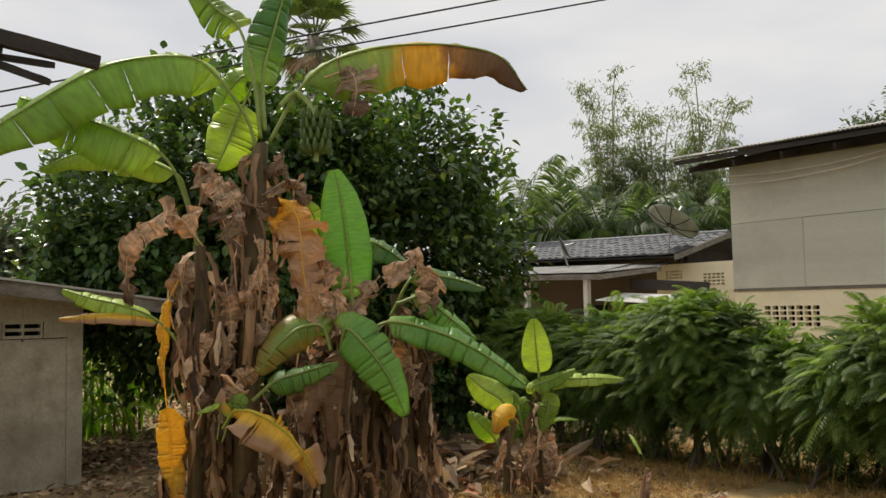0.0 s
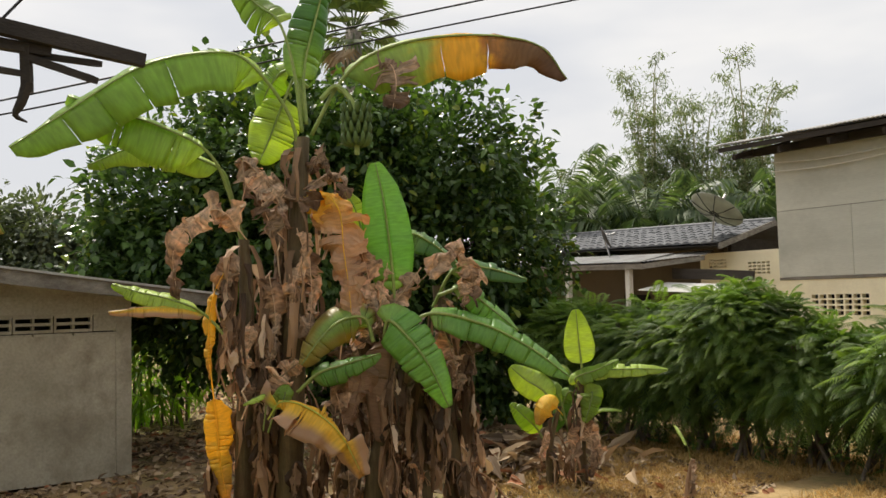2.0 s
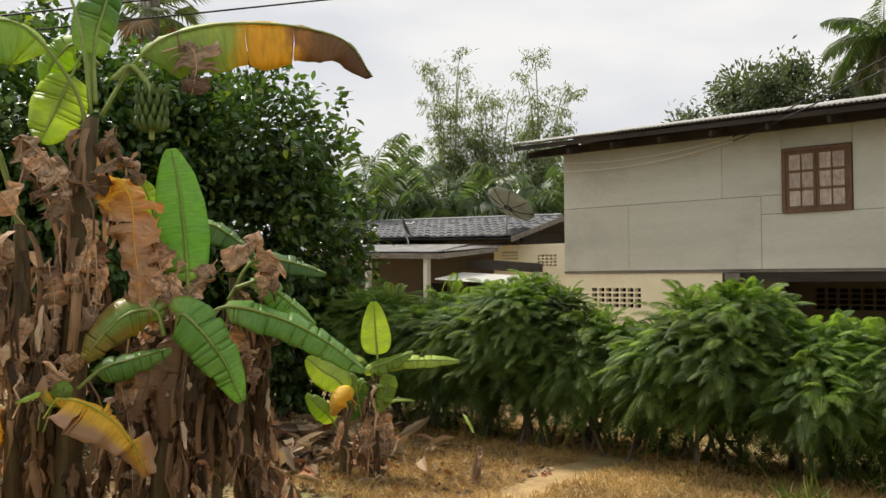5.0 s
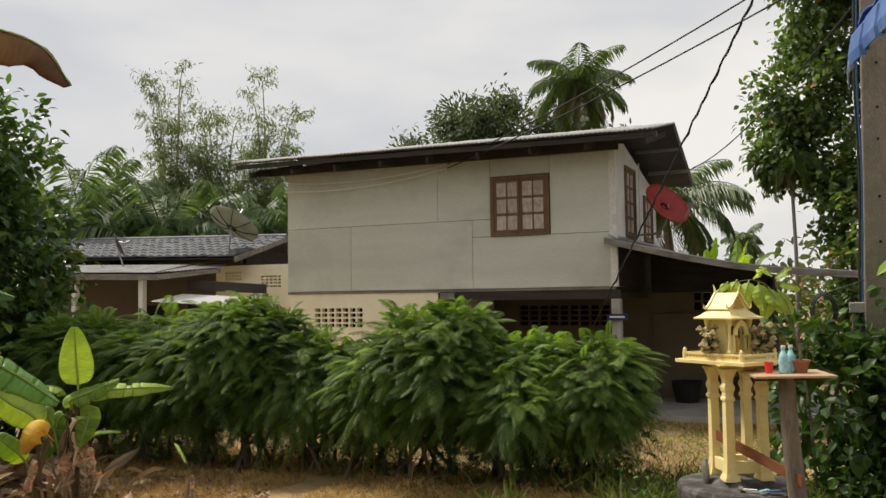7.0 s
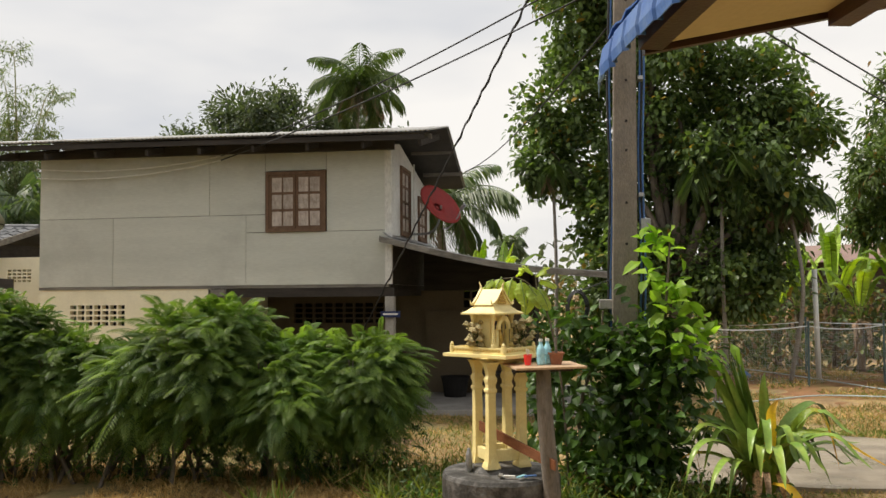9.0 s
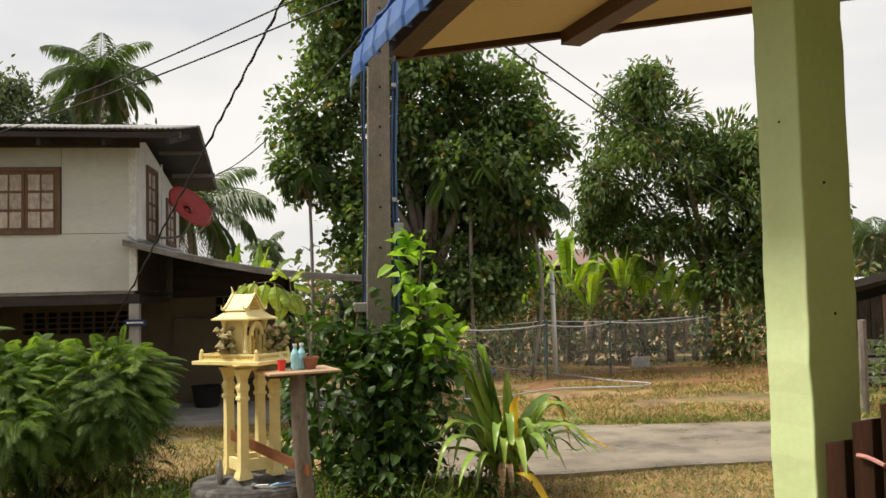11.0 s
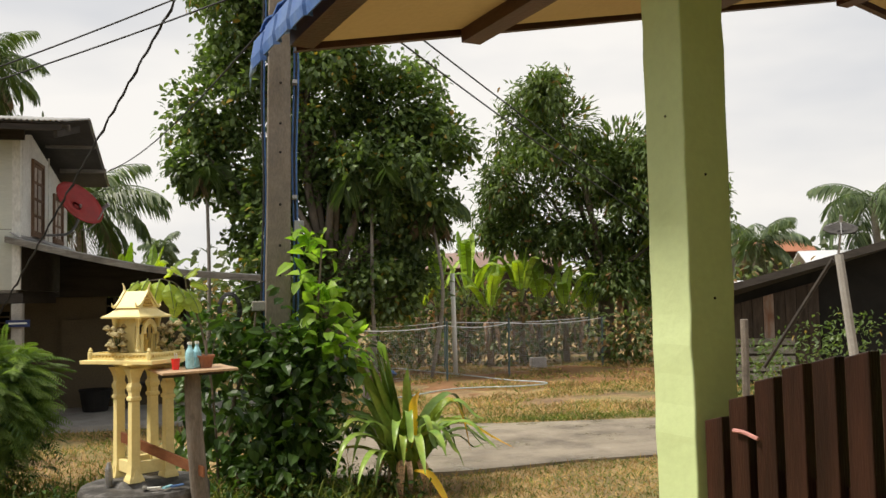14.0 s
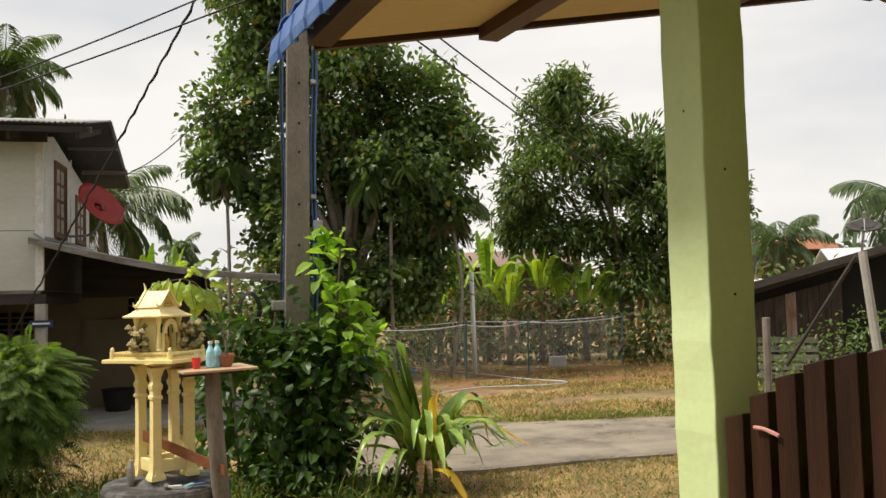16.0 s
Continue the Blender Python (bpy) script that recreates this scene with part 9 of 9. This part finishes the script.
        part("roof", Buf().slab([(-w / 2 - 0.4, -0.6, z - 0.6), (w / 2 + 0.4, -0.6, z - 0.6), (w / 2 + 0.4, 2, z + 0.3), (-w / 2 - 0.4, 2, z + 0.3)], 0.05).slab([(-w / 2 - 0.4, 2, z + 0.3), (w / 2 + 0.4, 2, z + 0.3), (w / 2 + 0.4, 4.6, z - 0.6), (-w / 2 - 0.4, 4.6, z - 0.6)], 0.05), M[mm], h)
        part("window", Buf().box((-0.5, -0.02, 0.9), (0.5, 0.05, 1.8)), M["black"], h)
    broad_bush("shed_shrub", "untidy shrub in front of the tin shed", 161, [((9.3, 12.6, 0.6), (0.9, 0.6, 0.6)), ((8.3, 12.4, 0.4), (0.8, 0.5, 0.5)), ((10.2, 12.4, 0.7), (0.7, 0.6, 0.7))], 260, 6, 0.1, 0.045, "broad", 0.14)


M["old_board"] = surface("old_brown_board", (0.03, 0.022, 0.017), (0.075, 0.055, 0.043), 4, 0.9, 0.3, 40, stretch=(3, 3, 0.5), island=0.3)
M["tin_far"] = surface("bright_sheet_roof", (0.55, 0.56, 0.58), (0.65, 0.66, 0.68), 1, 0.5, 0.05)
M["tin_rust"] = surface("rust_brown_roof", (0.2, 0.13, 0.11), (0.27, 0.19, 0.16), 1, 0.7, 0.1)
right_sheds()


def far_woods():
    rng = np.random.default_rng(170)
    P = []
    for k in range(170):
        a = rng.uniform(-2.1, 1.5)
        r = rng.uniform(55, 80)
        x, y = -math.sin(-a) * r, math.cos(a) * r
        h = rng.uniform(3.0, 6.5)
        m = 90
        d = rand_dirs(rng, m)
        P.append(np.array((x, y, h * 0.55)) + d * np.array((3.0, 3.0, h * 0.5)) * rng.uniform(0.6, 1.1, (m, 1)))
    p = np.concatenate(P)
    v, f = leaves(rng, p, rand_dirs(rng, len(p)), 0.9, 0.5, 0.2, 0.2, 0.6)
    tagged(cloud_obj("far_woods", v, f, M["far"]), "belt of distant trees, greyed for haze", "trees", kind="stuff")


far_woods()

# ---- overhead cables ----
def cable_coil():
    t = thing("cable_coil", "coil of black cable hung beside the utility pole", "cable")
    for k in range(4):
        part("loop", Buf().tube([(0.0 + (0.085 + 0.01 * k) * math.cos(a), 8.85 + 0.015 * k, 1.78 + (0.15 + 0.008 * k) * math.sin(a)) for a in np.linspace(0, 2 * math.pi, 29)], 0.008, 5), M["cable"], t, smooth=True)
    part("hanger", Buf().tube([(0.0, 8.87, 1.94), (0.4, 8.9, 2.08)], 0.006, 5), M["cable"], t)


cable_coil()
cable("service_cable", "thin overhead cable crossing above the yard", (-11.9, -3.6, 2.75), (-4.6, 14.9, 7.9), 0.0, 0.011, 40)
cable("service_cable", "thin overhead cable crossing above the yard", (-12.2, -3.6, 2.72), (-3.4, 16.0, 7.7), 0.0, 0.011, 40)
cable("drop_cable", "twisted black drop cable sagging to the house pillar", (0.54, 8.93, 6.98), (-3.44, 13.35, 1.36), 0.0, 0.012, 90, 0.007)
cable("drop_cable", "second strand of the twisted black drop cable", (0.55, 8.93, 6.97), (-3.44, 13.35, 1.35), 0.0, 0.009, 90, 0.011)
cable("wall_cable", "pale cable slung along the house front", (-9.3, 13.4, 4.16), (-5.9, 13.38, 4.27), 0.12, 0.01, mat="pvc")
cable("wall_cable", "pale cable slung along the house front", (-9.3, 13.4, 4.0), (-5.9, 13.38, 4.2), 0.12, 0.01, mat="pvc")
cable("house_cable", "overhead cable from the house front to the pole", (-5.9, 13.38, 4.27), (0.5, 8.9, 5.45), 0.1, 0.01)
cable("house_cable", "overhead cable from the house front to the pole", (-5.9, 13.38, 4.2), (0.5, 8.9, 5.2), 0.1, 0.01)
cable("line_cable", "overhead cable running off behind the trees", (0.6, 8.95, 5.75), (16.0, 26.0, 3.2), 0.2, 0.012)
cable("line_cable", "overhead cable running off behind the trees", (0.6, 8.95, 5.5), (16.0, 26.0, 2.8), 0.2, 0.012)
cable("line_cable", "overhead cable from the pole past the gable palm", (0.4, 8.95, 4.75), (-3.2, 23.8, 5.4), 0.25, 0.012)
